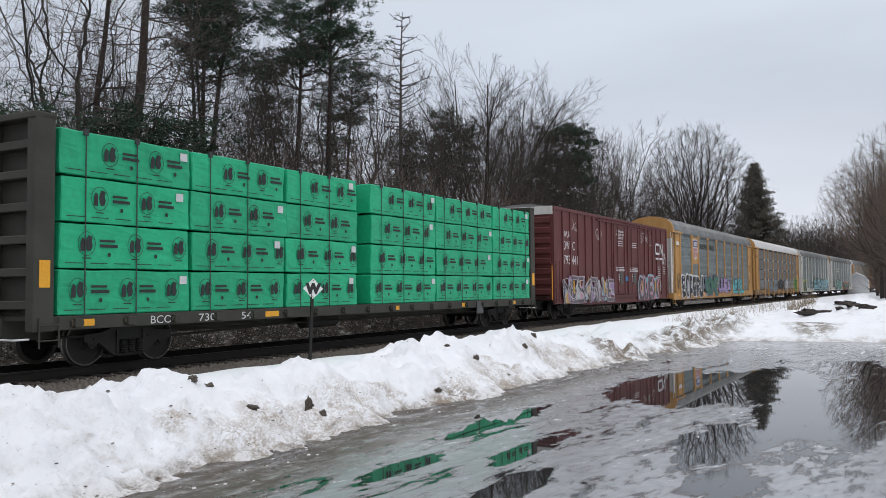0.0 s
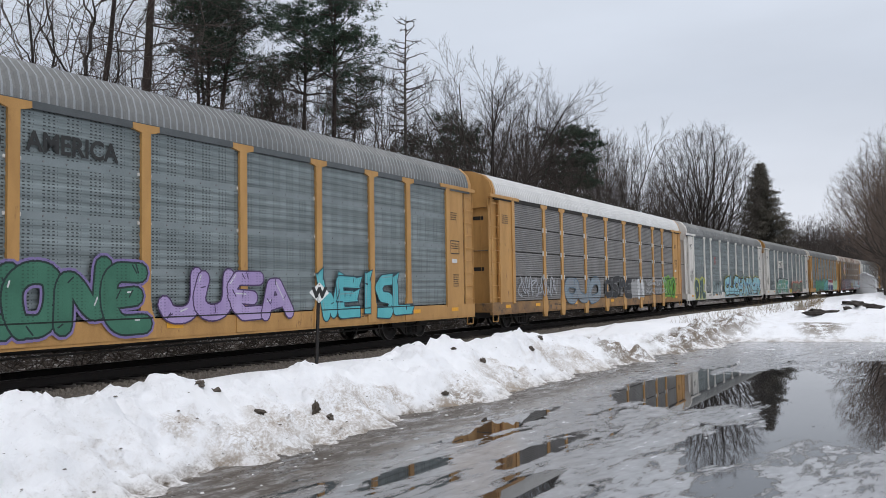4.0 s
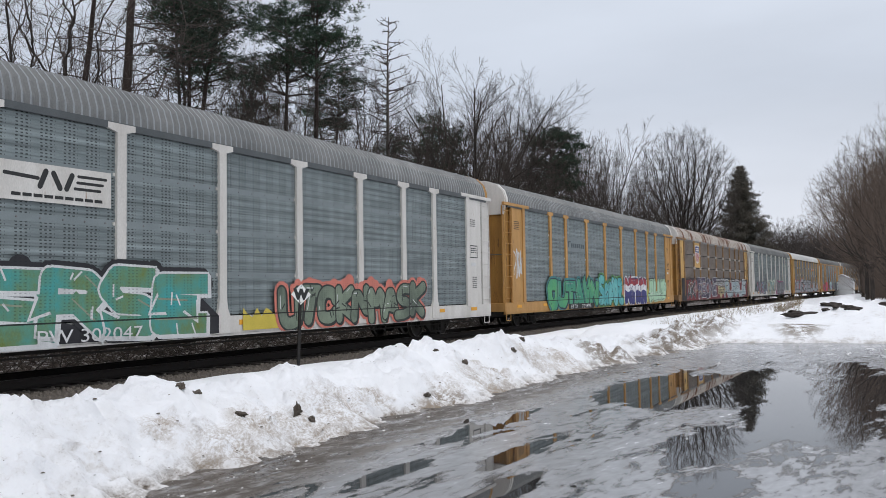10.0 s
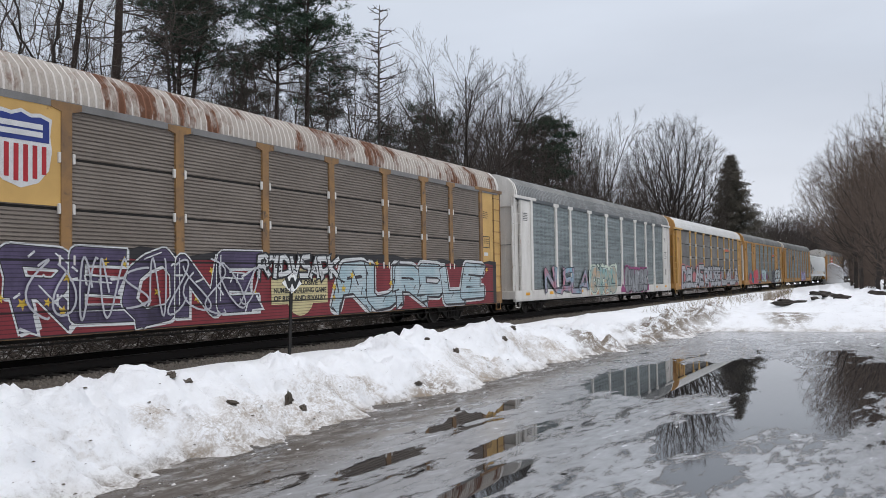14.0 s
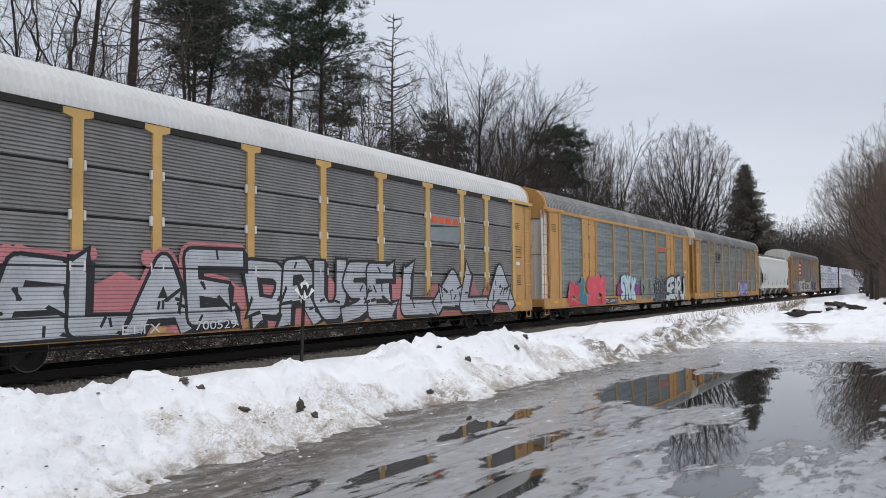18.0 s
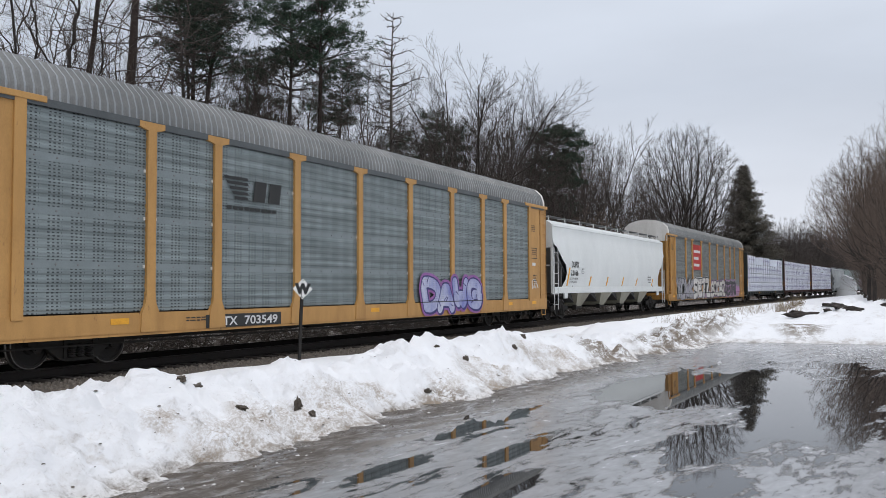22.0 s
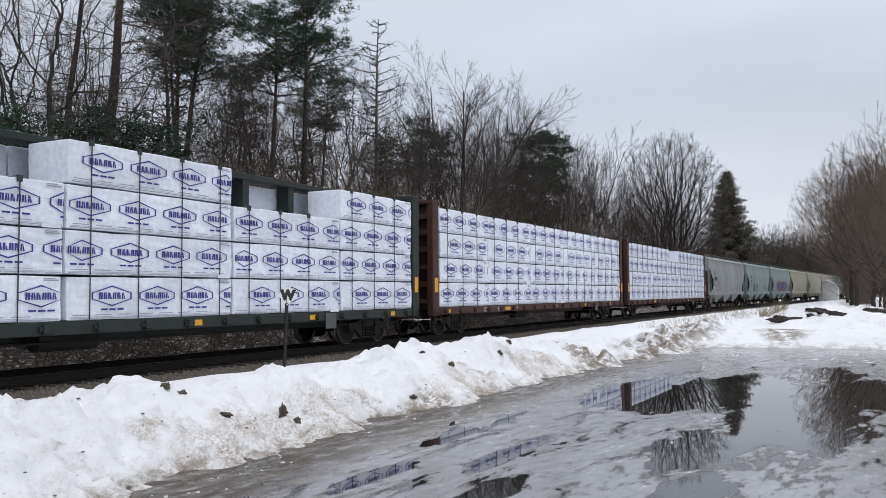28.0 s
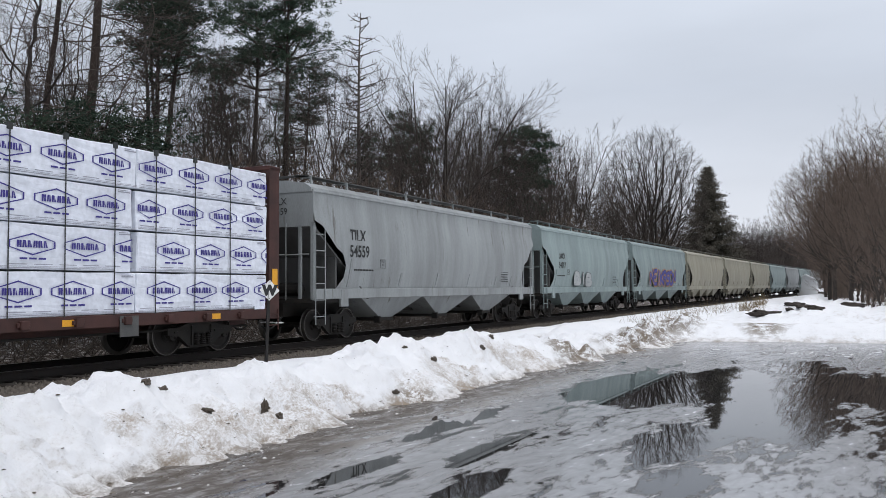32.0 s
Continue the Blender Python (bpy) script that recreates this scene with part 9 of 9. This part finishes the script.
def build_clutter():
    for k, (x, y, w, d, h) in enumerate(((9.15, 7.12, 0.07, 0.05, 0.12), (9.25, 6.98, 0.05, 0.05, 0.05), (8.04, 7.13, 0.09, 0.05, 0.035), (6.16, 8.05, 0.10, 0.07, 0.07), (8.04, 7.9, 0.17, 0.06, 0.04), (7.66, 7.75, 0.08, 0.05, 0.04), (14.47, 7.29, 0.05, 0.04, 0.05), (16.9, 7.35, 0.06, 0.05, 0.06), (14.25, 7.78, 0.07, 0.05, 0.04), (18.2, 7.7, 0.10, 0.08, 0.06), (12.3, 6.9, 0.06, 0.05, 0.04))):
        lump("dirt_clod", "dark frozen dirt clod stuck in the snow bank", "clod", x, y, w, d, h, DIRTCLOD, k + 1, "clods in the snow")
    for k, (x, y, ln, r, turn) in enumerate(((42.2, 3.9, 1.8, 0.20, -58), (43.0, 3.4, 1.3, 0.17, -80), (42.0, 1.8, 0.9, 0.15, -100), (43.6, 1.2, 1.0, 0.16, -75), (44.6, 2.8, 1.1, 0.15, -60), (45.0, 0.2, 1.2, 0.17, -95), (43.4, 2.4, 1.3, 0.14, -40), (44.2, 1.9, 0.8, 0.16, -110), (42.6, 2.9, 0.7, 0.12, -20), (45.4, 1.6, 1.0, 0.15, -70))):
        ob = lump("fallen_log", "dark wet log lying in the snow pile", "log", x, y, ln * 0.42, r * 0.9, r * 0.75, LOGBARK, 20 + k, "logs in the snow pile")
        ob.matrix_basis = pose(x, y, floor_z(x, y) + r * 0.2, 0, -4, turn + 180)
    # bits of bark and gravel strewn on the bank
    rng = np.random.RandomState(8)
    v, f = [], []
    n = 700
    xs = 4.5 + 26 * rng.rand(n) ** 1.3
    ys = edge_y(xs) + rng.gamma(1.5, 0.5, n) - 0.25
    zs = ground_z(xs, ys)
    base = [(-1, -0.8, -0.5), (1, -0.7, -0.5), (0.9, 0.8, -0.5), (-0.8, 0.9, -0.5), (-0.5, -0.4, 0.6), (0.6, -0.3, 0.5), (0.4, 0.5, 0.6), (-0.5, 0.4, 0.5)]
    quad = [(0, 3, 2, 1), (4, 5, 6, 7), (0, 1, 5, 4), (1, 2, 6, 5), (2, 3, 7, 6), (3, 0, 4, 7)]
    for k in range(n):
        r = 0.005 + 0.014 * rng.rand() ** 3
        o = len(v)
        c, s = math.cos(k), math.sin(k)
        v += [(xs[k] + r * 1.5 * (c * p[0] - s * p[1]), ys[k] + r * (s * p[0] + c * p[1]), max(zs[k], -0.4) + r * 0.55 * (p[2] + 0.2)) for p in base]
        f += [tuple(i + o for i in q) for q in quad]
    tagged(new("grit", mesh_of("grit", v, f, DIRTCLOD)), "dark grit and bark strewn on the snow bank", "grit", kind="stuff")
    # crumbs of broken snow at the bank's foot and on its face
    v, f = [], []
    n = 420
    xs = 4.0 + 27 * rng.rand(n) ** 1.4
    ys = edge_y(xs) + rng.normal(0.12, 0.3, n) + 1.6 * rng.rand(n) * (rng.rand(n) < 0.2)
    zs = ground_z(xs, ys)
    for k in range(n):
        r = 0.006 + 0.02 * rng.rand() ** 3
        q = rng.uniform(0.55, 1.3, 3)
        o = len(v)
        c, s = math.cos(k), math.sin(k)
        v += [(xs[k] + r * q[0] * 1.3 * (c * p[0] - s * p[1]), ys[k] + r * q[1] * (s * p[0] + c * p[1]), max(zs[k], -0.4) + r * q[2] * 0.6 * (p[2] + 0.2)) for p in base]
        f += [tuple(i + o for i in t) for t in quad]
    tagged(new("snow_crumbs", mesh_of("snow_crumbs", v, f, SNOWCRUMB, True)), "crumbs of broken snow at the foot of the bank", "snow", kind="stuff")
    # dead grass at the field's edge
    tb = Tubes()
    rg = random.Random(9)
    for k in range(700):
        x, y = 36 + 26 * rg.random(), 6.5 + 3.2 * rg.random()
        if k < 320:
            x, y = 44 + 2.5 * rg.random(), 4.2 + 1.2 * rg.random()
        pts, _ = wander(rg, (x, y, floor_z(x, y) - 0.02), unit(rg.gauss(0, 0.35), rg.gauss(0, 0.35), 1), rg.uniform(0.25, 0.7), 2, 0.15, 0)
        tb.add(pts, 0.006, 0.003, 3)
    tagged(new("dead_grass", tb.mesh("dead_grass", GRASS)), "tufts of dead grass poking through the snow", "grass", kind="stuff")


build_sign()
build_shed()
build_clutter()


# ---- the train runs past ----


def car_pose(lead, length, t):
    """A car's ends lie on the track's line."""
    ax, ay, _ = track_at(lead - SPEED * t)
    bx, by, _ = track_at(lead + length - SPEED * t)
    return pose(ax, ay, 0, 0, 0, math.degrees(math.atan2(by - ay, bx - ax)))


def motions():
    for car, lead, length, sets in CARS:
        walk(car, [(t, car_pose(lead, length, t)) for t in range(33)])
        # wheels roll; keyed closely while the car is near enough to see them turn
        t0, t1 = (lead - 62) / SPEED, (lead + length + 2) / SPEED
        t0, t1 = max(0.0, min(t0, 31.0)), max(1.0, min(t1, 32.0))
        if t1 <= t0 + 0.1:
            continue
        k0, k1 = round(t0 * FPS), round(t1 * FPS)
        for ws, x, r in sets:
            turn = lambda k: pose(x, 0, r, 0, -math.degrees(SPEED * (k / FPS) / r) % 360, 0)
            rows = [(k / FPS, turn(k)) for k in range(k0, k1 + 1)]
            if k0 > 0:
                rows = [(0.0, turn(k0))] + rows
            if k1 < 32 * FPS:
                rows = rows + [(32.0, turn(k1))]
            walk(ws, rows)


motions()
